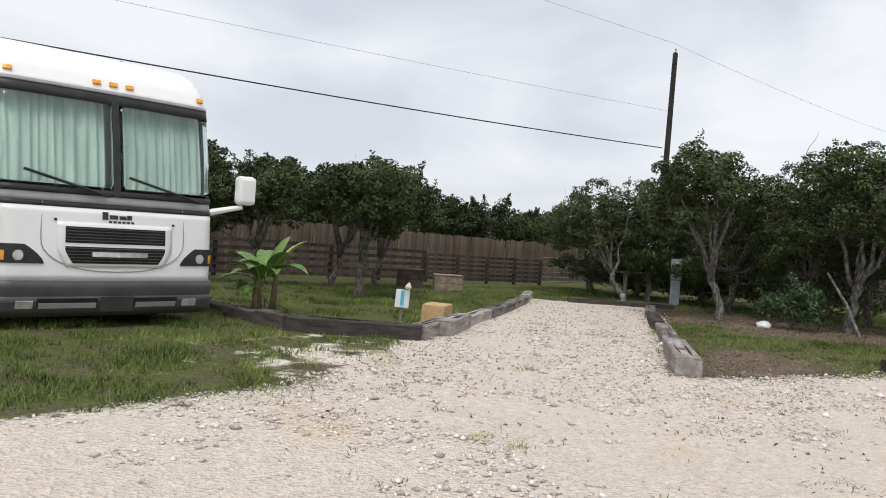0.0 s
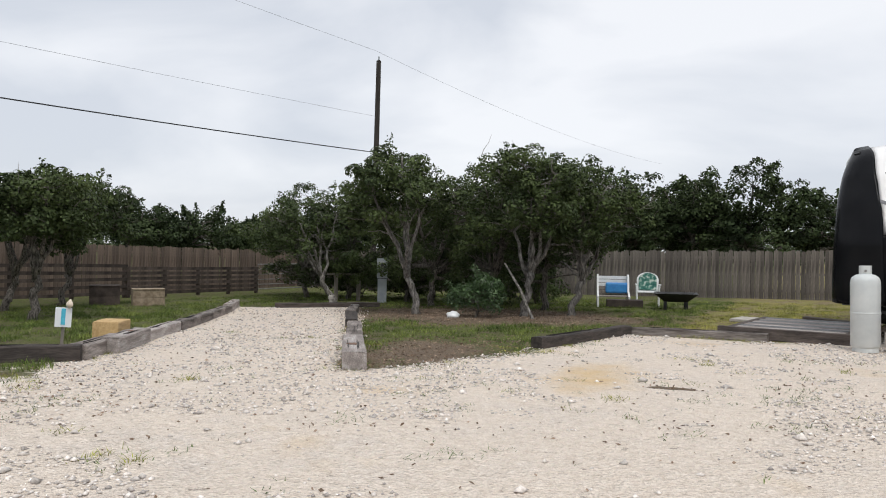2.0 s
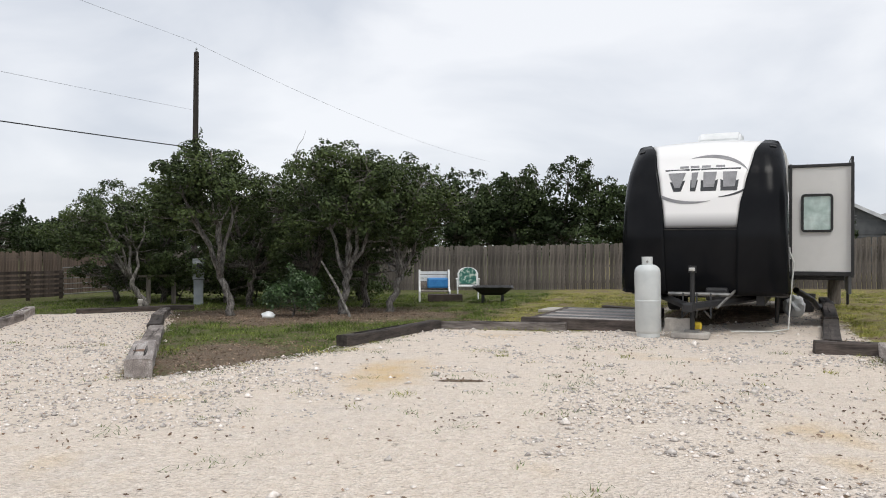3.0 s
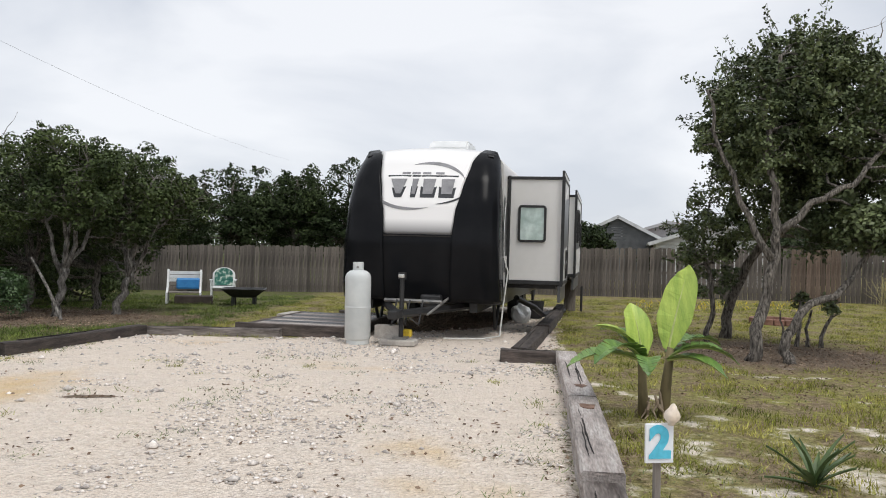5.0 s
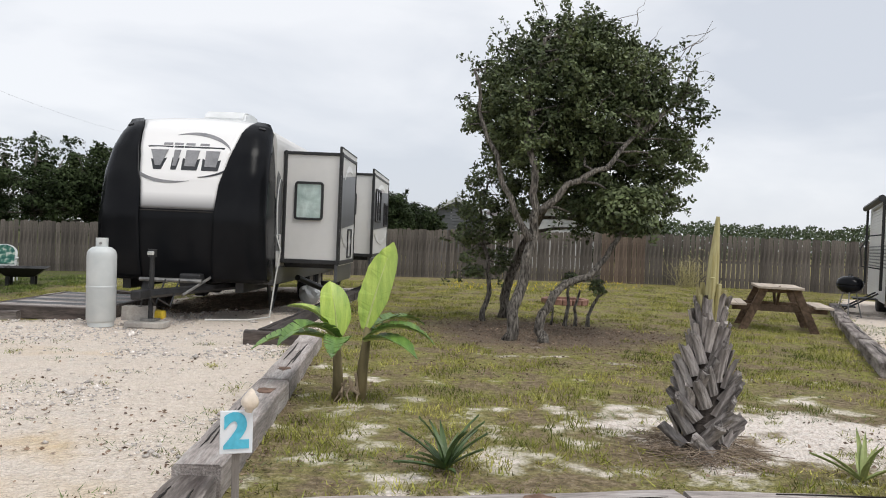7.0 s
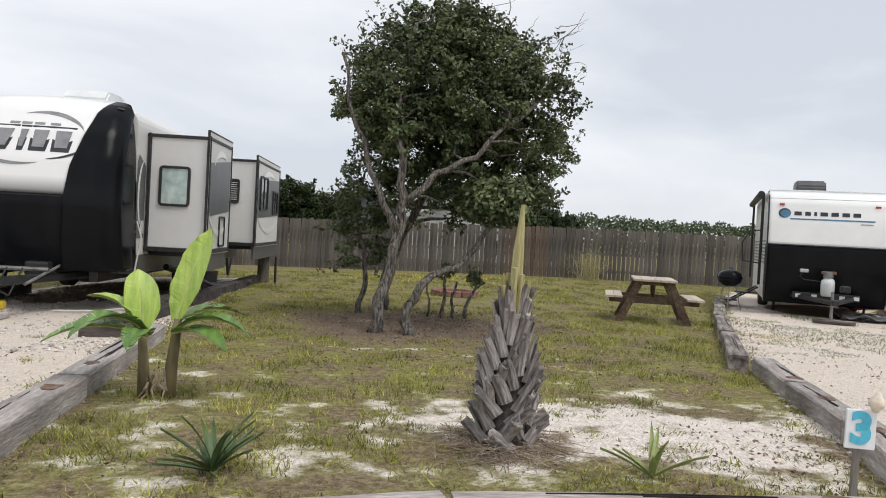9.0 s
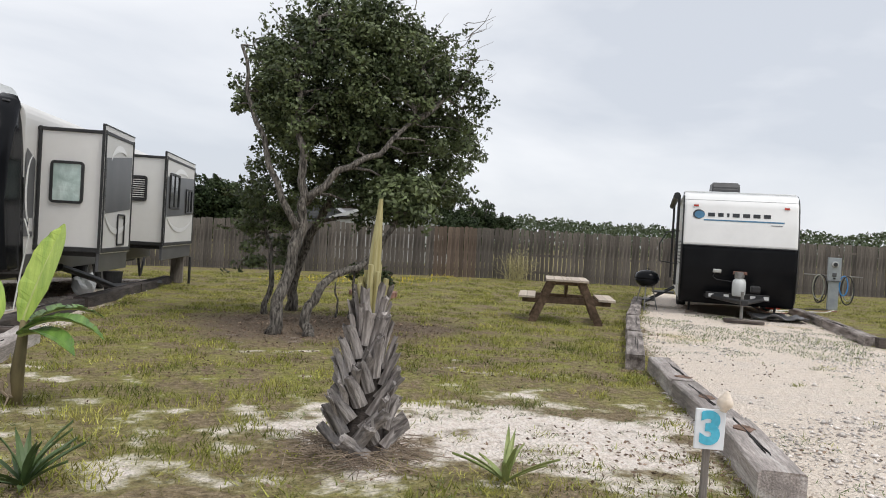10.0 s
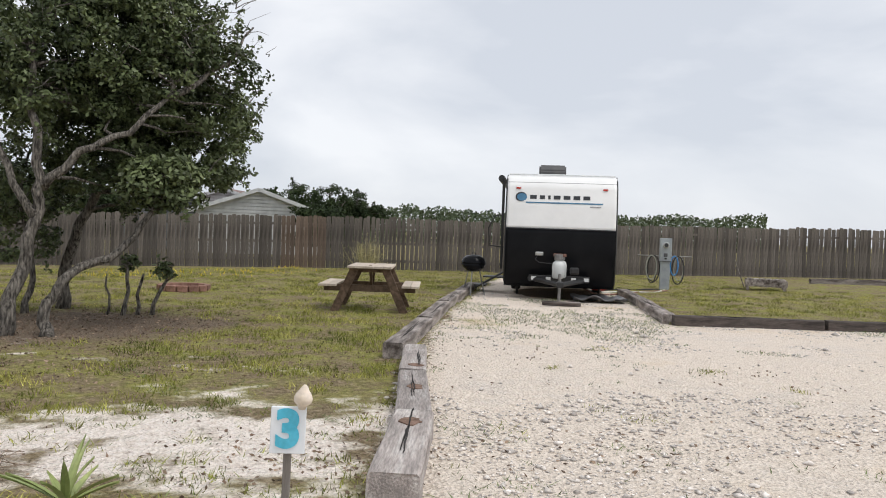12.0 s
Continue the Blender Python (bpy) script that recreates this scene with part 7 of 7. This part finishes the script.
for k, (mt, pts) in enumerate(((M["hose"], [(22.0, 17.3, .02), (21.0, 16.6, .02), (20.1, 16.9, .02), (19.3, 16.6, .03)]), (M["brick"], [(21.9, 17.1, .02), (20.9, 16.9, .02), (19.8, 16.3, .02), (18.6, 15.9, .03), (18.1, 16.2, .3)]),
                               (M["black_plastic"], [(22.0, 17.5, .02), (20.6, 17.6, .02), (19.2, 16.9, .03), (18.4, 16.8, .3)]))):
    solo("supply_hose", tubes((pts, .018)), mt, pose(0, 0, 0), "supply hose lying on the grass by the trailer", "hose", "supply hoses")
bm = bmesh.new()
bmesh.ops.create_grid(bm, x_segments=14, y_segments=10, size=.5)
for v_ in bm.verts:
    v_.co.z = .08 + .09 * noise.noise(v_.co * 4) + .04 * noise.noise(v_.co * 9)
    v_.co.x *= 1.1
    v_.co.y *= .7
r_ = bmesh.ops.extrude_face_region(bm, geom=bm.faces[:])
bmesh.ops.translate(bm, vec=(0, 0, -.02), verts=[e for e in r_["geom"] if isinstance(e, bmesh.types.BMVert)])
solo("tarpaulin", bm, M["slate"], pose(17.6, 14.6, .02, 0, 0, -30), "crumpled dark tarpaulin by the trailer", "tarpaulin", smooth=True)
solo("chock", boxes((0, 0, .08, .34, .2, .14), bevel=.03), M["red"], pose(18.55, 15.75, .14, 0, 0, 20), "red plastic levelling block on the timber", "chock")

ad = thing("low_chair", pose(25.2, 17.0, ground_at(25.2, 17.0), 0, 0, 42), "weathered grey-brown plank lounge chair on the lawn", "chair")
for k in range(6):
    part("back_slat", boxes((-.32 + .13 * k, 0, .42, .12, .025, .8), bevel=.005), M["tie_mix"], ad, m=pose(0, .35, .02, -20, 0, 0))
for k in range(6):
    part("seat_slat", boxes((0, .22 - .17 * k, .30, .78, .14, .03), bevel=.005), M["tie_mix"], ad)
for s in (-1, 1):
    part("side_board", boxes((s * .38, -.2, .2, .04, 1.1, .18), bevel=.006), M["tie_mix"], ad)
    for y_ in (-.68, .28):
        part("leg", boxes((s * .38, y_, .11, .08, .08, .24), bevel=.006), M["tie_mix"], ad)


rock = bmesh.new()
bmesh.ops.create_icosphere(rock, subdivisions=3, radius=1)
for v_ in rock.verts:
    k = 1 + .3 * noise.noise(v_.co * 1.6 + Vector((3, 1, 0)))
    v_.co = Vector((v_.co.x * .15 * k, v_.co.y * .12 * k, v_.co.z * .09 * k + .05))
solo("white_rock", rock, M["white_plastic"], pose(-6.15, 15.4, ground_at(-6.15, 15.4)), "rounded white rock on the grass", "rock", smooth=True)
solo("cleanout_pipe", lathe([(.05, 0), (.05, .2), (.065, .2), (.065, .27), (.05, .29), (0, .29)], 16), M["concrete"], pose(-10.75, 17.75, ground_at(-10.75, 17.75)), "short capped pipe at the end of the drive", "pipe")


# ---- buildings beyond the fence ----
def cottage(x, y, yaw, w, d, he, hp, wall, roofm, label, window=True, siding=True):
    t = thing("house", pose(x, y, ground_at(x, min(y, 35)) - .1, 0, 0, yaw), label, "house")
    bm = bmesh.new()
    pr = [(-w / 2, 0), (w / 2, 0), (w / 2, he), (0, hp), (-w / 2, he)]
    a, b = [bm.verts.new((p, 0, q)) for p, q in pr], [bm.verts.new((p, d, q)) for p, q in pr]
    bm.faces.new(a)
    bm.faces.new(b[::-1])
    for k in range(5):
        j = (k + 1) % 5
        bm.faces.new((a[k], b[k], b[j], a[j]))
    part("wall", bm, wall, t)
    sl = math.degrees(math.atan2(hp - he, w / 2))
    L = math.hypot(w / 2, hp - he) + .45
    for s in (-1, 1):
        rf = part("roof", boxes((s * L / 2, 0, 0, L, d + .8, .1)), roofm, t, m=pose(0, d / 2, hp + .07, 0, s * sl, 0))
        part("barge_board", boxes((s * L / 2, -d / 2 - .42, -.04, L, .05, .2)), M["house_white"], rf, "white barge board")
        if roofm is M["tin"]:
            for k in range(int(L / .35)):
                part("roof_rib", boxes((s * (.2 + k * .35), 0, .06, .03, d + .8, .03)), roofm, rf)
    if siding:
        z = he - .6
        while z < hp - .15:
            ww = w if z < he else w * (hp - z) / (hp - he)
            part("siding_board", boxes((0, -.012, z, ww - .04, .024, .16)), wall, t, m=pose(0, 0, 0, 2, 0, 0))
            z += .19
    if window:
        wn = part("window", boxes((0, -.04, he + (hp - he) * .32, .7, .06, .8)), M["house_white"], t)
        part("pane", boxes((0, -.075, he + (hp - he) * .32, .5, .02, .6)), M["dark_glass"], wn)
    return t


cottage(14.0, 52.0, -8, 6.0, 8.0, 2.6, 4.1, M["house_grey"], M["shingle"], "grey gabled house with white trim beyond the fence")
cottage(18.3, 55.0, -30, 9.0, 8.0, 2.5, 3.9, M["house_white"], M["shingle"], "low house with a brown shingle roof beyond the fence", False)
cottage(17.9, 44.5, -14, 6.6, 7.0, 2.35, 3.5, M["house_white"], M["tin"], "white-sided shed with a metal roof beyond the fence", False)


# ---- loose ground cover ----
rng = np.random.default_rng(99)


def scatter(n, x0, x1, y0, y1):
    x, y = rng.uniform(x0, x1, n), rng.uniform(y0, y1, n)
    return x, y


def relief(x, y):
    return land(x, y) + 0.035 * (fbm(x, y, 0.8, 3) - 0.5) + 0.012 * (fbm(x, y, 4.0, 8) - 0.5)


def blades(name, x, y, h, w, material, label, category, lean=0.5):
    """Single tapering blades."""
    n = len(x)
    a = rng.uniform(0, 6.283, n)
    L = h * rng.uniform(.5, 1.4, n)
    d = np.stack([np.cos(a), np.sin(a)], -1)
    o = rng.normal(size=(n, 2)) * lean * L[:, None]
    z = relief(x, y) - .006
    b0 = np.stack([x - d[:, 0] * w / 2, y - d[:, 1] * w / 2, z], -1)
    b1 = np.stack([x + d[:, 0] * w / 2, y + d[:, 1] * w / 2, z], -1)
    tp = np.stack([x + o[:, 0], y + o[:, 1], z + L], -1)
    v = np.stack([b0, b1, tp], 1).reshape(-1, 3)
    ob = new(name, quads(name, v, np.arange(3 * n).reshape(-1, 3), material))
    return tagged(ob, label, category, kind="stuff")


x1, y1 = scatter(1150000, -17, 27, 1.0, 27)
dist = np.hypot(x1 - 4, y1 - 1)
keep = (gravel_mask(x1, y1) < -0.02 + 0.35 * (fbm(x1, y1, 1.1, 31) - .5)) & (sand_mask(x1, y1) < 0.02 + .9 * (fbm(x1, y1, 1.6, 33) - .41)) & (litter_shade_mask(x1, y1) < .25 + .8 * (fbm(x1, y1, 1.6, 35) - .5))
keep &= rng.random(len(x1)) < np.clip(1.25 - dist / 32, .25, 1)
clump = fbm(x1, y1, 2.6, 37)
keep &= rng.random(len(x1)) < np.clip(.5 + 7.0 * (clump - .47), .10, 1)
tall = .016 + .19 * np.clip(clump - .40, 0, .25)
green = lush_shade_mask(x1, y1) + .6 * (fbm(x1, y1, .6, 39) - .5) > 0
blades("grass", x1[keep & ~green], y1[keep & ~green], tall[keep & ~green], .010, M["grass"], "short patchy mown grass", "grass")
blades("green_grass", x1[keep & green], y1[keep & green], 1.25 * tall[keep & green], .012, M["lush_shade_grass"], "dark green mown grass round the first drive", "grass")
x1, y1 = scatter(90000, -9, 13, 1.5, 12)
gm, sm = gravel_mask(x1, y1), sand_mask(x1, y1)
n1 = fbm(x1, y1, 1.7, 41)
keep = (n1 > .63) & (((gm < .35) & (gm > -.6)) | ((sm > -.2) & (n1 > .67))) | ((n1 > .745) & (gm > 0) & (gm < 4))
blades("weeds", x1[keep], y1[keep], .028, .011, M["weed"], "low weedy tufts in sand and gravel", "weeds", 1.2)
# green weeds in the gravel before the small trailer and along the third drive's edge
x1, y1 = scatter(60000, 11, 21, 7.5, 16)
keep = (gravel_mask(x1, y1) > -.1) & (fbm(x1, y1, .9, 45) > .55 + .05 * np.hypot(x1 - 15.2, y1 - 12.8) - .12) & (rng.random(len(x1)) < .6)
blades("low_weeds", x1[keep], y1[keep], .035, .012, M["lush_shade_grass"], "low green weeds in the gravel by the trailer", "weeds", .9)
# separate weed tufts on the sand and along the gravel edges
cx, cy = scatter(2600, -8, 13.5, 2.0, 12)
gm, sm = gravel_mask(cx, cy), sand_mask(cx, cy)
ok = ((sm > -.05) & (gm < -.05)) | ((np.abs(gm) < .35) & (rng.random(2600) < .5)) | ((gm > 0) & (gm < 3) & (rng.random(2600) < .06))
cx, cy = cx[ok][:260], cy[ok][:260]
rep = rng.integers(10, 55, len(cx))
x1 = np.repeat(cx, rep) + rng.normal(size=rep.sum()) * np.repeat(rng.uniform(.03, .11, len(cx)), rep)
y1 = np.repeat(cy, rep) + rng.normal(size=rep.sum()) * np.repeat(rng.uniform(.03, .09, len(cx)), rep)
blades("weed_tufts", x1, y1, .038, .009, M["grass"], "separate green weed tufts in the sand", "weeds", 1.0)
x1, y1 = scatter(2500, 8, 15, 22, 27.3)
keep = fbm(x1, y1, .5, 55) > .5
blades("yellow_flowers", x1[keep][:220], y1[keep][:220], .10, .035, M["flower"], "scattered yellow flowers by the fence", "flowers")
bmw = bmesh.new()
for k in range(70):
    a = np.array([16.9 + rng.normal() * .18, 25.9 + rng.normal() * .1, relief(16.9, 25.9) * 0])
    b = a + np.array([rng.normal() * .3, rng.normal() * .2, rng.uniform(.3, 1.0)])
    tube(bmw, bend(rng, a, b, .06, 3), [.008, .006, .005, .003], 4, cap=False)
wd = thing("tall_weed", pose(0, 0, 0), "spindly yellow-green weed against the fence", "weed")
part("stalk", bmw, M["palm_spear"], wd)
cc = np.array([16.9, 25.85, .55]) + rng.normal(size=(900, 3)) * np.array([.28, .16, .26])
v, f = fan(rng, cc, .06, .02)
ob = new("leaves", quads("leaves", v, f, M["palm_spear"]))
ob.parent = wd


def pebbles(name, x, y, size, material, label, category):
    """Small angular stones, half sunk."""
    n = len(x)
    base = np.array([[1, 0, 0], [0, 1, 0], [-1, 0, 0], [0, -1, 0], [0, 0, .8], [0, 0, -.5]], float)
    tri = np.array([[0, 1, 4], [1, 2, 4], [2, 3, 4], [3, 0, 4], [1, 0, 5], [2, 1, 5], [3, 2, 5], [0, 3, 5]])
    v = base[None] * (1 + .35 * rng.normal(size=(n, 6, 3))).clip(.4, 1.8)
    s = size * rng.lognormal(0, .42, n)
    a = rng.uniform(0, 6.283, n)
    c, q = np.cos(a)[:, None], np.sin(a)[:, None]
    vx, vy = v[..., 0] * c - v[..., 1] * q, v[..., 0] * q + v[..., 1] * c
    v = np.stack([vx * s[:, None] + x[:, None], vy * s[:, None] + y[:, None], v[..., 2] * s[:, None] * .75 + (relief(x, y) + s * .2)[:, None]], -1)
    f = (tri[None] + 6 * np.arange(n)[:, None, None]).reshape(-1, 3)
    return tagged(new(name, quads(name, v.reshape(-1, 3), f, material)), label, category, kind="stuff")


x1, y1 = scatter(230000, -13, 20, 1.6, 18)
gm = gravel_mask(x1, y1)
dist = np.hypot(x1 - 3.5, y1 - .5)
keep = (gm > -.1) & (fbm(x1, y1, .7, 61) > .36 + .19 * (inside(DRIVE_ONE, x1, y1) < 0)) & (rng.random(len(x1)) < np.clip(1.5 - dist / 14, .15, 1))
pebbles("gravel", x1[keep][:72000], y1[keep][:72000], .0115, M["stone"], "loose pale crushed stone on the drives", "gravel")
x1, y1 = scatter(9000, -13, 20, 1.6, 18)
keep = gravel_mask(x1, y1) > -.15
pebbles("larger_stones", x1[keep][:1500], y1[keep][:1500], .017, M["stone"], "larger pale stones in the gravel", "gravel")

x1, y1 = scatter(190000, -12, 14, 3, 22)
lm, gm = litter_shade_mask(x1, y1), gravel_mask(x1, y1)
edge_ = np.exp(-((np.abs(gm) - .12) / .16) ** 2) * (fbm(x1, y1, .9, 71) > .45)
mulch = np.clip(1 - np.hypot((x1 - 8.5) / 1.5, (y1 - 5.9) / .9), 0, 1)
pr = 0.45 * mulch * (gm < -.05) + np.clip(lm * 1.3 + .25, 0, 1) * (gm < .1) * .8 + .3 * edge_ + .012 * (gm > 0) + .10 * (gm > 0) * (fbm(x1, y1, 1.3, 77) > .62) + .05 * (inside(DRIVE_ONE, x1, y1) > 0) + .08 * (sand_mask(x1, y1) > -.1) * (fbm(x1, y1, 1.2, 73) > .53)
keep = rng.random(len(x1)) < pr
x1, y1 = x1[keep], y1[keep]
v, f = fan(rng, np.stack([x1, y1, relief(x1, y1) + .010], -1), .036, .018, tilt=.18)
tagged(new("leaf_litter", quads("leaf_litter", v, f, M["litter"])), "dry brown leaves scattered on the ground", "leaves", kind="stuff")
